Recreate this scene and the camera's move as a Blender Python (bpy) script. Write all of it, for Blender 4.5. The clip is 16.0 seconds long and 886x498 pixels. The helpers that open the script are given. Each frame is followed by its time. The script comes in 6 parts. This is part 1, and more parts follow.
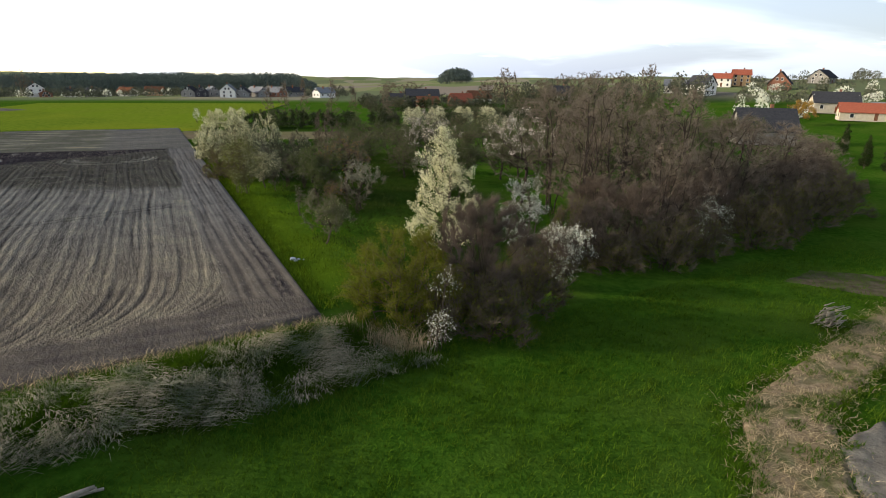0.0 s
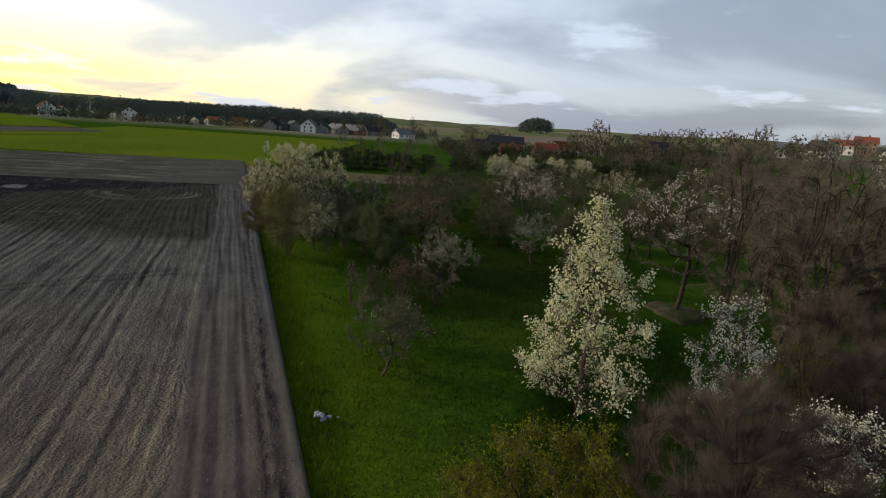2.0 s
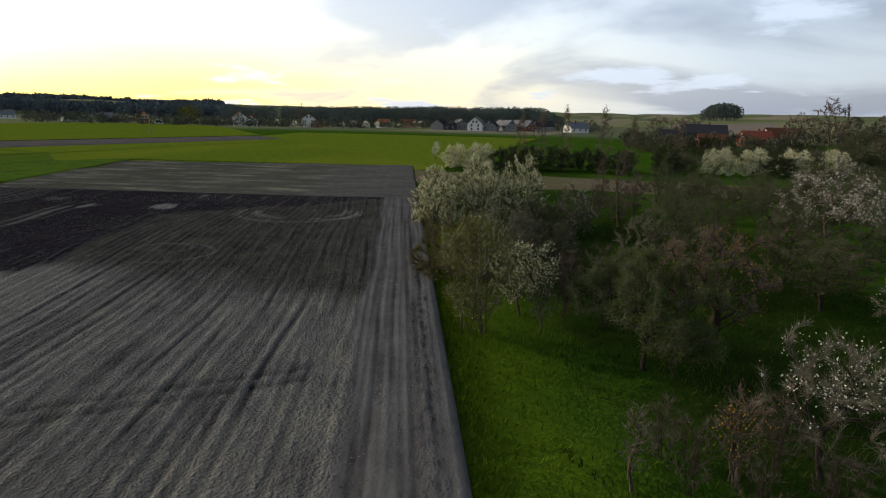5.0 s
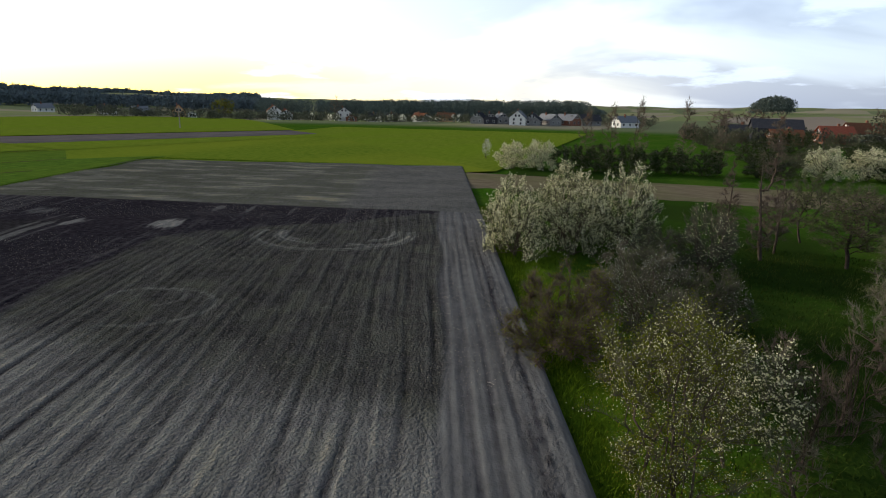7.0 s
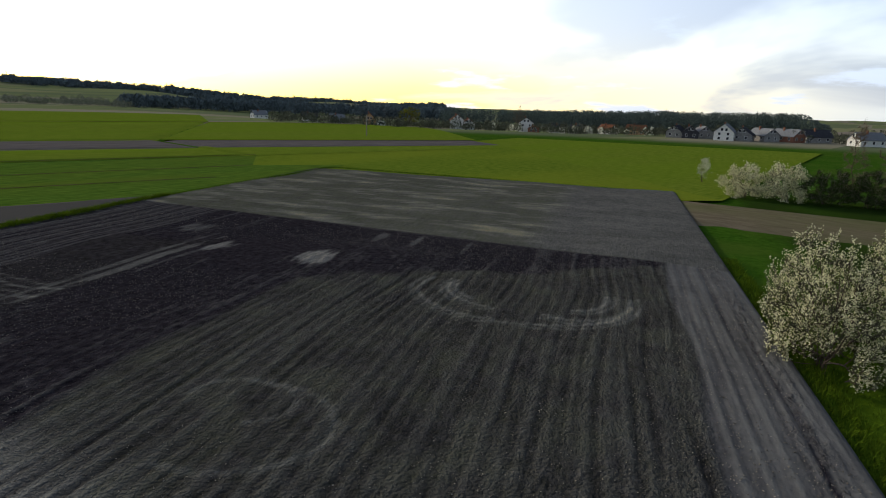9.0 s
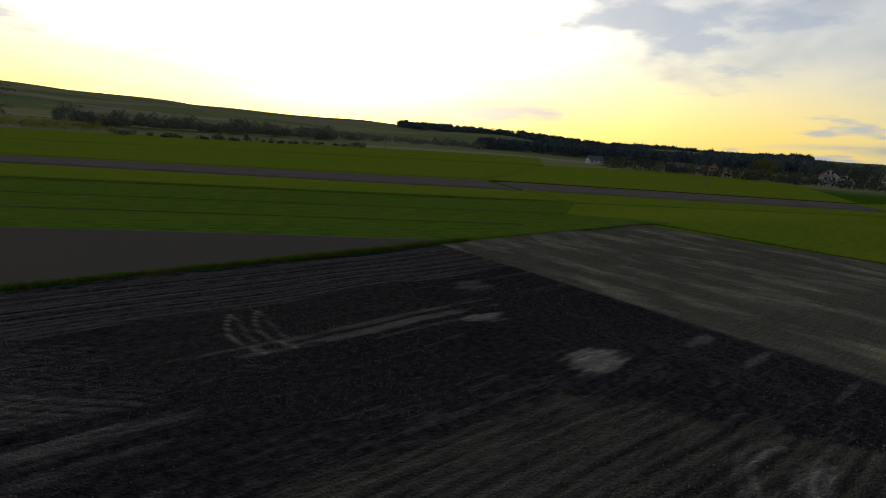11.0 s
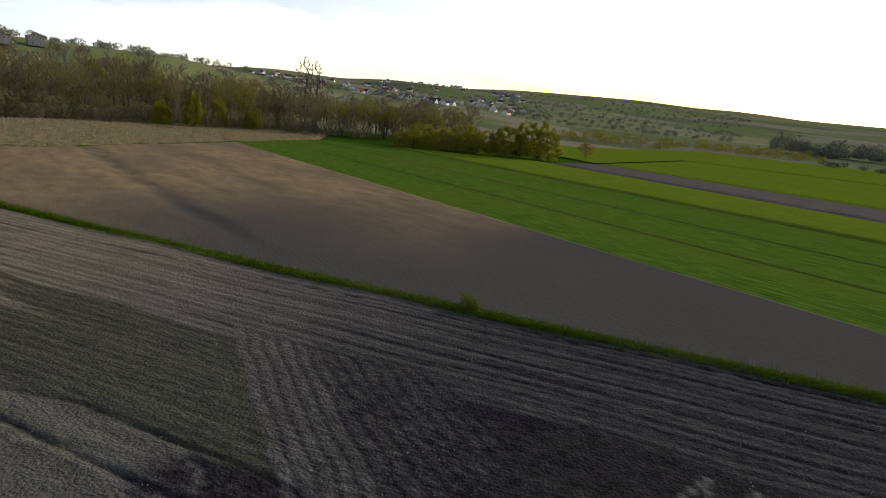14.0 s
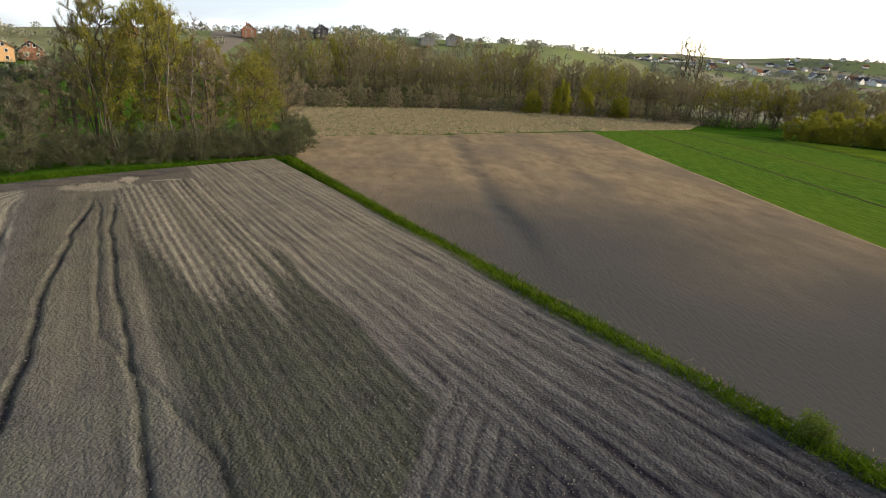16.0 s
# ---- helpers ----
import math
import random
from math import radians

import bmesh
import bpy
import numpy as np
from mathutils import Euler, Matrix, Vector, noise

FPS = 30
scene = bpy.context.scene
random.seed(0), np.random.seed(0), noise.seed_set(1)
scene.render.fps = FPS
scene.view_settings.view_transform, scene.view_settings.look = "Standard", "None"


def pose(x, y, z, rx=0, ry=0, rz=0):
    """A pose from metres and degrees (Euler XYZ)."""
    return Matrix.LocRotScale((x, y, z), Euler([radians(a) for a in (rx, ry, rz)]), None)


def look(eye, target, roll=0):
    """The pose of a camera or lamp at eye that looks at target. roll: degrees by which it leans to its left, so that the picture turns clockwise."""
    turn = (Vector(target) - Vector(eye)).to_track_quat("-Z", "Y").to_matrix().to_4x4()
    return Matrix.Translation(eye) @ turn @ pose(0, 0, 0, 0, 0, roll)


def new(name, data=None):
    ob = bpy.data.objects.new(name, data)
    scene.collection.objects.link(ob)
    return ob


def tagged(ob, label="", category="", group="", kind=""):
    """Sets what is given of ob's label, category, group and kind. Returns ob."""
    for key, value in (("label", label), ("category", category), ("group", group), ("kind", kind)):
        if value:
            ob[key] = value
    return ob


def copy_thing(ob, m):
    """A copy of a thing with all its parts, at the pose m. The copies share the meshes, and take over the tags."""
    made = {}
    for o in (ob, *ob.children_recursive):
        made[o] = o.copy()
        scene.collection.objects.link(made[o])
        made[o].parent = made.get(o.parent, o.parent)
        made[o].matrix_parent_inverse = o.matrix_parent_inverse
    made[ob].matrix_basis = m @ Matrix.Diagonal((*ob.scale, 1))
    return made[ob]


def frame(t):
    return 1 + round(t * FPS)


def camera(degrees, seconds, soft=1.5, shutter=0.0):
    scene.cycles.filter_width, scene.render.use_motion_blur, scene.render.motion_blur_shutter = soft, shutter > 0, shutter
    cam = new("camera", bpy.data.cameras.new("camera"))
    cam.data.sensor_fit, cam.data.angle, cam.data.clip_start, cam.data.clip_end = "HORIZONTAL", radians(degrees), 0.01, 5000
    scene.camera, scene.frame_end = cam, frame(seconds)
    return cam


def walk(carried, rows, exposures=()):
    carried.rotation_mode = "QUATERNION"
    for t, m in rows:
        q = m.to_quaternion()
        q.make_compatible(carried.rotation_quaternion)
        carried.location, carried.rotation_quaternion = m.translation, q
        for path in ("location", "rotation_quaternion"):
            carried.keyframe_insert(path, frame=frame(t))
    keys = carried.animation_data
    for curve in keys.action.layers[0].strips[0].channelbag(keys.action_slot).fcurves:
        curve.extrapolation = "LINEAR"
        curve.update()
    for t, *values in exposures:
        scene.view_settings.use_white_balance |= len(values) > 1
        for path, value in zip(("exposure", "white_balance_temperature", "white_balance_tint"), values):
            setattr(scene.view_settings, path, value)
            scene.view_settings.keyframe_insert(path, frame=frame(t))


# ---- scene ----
cam = camera(75.0, 16.0, soft=0.95)
PATH = [
    (0.0, (0.00, 0.00, 13.95), (-0.02, 9.59, 11.10), 1.07),
    (0.5, (-0.93, 6.30, 13.53), (-1.03, 15.94, 10.88), 2.62),
    (1.0, (-1.88, 11.90, 13.28), (-2.25, 21.59, 10.83), 3.38),
    (1.5, (-3.14, 16.76, 13.13), (-3.84, 26.47, 10.83), 3.96),
    (2.0, (-4.33, 21.14, 12.98), (-5.51, 30.83, 10.82), 4.46),
    (2.5, (-5.69, 25.27, 12.84), (-7.43, 34.90, 10.78), 4.69),
    (3.0, (-7.08, 28.62, 12.77), (-9.42, 38.14, 10.77), 4.83),
    (3.5, (-8.89, 32.17, 12.68), (-11.80, 41.53, 10.68), 4.77),
    (4.0, (-10.81, 35.63, 12.54), (-14.18, 44.80, 10.43), 4.04),
    (4.2, (-11.58, 36.89, 12.41), (-15.09, 46.00, 10.23), 3.53),
    (6.3, (-20.51, 49.00, 11.83), (-24.50, 57.83, 9.36), 0.21),
    (6.5, (-21.62, 50.45, 11.86), (-25.67, 59.25, 9.37), 0.87),
    (7.0, (-24.49, 54.10, 11.76), (-28.79, 62.78, 9.28), 1.38),
    (7.5, (-27.27, 57.55, 11.69), (-31.99, 66.00, 9.19), 1.68),
    (8.0, (-30.10, 60.56, 11.54), (-35.37, 68.68, 9.05), 1.82),
    (8.2, (-31.19, 61.71, 11.42), (-36.74, 69.65, 8.95), 1.76),
    (10.3, (-40.78, 71.42, 11.43), (-49.42, 76.00, 9.31), 2.64),
    (10.5, (-41.79, 72.20, 11.40), (-50.72, 76.23, 9.36), 2.79),
    (11.0, (-44.42, 73.97, 11.44), (-53.92, 76.43, 9.54), 3.45),
    (11.5, (-46.79, 75.69, 11.65), (-56.60, 76.22, 9.80), 3.56),
    (12.0, (-48.92, 76.37, 11.98), (-58.67, 75.13, 10.11), 3.97),
    (12.5, (-51.56, 77.30, 12.01), (-60.86, 74.17, 10.11), 4.40),
    (13.0, (-54.22, 77.77, 12.15), (-62.80, 73.04, 10.15), 4.76),
    (13.5, (-57.02, 77.81, 12.25), (-64.64, 71.70, 10.11), 4.99),
    (14.0, (-59.60, 77.37, 12.40), (-66.06, 70.09, 10.11), 5.08),
    (14.5, (-61.96, 76.33, 12.57), (-67.15, 68.14, 10.11), 4.89),
    (15.0, (-64.30, 74.81, 12.74), (-68.11, 65.96, 10.09), 4.46),
    (15.5, (-66.36, 72.47, 12.77), (-68.79, 63.19, 9.95), 3.88),
    (16.0, (-68.32, 69.82, 12.87), (-69.26, 60.31, 9.93), 3.25),
]

walk(cam, [(t, look(eye, target, roll)) for t, eye, target, roll in PATH],
     exposures=[(0.0, 0.80, 6600, 9), (0.5, 0.24, 6500, 9), (1.0, 0.02, 6400, 9), (1.5, -0.12, 6450, 9), (3.5, -0.5, 6650, 9), (6.5, 0.2, 6250, 9), (8.2, 0.12, 6200, 9), (10.3, -0.78, 6300, 9), (11.0, -1.18, 6400, 9), (12.0, -1.0, 6500, 9), (13.5, -0.08, 6600, 9), (15.0, 0.42, 6600, 9), (16.0, 0.82, 6800, 9)])

# ---- light: low evening sun behind thin cloud ----
SUN_AZ, SUN_EL = 88.0, 17.0      # degrees to the left of +y, and up
sun_way = Vector((-math.sin(radians(SUN_AZ)) * math.cos(radians(SUN_EL)), math.cos(radians(SUN_AZ)) * math.cos(radians(SUN_EL)), math.sin(radians(SUN_EL))))
sun_data = bpy.data.lights.new("sun", "SUN")
sun_data.energy, sun_data.angle, sun_data.color = 2.6, radians(4.0), (1.0, 0.84, 0.62)
sun = new("sun", sun_data)
sun.matrix_world = look((0, 0, 60), Vector((0, 0, 60)) - sun_way)


def make_world():
    w = bpy.data.worlds.new("evening_sky")
    scene.world = w
    w.use_nodes = True
    nt = w.node_tree
    nt.nodes.clear()
    N, L = nt.nodes.new, nt.links.new
    sky = N("ShaderNodeTexSky")
    sky.sky_type, sky.sun_disc = "NISHITA", False
    sky.sun_elevation, sky.sun_rotation = radians(SUN_EL), radians(-SUN_AZ)
    sky.air_density, sky.dust_density = 1.0, 2.0
    co = N("ShaderNodeTexCoord")

    def math_node(op, a, b=None, c=None, clamp=False):
        m = N("ShaderNodeMath")
        m.operation, m.use_clamp = op, clamp
        for i, v in enumerate((a, b, c)):
            if v is None:
                continue
            if isinstance(v, (int, float)):
                m.inputs[i].default_value = v
            else:
                L(v, m.inputs[i])
        return m.outputs[0]

    # flat cloud layer: the direction projected on a plane overhead
    sep = N("ShaderNodeSeparateXYZ")
    L(co.outputs["Generated"], sep.inputs[0])
    up = math_node("ADD", math_node("MAXIMUM", sep.outputs[2], 0.0), 0.16)
    px, py = math_node("DIVIDE", sep.outputs[0], up), math_node("DIVIDE", sep.outputs[1], up)
    comb = N("ShaderNodeCombineXYZ")
    L(px, comb.inputs[0]), L(py, comb.inputs[1])
    comb.inputs[2].default_value = 4.3
    noise_t = N("ShaderNodeTexNoise")
    L(comb.outputs[0], noise_t.inputs["Vector"])
    noise_t.inputs["Scale"].default_value, noise_t.inputs["Detail"].default_value = 0.42, 5.0
    noise_t.inputs["Roughness"].default_value, noise_t.inputs["Distortion"].default_value = 0.52, 0.5
    dens = N("ShaderNodeMapRange")
    dens.interpolation_type = "SMOOTHSTEP"
    L(noise_t.outputs["Fac"], dens.inputs[0])
    dens.inputs[1].default_value, dens.inputs[2].default_value = 0.45, 0.60
    # glow of the veiled sun through the cloud
    dot = N("ShaderNodeVectorMath")
    dot.operation = "DOT_PRODUCT"
    L(co.outputs["Generated"], dot.inputs[0])
    dot.inputs[1].default_value = sun_way
    near = math_node("MAXIMUM", dot.outputs["Value"], 0.0)
    glow = math_node("ADD", math_node("MULTIPLY", math_node("POWER", near, 14.0), 1.5), math_node("MULTIPLY", math_node("POWER", near, 3.0), 0.45))
    thin = N("ShaderNodeMixRGB")
    thin.inputs[1].default_value, thin.inputs[2].default_value = (0.47, 0.53, 0.62, 1), (0.285, 0.325, 0.415, 1)
    L(dens.outputs[0], thin.inputs[0])
    warm = N("ShaderNodeMixRGB")
    warm.blend_type = "ADD"
    warm.inputs[0].default_value = 1.0
    # toward the veiled sun and low over the land the cloud itself turns cream
    cream = N("ShaderNodeMixRGB")
    lows = N("ShaderNodeMapRange")
    L(sep.outputs[2], lows.inputs[0])
    lows.inputs[1].default_value, lows.inputs[2].default_value = 0.03, 0.20
    lowmix = N("ShaderNodeMixRGB")
    lowmix.inputs[1].default_value, lowmix.inputs[2].default_value = (0.84, 0.63, 0.17, 1), (0.62, 0.60, 0.54, 1)
    L(lows.outputs[0], lowmix.inputs[0])
    L(lowmix.outputs[0], cream.inputs[2])
    lowband = N("ShaderNodeMapRange")
    lowband.interpolation_type = "SMOOTHSTEP"
    L(sep.outputs[2], lowband.inputs[0])
    lowband.inputs[1].default_value, lowband.inputs[2].default_value, lowband.inputs[3].default_value, lowband.inputs[4].default_value = 0.04, 0.15, 0.42, 0.0
    wide = math_node("MULTIPLY", math_node("POWER", near, 0.8), lowband.outputs[0])
    toward = math_node("MULTIPLY", math_node("ADD", math_node("POWER", near, 1.7), wide), math_node("SUBTRACT", 1.1, math_node("MULTIPLY", dens.outputs[0], 0.75)), clamp=True)
    # the cloud is dimmer on the side away from the sun
    away = N("ShaderNodeMapRange")
    L(dot.outputs["Value"], away.inputs[0])
    away.inputs[1].default_value, away.inputs[2].default_value, away.inputs[3].default_value, away.inputs[4].default_value = -0.6, 0.5, 0.42, 1.0
    dim = N("ShaderNodeMixRGB")
    dim.blend_type = "MULTIPLY"
    dim.inputs[0].default_value = 1.0
    L(thin.outputs[0], dim.inputs[1]), L(away.outputs[0], dim.inputs[2])
    L(toward, cream.inputs[0]), L(dim.outputs[0], cream.inputs[1])
    L(cream.outputs[0], warm.inputs[1])
    tint = N("ShaderNodeMixRGB")
    tint.blend_type = "MULTIPLY"
    tint.inputs[0].default_value = 1.0
    # low over the land the light is yellower
    low = N("ShaderNodeMapRange")
    L(sep.outputs[2], low.inputs[0])
    low.inputs[1].default_value, low.inputs[2].default_value = 0.0, 0.16
    lowcol = N("ShaderNodeMixRGB")
    lowcol.inputs[1].default_value, lowcol.inputs[2].default_value = (1.0, 0.70, 0.08, 1), (1.0, 0.92, 0.74, 1)
    L(low.outputs[0], lowcol.inputs[0])
    L(lowcol.outputs[0], tint.inputs[1])
    L(math_node("MULTIPLY", glow, math_node("SUBTRACT", 1.15, math_node("MULTIPLY", dens.outputs[0], 0.75))), tint.inputs[2])
    L(tint.outputs[0], warm.inputs[2])
    # thin cloud is brightest low over the land and greyer overhead
    high = N("ShaderNodeMapRange")
    high.interpolation_type = "SMOOTHSTEP"
    L(sep.outputs[2], high.inputs[0])
    high.inputs[1].default_value, high.inputs[2].default_value, high.inputs[3].default_value, high.inputs[4].default_value = 0.12, 0.75, 1.0, 0.16
    fall = N("ShaderNodeMixRGB")
    fall.blend_type = "MULTIPLY"
    fall.inputs[0].default_value = 1.0
    # ragged grey-blue scraps of lower cloud
    scrap = N("ShaderNodeTexNoise")
    L(comb.outputs[0], scrap.inputs["Vector"])
    scrap.inputs["Scale"].default_value, scrap.inputs["Detail"].default_value, scrap.inputs["Roughness"].default_value = 0.95, 6.0, 0.55
    ragged = N("ShaderNodeMapRange")
    ragged.interpolation_type = "SMOOTHSTEP"
    L(scrap.outputs["Fac"], ragged.inputs[0])
    ragged.inputs[1].default_value, ragged.inputs[2].default_value, ragged.inputs[4].default_value = 0.555, 0.64, 0.85
    patchy = N("ShaderNodeMixRGB")
    L(ragged.outputs[0], patchy.inputs[0]), L(warm.outputs[0], patchy.inputs[1])
    patchy.inputs[2].default_value = (0.40, 0.45, 0.55, 1)
    L(patchy.outputs[0], fall.inputs[1]), L(high.outputs[0], fall.inputs[2])
    bg1, bg2, add, out = N("ShaderNodeBackground"), N("ShaderNodeBackground"), N("ShaderNodeAddShader"), N("ShaderNodeOutputWorld")
    L(sky.outputs[0], bg1.inputs[0]), L(fall.outputs[0], bg2.inputs[0])
    bg1.inputs[1].default_value, bg2.inputs[1].default_value = 0.05, 1.85
    L(bg1.outputs[0], add.inputs[0]), L(bg2.outputs[0], add.inputs[1]), L(add.outputs[0], out.inputs[0])


make_world()

# ---- materials ----


def mat(name, c1, c2, scale=3.0, rough=0.9, bump=0.0, bscale=None, c3=None, scale3=0.3, f3=0.5, stretch=(1, 1, 1), vary=0.0, trans=0.0, spec=0.0):
    """Noise between two colours, a third at a larger scale, and fine relief; vary: difference between islands."""
    m = bpy.data.materials.new(name)
    m.use_nodes = True
    nt = m.node_tree
    N, L = nt.nodes.new, nt.links.new
    b = nt.nodes["Principled BSDF"]
    b.inputs["Roughness"].default_value = rough
    b.inputs["Specular IOR Level"].default_value = spec
    co, mp = N("ShaderNodeTexCoord"), N("ShaderNodeMapping")
    L(co.outputs["Object"], mp.inputs[0])
    mp.inputs["Scale"].default_value = stretch
    n1 = N("ShaderNodeTexNoise")
    L(mp.outputs[0], n1.inputs["Vector"])
    n1.inputs["Scale"].default_value, n1.inputs["Detail"].default_value, n1.inputs["Roughness"].default_value = scale, 5.0, 0.62
    rp = N("ShaderNodeValToRGB")
    rp.color_ramp.elements[0].position, rp.color_ramp.elements[1].position = 0.32, 0.68
    rp.color_ramp.elements[0].color, rp.color_ramp.elements[1].color = (*c1, 1), (*c2, 1)
    L(n1.outputs["Fac"], rp.inputs[0])
    col = rp.outputs[0]
    if c3:
        n3 = N("ShaderNodeTexNoise")
        L(mp.outputs[0], n3.inputs["Vector"])
        n3.inputs["Scale"].default_value, n3.inputs["Detail"].default_value = scale3, 4.0
        r3 = N("ShaderNodeMapRange")
        L(n3.outputs["Fac"], r3.inputs[0])
        r3.inputs[1].default_value, r3.inputs[2].default_value, r3.inputs[4].default_value = 0.42, 0.66, f3
        mx = N("ShaderNodeMixRGB")
        L(r3.outputs[0], mx.inputs[0]), L(col, mx.inputs[1])
        mx.inputs[2].default_value = (*c3, 1)
        col = mx.outputs[0]
    if vary:
        g, r, hs = N("ShaderNodeNewGeometry"), N("ShaderNodeMapRange"), N("ShaderNodeHueSaturation")
        L(g.outputs["Random Per Island"], r.inputs[0])
        r.inputs[3].default_value, r.inputs[4].default_value = 1 - vary, 1 + vary
        L(r.outputs[0], hs.inputs["Value"]), L(col, hs.inputs["Color"])
        col = hs.outputs[0]
    L(col, b.inputs["Base Color"])
    if bump:
        nb, bp = N("ShaderNodeTexNoise"), N("ShaderNodeBump")
        L(mp.outputs[0], nb.inputs["Vector"])
        nb.inputs["Scale"].default_value, nb.inputs["Detail"].default_value = bscale or scale * 2, 6.0
        bp.inputs["Strength"].default_value, bp.inputs["Distance"].default_value = min(1.0, bump), 0.1
        L(nb.outputs["Fac"], bp.inputs["Height"]), L(bp.outputs[0], b.inputs["Normal"])
    if trans:
        tr, mxs = N("ShaderNodeBsdfTranslucent"), N("ShaderNodeMixShader")
        L(col, tr.inputs[0])
        mxs.inputs[0].default_value = trans
        L(b.outputs[0], mxs.inputs[1]), L(tr.outputs[0], mxs.inputs[2])
        L(mxs.outputs[0], nt.nodes["Material Output"].inputs[0])
    return m


def soil_mat(name):
    """Tilled soil: the attributes tone (0 damp dark, 1 dry pale; lowered in furrows and ruts as painted shade), weed
    (green film) and loam (sandy brown) lay out where it is wet, dry, overgrown or sandy.
    """
    m = mat(name, (0.011, 0.010, 0.014), (0.036, 0.033, 0.042), 2.2, 0.95)
    nt = m.node_tree
    N, L = nt.nodes.new, nt.links.new
    b = nt.nodes["Principled BSDF"]
    old = b.inputs["Base Color"].links[0].from_socket

    def tex(kind, scale, rot=0.0, stretch=(1, 1, 1), detail=3.0):
        mp, t = N("ShaderNodeMapping"), N(kind)
        mp.vector_type = "TEXTURE"
        L(co.outputs["Object"], mp.inputs[0])
        mp.inputs["Rotation"].default_value, mp.inputs["Scale"].default_value = (0, 0, rot), stretch
        L(mp.outputs[0], t.inputs["Vector"])
        t.inputs["Scale"].default_value = scale
        if "Detail" in t.inputs:
            t.inputs["Detail"].default_value = detail
        return t

    def op(kind, x, y):
        o = N("ShaderNodeMath")
        o.operation = kind
        for i, v in enumerate((x, y)):
            if isinstance(v, (int, float)):
                o.inputs[i].default_value = v
            else:
                L(v, o.inputs[i])
        return o.outputs[0]

    co = N("ShaderNodeTexCoord")
    a, w = N("ShaderNodeAttribute"), N("ShaderNodeAttribute")
    a.attribute_name, w.attribute_name = "tone", "weed"
    loose = N("ShaderNodeAttribute")
    loose.attribute_name = "crumb"
    grain = tex("ShaderNodeTexNoise", 4.6, 0.478, (1, 3.2, 1), 4.0)      # drawn out along the rows
    crumb = tex("ShaderNodeTexVoronoi", 6.5)
    blur = tex("ShaderNodeTexNoise", 0.9, 0.478, (1, 2, 1), 5.0)
    tone = op("ADD", a.outputs["Fac"], op("MULTIPLY", op("SUBTRACT", grain.outputs["Fac"], 0.5), op("MULTIPLY", op("ADD", op("MULTIPLY", a.outputs["Fac"], 0.6), 0.10), loose.outputs["Fac"])))
    tone = op("ADD", tone, op("MULTIPLY", op("SUBTRACT", blur.outputs["Fac"], 0.5), op("ADD", op("MULTIPLY", a.outputs["Fac"], 0.45), 0.05)))
    # single dry crumbs
    lit = op("MULTIPLY", op("LESS_THAN", crumb.outputs["Distance"], 0.34), op("GREATER_THAN", grain.outputs["Fac"], 0.52))
    tone = op("ADD", tone, op("MULTIPLY", op("MULTIPLY", lit, loose.outputs["Fac"]), op("ADD", op("MULTIPLY", op("MULTIPLY", a.outputs["Fac"], a.outputs["Fac"]), 1.6), 0.085)))
    # shade in the gaps between the crumbs, put into tone
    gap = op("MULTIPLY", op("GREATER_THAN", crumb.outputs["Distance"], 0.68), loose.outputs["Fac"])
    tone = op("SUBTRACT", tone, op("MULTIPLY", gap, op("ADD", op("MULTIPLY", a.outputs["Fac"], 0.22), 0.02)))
    cl = N("ShaderNodeClamp")
    L(tone, cl.inputs[0])
    dry = N("ShaderNodeMixRGB")
    tan, tr = N("ShaderNodeMixRGB"), N("ShaderNodeMapRange")
    L(cl.outputs[0], tr.inputs[0])
    tr.inputs[1].default_value, tr.inputs[2].default_value = 0.45, 0.95
    loam, wm = N("ShaderNodeMixRGB"), N("ShaderNodeAttribute")
    wm.attribute_name = "loam"
    loam.inputs[1].default_value, loam.inputs[2].default_value = (0.312, 0.322, 0.322, 1), (0.352, 0.302, 0.226, 1)
    L(wm.outputs["Fac"], loam.inputs[0]), L(loam.outputs[0], tan.inputs[1])
    tan.inputs[2].default_value = (0.420, 0.372, 0.275, 1)
    L(tr.outputs[0], tan.inputs[0]), L(tan.outputs[0], dry.inputs[2])
    L(cl.outputs[0], dry.inputs[0]), L(old, dry.inputs[1])
    gm = N("ShaderNodeMixRGB")
    gm.inputs[2].default_value = (0.070, 0.078, 0.048, 1)
    wn = op("MULTIPLY", w.outputs["Fac"], op("MULTIPLY", blur.outputs["Fac"], 2.0))
    L(wn, gm.inputs[0]), L(dry.outputs[0], gm.inputs[1])
    L(gm.outputs[0], b.inputs["Base Color"])
    bp = N("ShaderNodeBump")
    bp.inputs["Strength"].default_value, bp.inputs["Distance"].default_value = 1.0, 0.17
    L(op("MULTIPLY", op("ADD", grain.outputs["Fac"], op("MULTIPLY", crumb.outputs["Distance"], -0.55)), loose.outputs["Fac"]), bp.inputs["Height"])
    L(bp.outputs[0], b.inputs["Normal"])
    return m


def rolled_mat():
    """Rolled soil: warm and dry, darker and greyer where a vertex attribute says so, with fine roller lines."""
    m = mat("rolled_soil", (0.168, 0.126, 0.082), (0.290, 0.216, 0.138), 0.5, 0.95, 0.40, 4.0, (0.15, 0.124, 0.092), 0.10, 0.75, (1.0, 0.4, 1))
    nt = m.node_tree
    N, L = nt.nodes.new, nt.links.new
    b = nt.nodes["Principled BSDF"]
    old = b.inputs["Base Color"].links[0].from_socket
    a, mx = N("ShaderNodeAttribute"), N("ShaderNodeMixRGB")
    a.attribute_name = "greyed"
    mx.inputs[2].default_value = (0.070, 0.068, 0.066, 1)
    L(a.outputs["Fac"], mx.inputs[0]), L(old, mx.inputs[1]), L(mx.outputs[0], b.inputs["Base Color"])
    return m


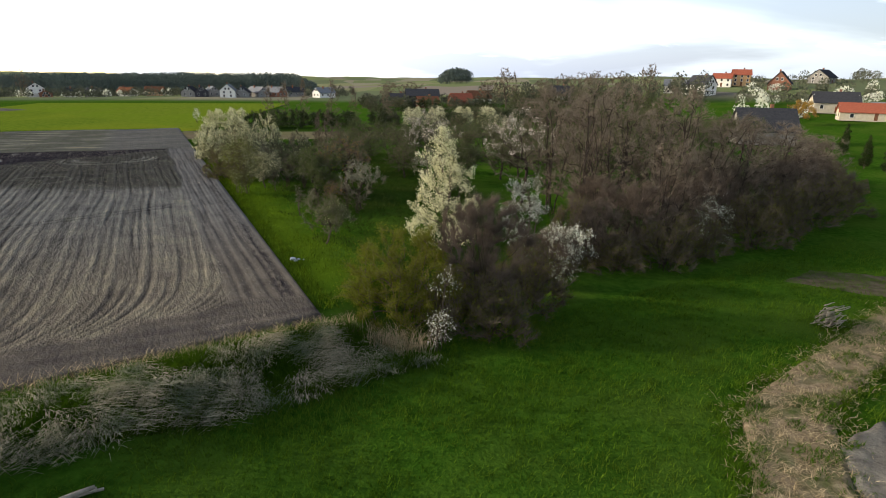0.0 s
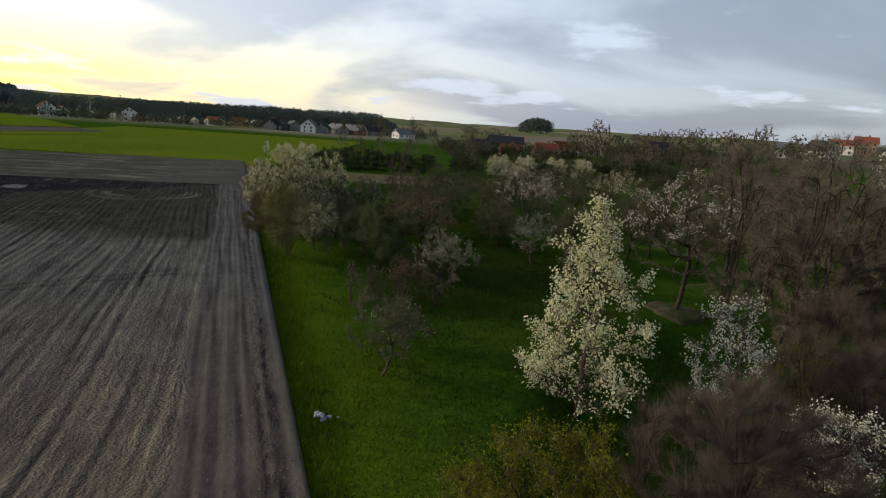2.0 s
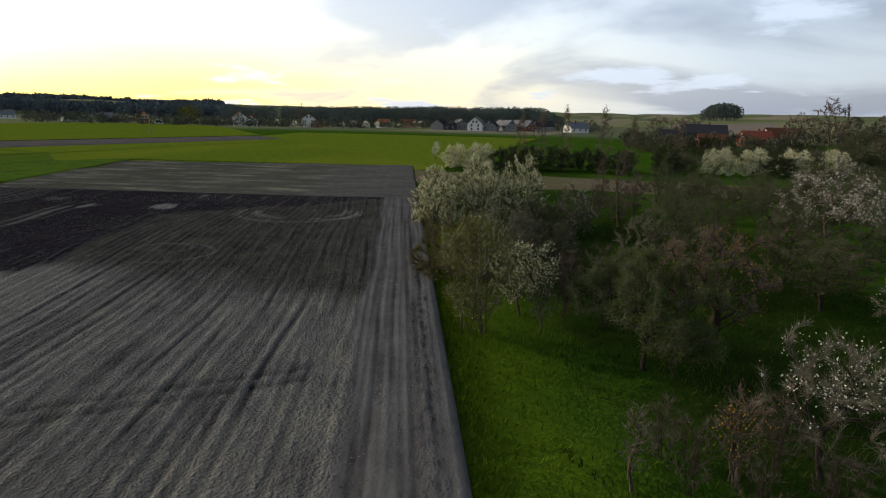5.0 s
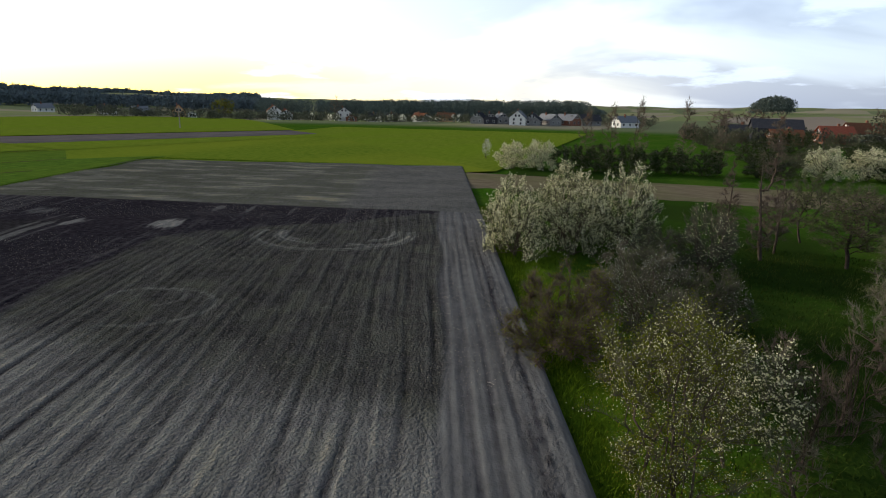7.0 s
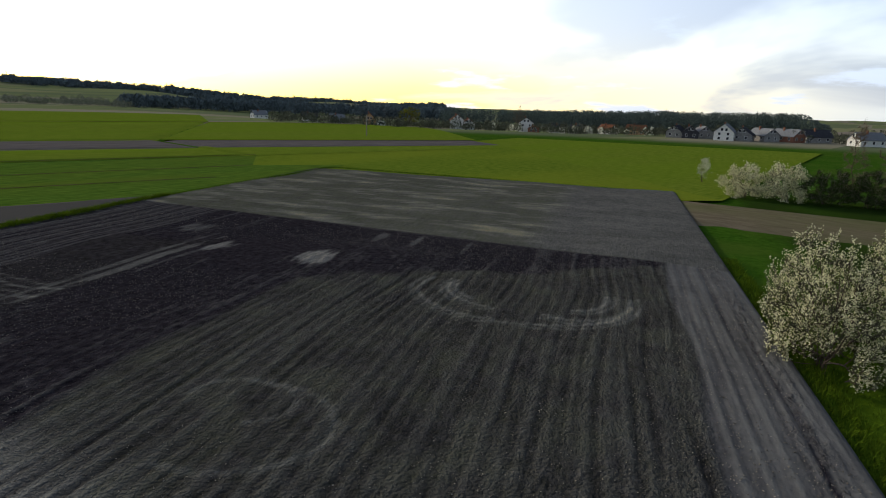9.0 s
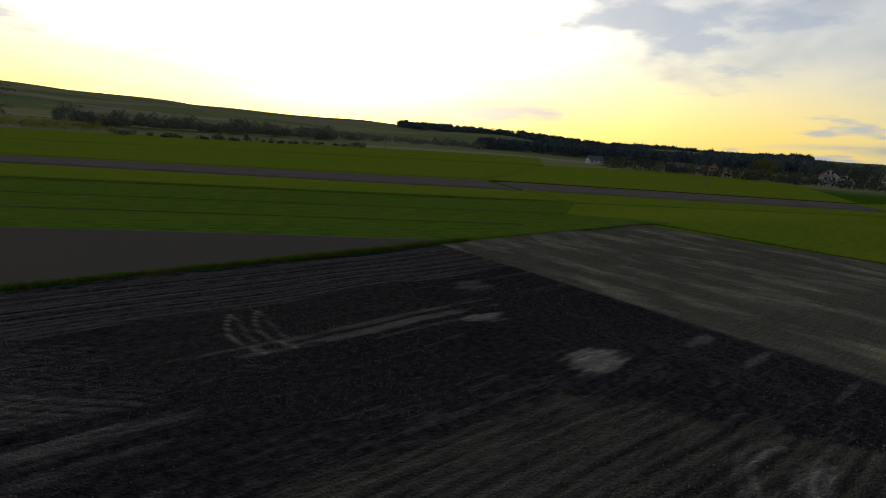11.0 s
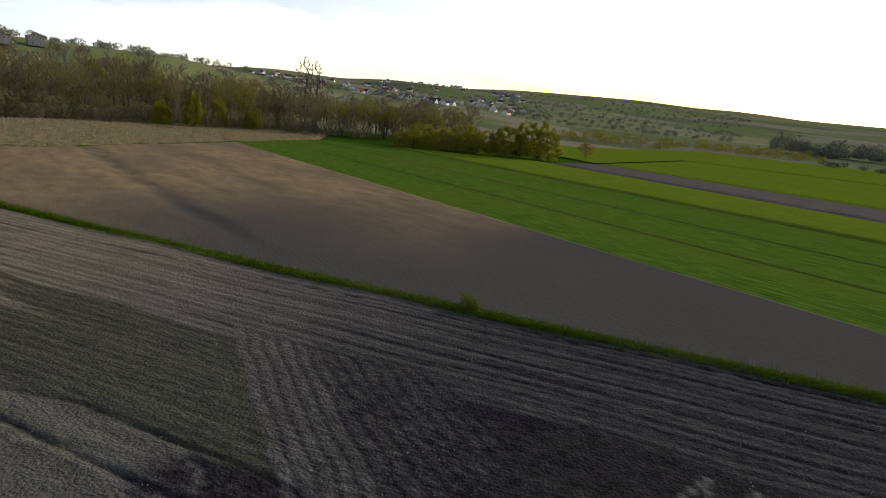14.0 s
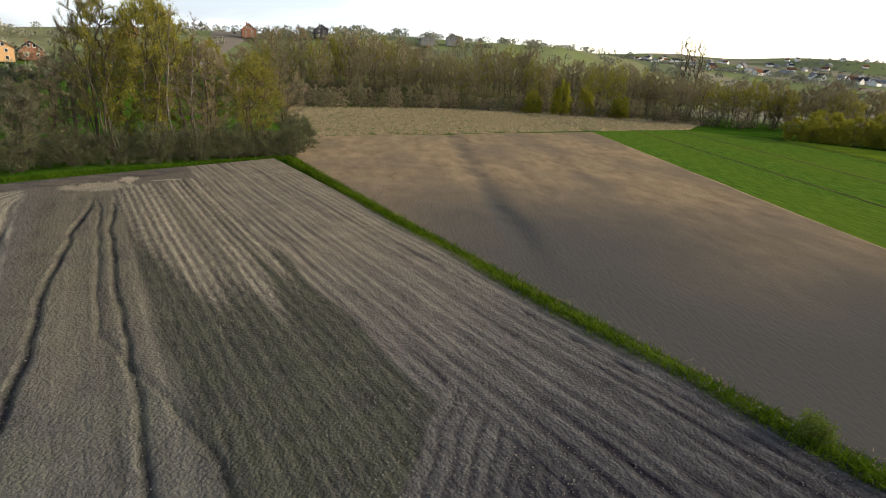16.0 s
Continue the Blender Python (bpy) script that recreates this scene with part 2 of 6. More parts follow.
M = {}
M["crop_dark"] = mat("winter_crop_dark", (0.030, 0.074, 0.011), (0.096, 0.158, 0.022), 1.9, 0.85, 1.0, 3.0, (0.084, 0.124, 0.017), 0.12, 0.7, (1, 0.16, 1))
M["crop_mid"] = mat("winter_crop_mid", (0.070, 0.116, 0.011), (0.130, 0.176, 0.020), 1.6, 0.85, 0.9, 3.0, (0.150, 0.186, 0.018), 0.035, 0.7, (1, 0.3, 1))
M["crop_light"] = mat("winter_crop_light", (0.078, 0.124, 0.012), (0.142, 0.186, 0.022), 1.6, 0.85, 0.9, 3.0, (0.105, 0.165, 0.012), 0.06, 0.6, (1, 0.15, 1))
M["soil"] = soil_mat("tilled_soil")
M["brown_field"] = rolled_mat()
M["grey_field"] = mat("grey_soil", (0.080, 0.074, 0.076), (0.128, 0.117, 0.116), 0.6, 0.95, 0.7, 5.0, None, 0.05, 0.6, (1.0, 0.2, 1))
M["dry_grass"] = mat("dry_grass", (0.14, 0.105, 0.066), (0.30, 0.240, 0.165), 2.5, 0.9, 0.8, 6, (0.055, 0.085, 0.02), 0.55, 0.95)
M["litter"] = mat("leaf_litter", (0.050, 0.046, 0.022), (0.095, 0.082, 0.048), 1.2, 0.95, 0.7, 6.0, (0.040, 0.058, 0.012), 0.25, 0.8)
M["reed"] = mat("reed_straw", (0.28, 0.265, 0.185), (0.52, 0.47, 0.345), 1.2, 0.8, 0, None, (0.150, 0.185, 0.120), 0.45, 1.0, vary=0.4, trans=0.2)
M["blade_fresh"] = mat("fresh_blade", (0.058, 0.104, 0.006), (0.105, 0.160, 0.012), 0.8, 0.75, 0, None, (0.030, 0.062, 0.006), 0.3, 0.5, vary=0.4, trans=0.3)
# orchard blades: darker green, with the shade under the trees put in
M["blade_shaded"] = mat("orchard_blade", (0.017, 0.037, 0.005), (0.036, 0.066, 0.010), 0.8, 0.75, 0, None, (0.072, 0.085, 0.022), 0.35, 0.6, vary=0.4, trans=0.25)
M["blade"] = mat("grass_blade", (0.034, 0.082, 0.006), (0.062, 0.122, 0.009), 0.8, 0.75, 0, None, (0.086, 0.136, 0.013), 0.15, 0.6, vary=0.25, trans=0.3)
M["blade_yellow"] = mat("yellow_grass_blade", (0.12, 0.13, 0.015), (0.20, 0.19, 0.03), 0.8, 0.75, vary=0.4, trans=0.3)
M["alder_bark"] = mat("alder_bark", (0.030, 0.024, 0.021), (0.070, 0.056, 0.048), 6, 0.95, 0.8, 14, stretch=(1, 1, 0.3))
M["alder_twig"] = mat("alder_twig", (0.092, 0.074, 0.062), (0.162, 0.130, 0.108), 0.7, 0.9, vary=0.35, trans=0.15)
M["alder_crown"] = mat("alder_crown", (0.140, 0.116, 0.094), (0.235, 0.196, 0.160), 0.7, 0.9, vary=0.35, trans=0.2)
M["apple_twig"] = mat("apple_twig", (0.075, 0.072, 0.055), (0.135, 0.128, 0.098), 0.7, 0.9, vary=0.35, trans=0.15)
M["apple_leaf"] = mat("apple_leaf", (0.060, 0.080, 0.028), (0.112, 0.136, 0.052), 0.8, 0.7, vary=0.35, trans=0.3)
M["wood_twig"] = mat("wood_twig", (0.182, 0.148, 0.102), (0.305, 0.248, 0.170), 0.7, 0.9, vary=0.35, trans=0.3)
M["bark"] = mat("bark", (0.055, 0.042, 0.034), (0.13, 0.105, 0.085), 6, 0.95, 0.8, 14, stretch=(1, 1, 0.3))
M["birch"] = mat("pale_bark", (0.20, 0.19, 0.17), (0.10, 0.09, 0.08), 3, 0.9, 0.4, 10, stretch=(1, 1, 0.4))
M["twig_brown"] = mat("twig_brown", (0.125, 0.1, 0.076), (0.22, 0.175, 0.135), 0.7, 0.9, vary=0.35, trans=0.25)
M["twig_grey"] = mat("twig_grey", (0.125, 0.118, 0.092), (0.215, 0.2, 0.155), 0.7, 0.9, vary=0.35, trans=0.25)
M["twig_olive"] = mat("twig_olive", (0.12, 0.115, 0.042), (0.21, 0.195, 0.075), 0.7, 0.9, vary=0.35, trans=0.25)
M["leaf_young"] = mat("young_leaf", (0.075, 0.115, 0.020), (0.13, 0.18, 0.035), 0.8, 0.7, vary=0.35, trans=0.35)
M["leaf_olive"] = mat("olive_leaf", (0.095, 0.112, 0.012), (0.155, 0.17, 0.02), 0.8, 0.7, vary=0.35, trans=0.35)
M["leaf_yellow"] = mat("yellow_leaf", (0.22, 0.22, 0.022), (0.36, 0.33, 0.04), 0.8, 0.7, vary=0.3, trans=0.5)
M["leaf_orange"] = mat("orange_leaf", (0.30, 0.17, 0.03), (0.42, 0.25, 0.05), 0.8, 0.7, vary=0.3, trans=0.35)
M["leaf_grey"] = mat("grey_green_leaf", (0.095, 0.12, 0.045), (0.16, 0.19, 0.08), 0.8, 0.7, vary=0.35, trans=0.3)
M["leaf_dark"] = mat("dark_leaf", (0.020, 0.034, 0.012), (0.045, 0.065, 0.020), 0.8, 0.8, vary=0.35, trans=0.2)
M["bloom_cream"] = mat("cream_blossom", (0.66, 0.65, 0.40), (0.82, 0.80, 0.58), 1.0, 0.7, vary=0.12, trans=0.3)
M["bloom_white"] = mat("white_blossom", (0.62, 0.63, 0.52), (0.80, 0.81, 0.72), 1.0, 0.7, vary=0.12, trans=0.3)
M["bloom_pink"] = mat("pinkish_blossom", (0.62, 0.55, 0.52), (0.80, 0.74, 0.70), 1.0, 0.7, vary=0.15, trans=0.3)
# conifers, hill woods and far forest: distance haze put into the colour
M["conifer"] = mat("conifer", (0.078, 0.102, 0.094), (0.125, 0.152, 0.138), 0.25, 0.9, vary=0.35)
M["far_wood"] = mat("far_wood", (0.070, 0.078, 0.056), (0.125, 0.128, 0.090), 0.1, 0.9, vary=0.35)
M["hazy_wood"] = mat("hazy_wood", (0.150, 0.160, 0.120), (0.235, 0.235, 0.18), 0.1, 0.9, vary=0.3)
M["hazy_forest"] = mat("hazy_forest", (0.082, 0.108, 0.122), (0.126, 0.152, 0.162), 0.05, 0.9, vary=0.25)
M["frame"] = mat("white_frame", (0.68, 0.67, 0.64), (0.78, 0.77, 0.75), 2, 0.6)
M["stubble"] = mat("stubble_soil", (0.105, 0.088, 0.062), (0.165, 0.140, 0.098), 0.8, 0.95, 0.7, 5.0, (0.085, 0.105, 0.035), 0.08, 0.7, (0.4, 1.0, 1))
M["hedge_olive"] = mat("olive_hedge", (0.150, 0.150, 0.034), (0.245, 0.230, 0.056), 0.3, 0.8, vary=0.35, trans=0.3)
M["leaf_willow"] = mat("willow_leaf", (0.20, 0.205, 0.024), (0.32, 0.30, 0.042), 0.8, 0.7, vary=0.35, trans=0.45)

# ---- building helpers ----
rng = np.random.default_rng(7)


def mesh_of(name, verts, faces, material, smooth=False):
    me = bpy.data.meshes.new(name)
    me.from_pydata([tuple(v) for v in verts], [], [tuple(f) for f in faces])
    me.materials.append(material)
    if smooth:
        me.shade_smooth()
    me.update()
    return me


def tri_mesh(name, V, F, material, smooth=False):
    """A mesh from arrays: V (n, 3), F (m, 3 or 4)."""
    V, F = np.asarray(V, np.float32), np.asarray(F, np.int32)
    me = bpy.data.meshes.new(name)
    me.vertices.add(len(V))
    me.vertices.foreach_set("co", V.ravel())
    k = F.shape[1]
    me.loops.add(F.size)
    me.loops.foreach_set("vertex_index", F.ravel())
    me.polygons.add(len(F))
    me.polygons.foreach_set("loop_start", np.arange(0, F.size, k, dtype=np.int32))
    me.polygons.foreach_set("use_smooth", np.full(len(F), smooth))
    me.materials.append(material)
    me.update(calc_edges=True)
    return me


def under(name, me, parent, label=""):
    ob = new(name, me)
    ob.parent = parent
    return tagged(ob, label)


def part(name, bm, material, parent, label=""):
    me = bpy.data.meshes.new(name)
    bm.to_mesh(me)
    bm.free()
    me.materials.append(material)
    return under(name, me, parent, label)


def add_attr(me, name, values):
    at = me.attributes.new(name, "FLOAT", "POINT")
    at.data.foreach_set("value", np.asarray(values, np.float32))


def smooth01(x):
    x = np.clip(x, 0, 1)
    return x * x * (3 - 2 * x)


def lumps(x, y, size, seed):
    """Cheap smooth noise in the plane, about -1 to 1."""
    r = np.random.default_rng(seed)
    out = 0
    for k in range(5):
        a, p, q = r.uniform(0, 6.28, 3)
        w = 6.28 / (size * r.uniform(0.6, 1.7))
        out = out + np.sin(w * (x * np.cos(a) + y * np.sin(a)) + p + 1.3 * np.sin(w * 0.6 * (y * np.cos(a) - x * np.sin(a)) + q))
    return out / 3.2


# ---- the land ----
CENTRE = (-45.0, 55.0)
# bearing to the left of +y: nearer rise, where it begins and ends, rise of the far hills
LAND = [(-180, 40, 200, 520, 80), (-165, 34, 190, 480, 66), (-148, 22, 170, 420, 50), (-110, 30, 150, 420, 60), (-60, 26, 150, 480, 40),
        (-38, 15, 150, 430, 32), (-25, 11, 170, 420, 26), (-10, 6, 220, 600, 14), (0, 1, 300, 800, 6), (15, -6, 300, 700, -4), (30, -8, 260, 600, -6),
        (45, -7, 260, 600, 2), (60, -5, 320, 700, 12), (75, 0, 340, 900, 42), (90, 3, 340, 900, 58), (105, 6, 340, 900, 84), (125, 14, 330, 1000, 122),
        (145, 28, 300, 900, 112), (162, 42, 220, 620, 105), (180, 40, 200, 520, 80)]
LA = np.array(LAND, float)


def land_z(x, y):
    dx, dy = np.asarray(x, float) - CENTRE[0], np.asarray(y, float) - CENTRE[1]
    r, az = np.hypot(dx, dy), np.degrees(np.arctan2(-dx, dy))
    c = [np.interp(az, LA[:, 0], LA[:, k]) for k in range(1, 5)]
    z = c[0] * smooth01((r - c[1]) / (c[2] - c[1])) + (c[3] - c[0]) * smooth01((r - 800) / 1700)
    z = z + lumps(dx, dy, 700, 5) * 9 * smooth01((r - 500) / 1200)
    # the meadow and the ditch lie lower, below a bank at the foot of the field and the orchard
    brow = np.interp(x, [-60, -36, -21, -9, -7, -5, -3, 0, 8, 20, 45, 75, 110], [-16, 4.2, 17.2, 30.2, 32.5, 36, 44, 56, 66, 74, 92, 116, 146])
    wide = np.interp(x, [-9, -3], [5.6, 9.0])
    low = smooth01((brow - y) / wide) * smooth01((np.asarray(x, float) + 33) / 12) * smooth01((105 - np.asarray(x, float)) / 35)
    return z - np.interp(x, [-18, -3], [0.8, 2.0]) * low


def make_ground():
    m = mat("open_land", (0.020, 0.058, 0.005), (0.044, 0.104, 0.010), 1.6, 0.9, 1.0, 5.0, (0.058, 0.098, 0.014), 0.12, 0.6)
    nt = m.node_tree
    N, L = nt.nodes.new, nt.links.new
    b = nt.nodes["Principled BSDF"]
    old = b.inputs["Base Color"].links[0].from_socket
    co, mp, vo, hs, at, mx = N("ShaderNodeTexCoord"), N("ShaderNodeMapping"), N("ShaderNodeTexVoronoi"), N("ShaderNodeValToRGB"), N("ShaderNodeAttribute"), N("ShaderNodeMixRGB")
    L(co.outputs["Object"], mp.inputs[0])
    mp.inputs["Rotation"].default_value, mp.inputs["Scale"].default_value = (0, 0, 0.35), (0.016, 0.0035, 0.01)
    L(mp.outputs[0], vo.inputs["Vector"])
    vo.inputs["Scale"].default_value = 1.0
    sp = N("ShaderNodeSeparateColor")
    L(vo.outputs["Color"], sp.inputs[0]), L(sp.outputs[0], hs.inputs[0])
    cr = hs.color_ramp
    cr.interpolation = "CONSTANT"
    # far field colours are lifted and dulled: distance haze put in
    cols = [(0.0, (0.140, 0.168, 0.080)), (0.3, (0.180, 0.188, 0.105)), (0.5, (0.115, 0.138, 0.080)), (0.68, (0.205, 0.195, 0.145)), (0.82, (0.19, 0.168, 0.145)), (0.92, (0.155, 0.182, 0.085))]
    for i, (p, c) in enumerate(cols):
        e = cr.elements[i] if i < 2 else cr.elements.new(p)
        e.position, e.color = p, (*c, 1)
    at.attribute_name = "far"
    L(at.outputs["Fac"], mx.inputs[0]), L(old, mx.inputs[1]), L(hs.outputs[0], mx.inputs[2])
    # orchard ground darkened: shade under the fruit trees put into the colour
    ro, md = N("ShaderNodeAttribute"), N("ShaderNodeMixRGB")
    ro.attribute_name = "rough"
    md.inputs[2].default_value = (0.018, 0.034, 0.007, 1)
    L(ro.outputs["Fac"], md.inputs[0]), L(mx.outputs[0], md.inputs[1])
    fr, mf = N("ShaderNodeAttribute"), N("ShaderNodeMixRGB")
    fr.attribute_name = "fresh"
    mf.inputs[2].default_value = (0.078, 0.128, 0.008, 1)
    L(fr.outputs["Fac"], mf.inputs[0]), L(md.outputs[0], mf.inputs[1])
    L(mf.outputs[0], b.inputs["Base Color"])
    radii = np.concatenate([np.arange(0, 132, 1.5), np.linspace(133, 300, 34), 300 * (4500 / 300) ** (np.linspace(0, 1, 70)[1:])])
    na = 360
    az = np.linspace(0, 2 * np.pi, na, endpoint=False)
    R, A = np.meshgrid(radii, az, indexing="ij")
    X, Y = CENTRE[0] + R * np.cos(A), CENTRE[1] + R * np.sin(A)
    Z = land_z(X, Y) + (0.06 * lumps(X, Y, 9, 3) + 0.03 * lumps(X, Y, 4, 4)) * smooth01((R - 5) / 20) - 0.30
    V = np.stack([X, Y, Z], -1).reshape(-1, 3)
    i, j = np.meshgrid(np.arange(len(radii) - 1), np.arange(na), indexing="ij")
    a, bq = i * na + j, i * na + (j + 1) % na
    F = np.stack([a, a + na, bq + na, bq], -1).reshape(-1, 4)
    me = tri_mesh("ground", V, F, m, True)
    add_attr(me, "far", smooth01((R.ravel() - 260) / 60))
    # rank old orchard grass with the trees' shade put into its colour, thinning towards the open strip by the field
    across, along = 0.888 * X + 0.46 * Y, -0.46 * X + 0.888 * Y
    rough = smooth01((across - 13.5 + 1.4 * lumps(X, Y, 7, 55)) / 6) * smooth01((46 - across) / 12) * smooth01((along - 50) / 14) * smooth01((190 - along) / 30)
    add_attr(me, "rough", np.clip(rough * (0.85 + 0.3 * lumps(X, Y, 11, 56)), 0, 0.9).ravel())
    fresh = smooth01((15.5 + 1.6 * lumps(X, Y, 6, 59) - across) / 5) * smooth01((across - 6) / 2) * smooth01((along - 34) / 5) * smooth01((120 - along) / 20)
    add_attr(me, "fresh", (0.75 * fresh).ravel())
    tagged(new("ground", me), "green meadow and patchwork farmland rolling to far hills", "ground", kind="structure")


make_ground()

# plan of the ploughed field: s along the furrows, n across them to the right
D_, N_ = np.array((-0.46, 0.888)), np.array((0.888, 0.46))


def plan(n, s):
    return np.asarray(n)[..., None] * N_ + np.asarray(s)[..., None] * D_


def foot(n):
    """Where the ploughed field begins, above the reeds."""
    return np.interp(n, [-53, -30, -10, 9], [12.5, 20.5, 29.0, 32.0])


def sheet(name, corners, material, lift, label, category, step=3.0, extra=None, rimmed=True, bow=0.0):
    """A four-sided field laid on the land, corners in order round it, with a small edge."""
    c = np.array(corners, float)
    nu = max(2, int(max(np.linalg.norm(c[1] - c[0]), np.linalg.norm(c[2] - c[3])) / step) + 1)
    nv = max(2, int(max(np.linalg.norm(c[3] - c[0]), np.linalg.norm(c[2] - c[1])) / step) + 1)
    u, v = np.meshgrid(np.linspace(0, 1, nu), np.linspace(0, 1, nv), indexing="ij")
    P = (c[0] * ((1 - u) * (1 - v))[..., None] + c[1] * (u * (1 - v))[..., None] + c[2] * (u * v)[..., None] + c[3] * ((1 - u) * v)[..., None])
    P = P + (bow * np.sin(np.pi * v) * (1 - u))[..., None] * N_
    x, y = P[..., 0], P[..., 1]
    wob = (0.35 if rimmed else 0.0) * ((u == 0) | (u == 1) | (v == 0) | (v == 1))
    x, y = x + wob * lumps(P[..., 0], P[..., 1], 11, 41), y + wob * lumps(P[..., 0], P[..., 1], 9, 43)
    z = land_z(x, y) + lift
    if extra is not None:
        z = z + extra(x, y, u, v)
    rim = (u == 0) | (u == 1) | (v == 0) | (v == 1)
    z = np.where(rim, z - lift - 0.5, z) if rimmed else z
    V = np.stack([x, y, z], -1).reshape(-1, 3)
    i, j = np.meshgrid(np.arange(nu - 1), np.arange(nv - 1), indexing="ij")
    a = i * nv + j
    F = np.stack([a, a + nv, a + nv + 1, a + 1], -1).reshape(-1, 4)
    me = tri_mesh(name, V, F, material, True)
    return tagged(new(name, me), label, category, kind="structure")


DARK_FROM = 87.0                  # where the harrowed ground begins between the wheel ruts


def make_ploughed_field():
    ns, ss = np.arange(-52.0, 8.51, 0.13), np.arange(12.0, 168.5, 0.28)
    n, s = np.meshgrid(ns, ss, indexing="ij")
    b = foot(n)
    s = np.where(s < b, b, s)                      # rows below the foot fold onto its line
    P = plan(n, s)
    q = np.random.default_rng(3)
    speck = q.uniform(-1, 1, n.shape)
    speck = 0.5 * (speck + np.roll(speck, 1, 1))   # crumbs drawn out a little along the rows
    blot = lumps(n, s * 2.2, 13, 31) + 0.5 * lumps(n, s * 3, 4, 32)
    mottle = lumps(n, s, 6, 24) + 0.6 * lumps(n, s, 2.2, 25)
    per_row = q.uniform(-1, 1, 700)

    def lines(pitch, c, come=9.0):
        """Each tine's line has a value of its own, which comes and goes along it."""
        k = c / pitch + 0.25 * lumps(n, s * 0.2, 1.7, 26)
        i = np.floor(k).astype(int)
        f = smooth01((k - i) * 2.2 - 0.6)
        v = per_row[i % 700] * (1 - f) + per_row[(i + 1) % 700] * f
        return v * (0.55 + 0.45 * lumps(n * 3, s, come, 23))

    def soft(d, w):
        return smooth01(0.5 + d / (2 * w))

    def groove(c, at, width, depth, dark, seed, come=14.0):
        """A wandering furrow that fades in and out; dark is the shade put into its tone."""
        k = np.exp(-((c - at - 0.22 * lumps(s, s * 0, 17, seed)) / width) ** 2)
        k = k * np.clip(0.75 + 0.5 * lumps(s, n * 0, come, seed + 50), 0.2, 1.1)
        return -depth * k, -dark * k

    swell, z = 0.08 * lumps(n, s, 22, 12), np.zeros(n.shape)
    tone, weed, loose = np.full(n.shape, 0.30), np.zeros(n.shape), np.ones(n.shape)

    def lay(m, height, tn, wd=0.0, lo=1.0):
        nonlocal z, tone, weed, loose
        loose = loose * (1 - m) + m * lo
        z = z * (1 - m) + m * height
        tone = tone * (1 - m) + m * tn
        weed = weed * (1 - m) + m * wd

    ne, se = n + 0.25 * lumps(n, s, 9, 51), s + 1.5 * lumps(n, s, 17, 52) + 0.5 * lumps(n, s, 3, 53)
    # furrowed middle: rows bend aside above the reeds; darker and weedier farther up
    bend = 7.0 * np.exp(-np.maximum(s - b - 3.0, 0) / 2.6)
    row = n + bend + 0.3 * lumps(n * 0.3, s, 30, 11)
    up = soft(se - (84 - 0.45 * (n + 11)), 4.0)
    gz, gt = 0, 0
    at = -25.0
    for k in range(24):
        dz, dt = groove(row, at, q.uniform(0.10, 0.20), 0.05, q.uniform(0.12, 0.26), 100 + k, 26)
        gz, gt = gz + dz, gt + dt
        at += q.uniform(0.75, 1.75)
    fine = lines(0.31, row, 7.0)
    # tone dips with the relief: shade of the row hollows is put in
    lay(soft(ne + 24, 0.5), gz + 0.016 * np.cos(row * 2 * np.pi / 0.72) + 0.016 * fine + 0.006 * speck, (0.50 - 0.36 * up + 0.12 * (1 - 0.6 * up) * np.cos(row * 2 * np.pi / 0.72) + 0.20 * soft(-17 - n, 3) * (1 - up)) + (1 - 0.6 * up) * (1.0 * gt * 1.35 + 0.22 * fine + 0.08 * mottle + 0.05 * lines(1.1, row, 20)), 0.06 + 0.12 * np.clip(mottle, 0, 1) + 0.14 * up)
    # smooth headland beside the orchard, with a few shallow wheel lines and a broken outer row
    gz, gt = 0, 0
    for k, at in enumerate((4.1, 4.9, 5.8, 6.7, 7.4)):
        dz, dt = groove(n + 0.01 * (s - 60), at, 0.22, 0.05, 0.12, 140 + k, 40)
        gz, gt = gz + dz, gt + dt
    broken = np.exp(-((n - 7.2 - 0.2 * lumps(s, s * 0, 9, 57)) / 0.5) ** 2) * np.clip(0.25 + 0.6 * lumps(n * 2, s, 1.1, 33) + 0.7 * speck, 0, 1.2)
    lay(soft(n - 3.7 + 0.3 * lumps(s, s * 0, 14, 34), 0.25) * (s < 150), gz + 0.07 * broken + 0.012 * np.cos(n * 2 * np.pi / 0.42) + 0.004 * speck, 0.33 + 1.5 * gt + 0.05 * np.cos((n + 0.12 * lumps(n * 0, s, 21, 58)) * 2 * np.pi / 0.42) + 0.03 * mottle - 0.13 * broken, 0.0, 0.12 + 0.7 * np.clip(broken, 0, 1))
    # driven over across above the reeds
    turn = soft(b + 4.6 + 0.5 * lumps(n, n * 0, 9, 35) - s, 0.5)
    lay(turn, 0.004 * speck, 0.21 + 0.04 * lumps(n * 0.1, s, 1.1, 36) + 0.03 * mottle, 0.0, 0.35)
    tread = np.exp(-((s - b - 1.6 - 0.1 * (n - 2.6)) / 0.16) ** 2) * (n > 2.4) * (n < 5.4) * (np.sin(n * 16) > -0.2)
    tone += 0.30 * tread
    # dark harrowed ground
    top = 107 + 0.55 * (ne + 21)
    brk = 127.0 - 0.10 * (n + 52)
    dark = np.maximum(np.maximum(soft(-21 - ne, 0.6) * soft(se - 84, 2.0), soft(se - top, 0.8) * (n < 3.7)), soft(-20.5 - ne, 0.5) * soft(ne + 31.5, 0.8) * soft(se - DARK_FROM, 1.5))
    tine = lines(0.40, n + 0.02 * (s - 100) + 0.5 * lumps(n, s, 30, 37), 12)
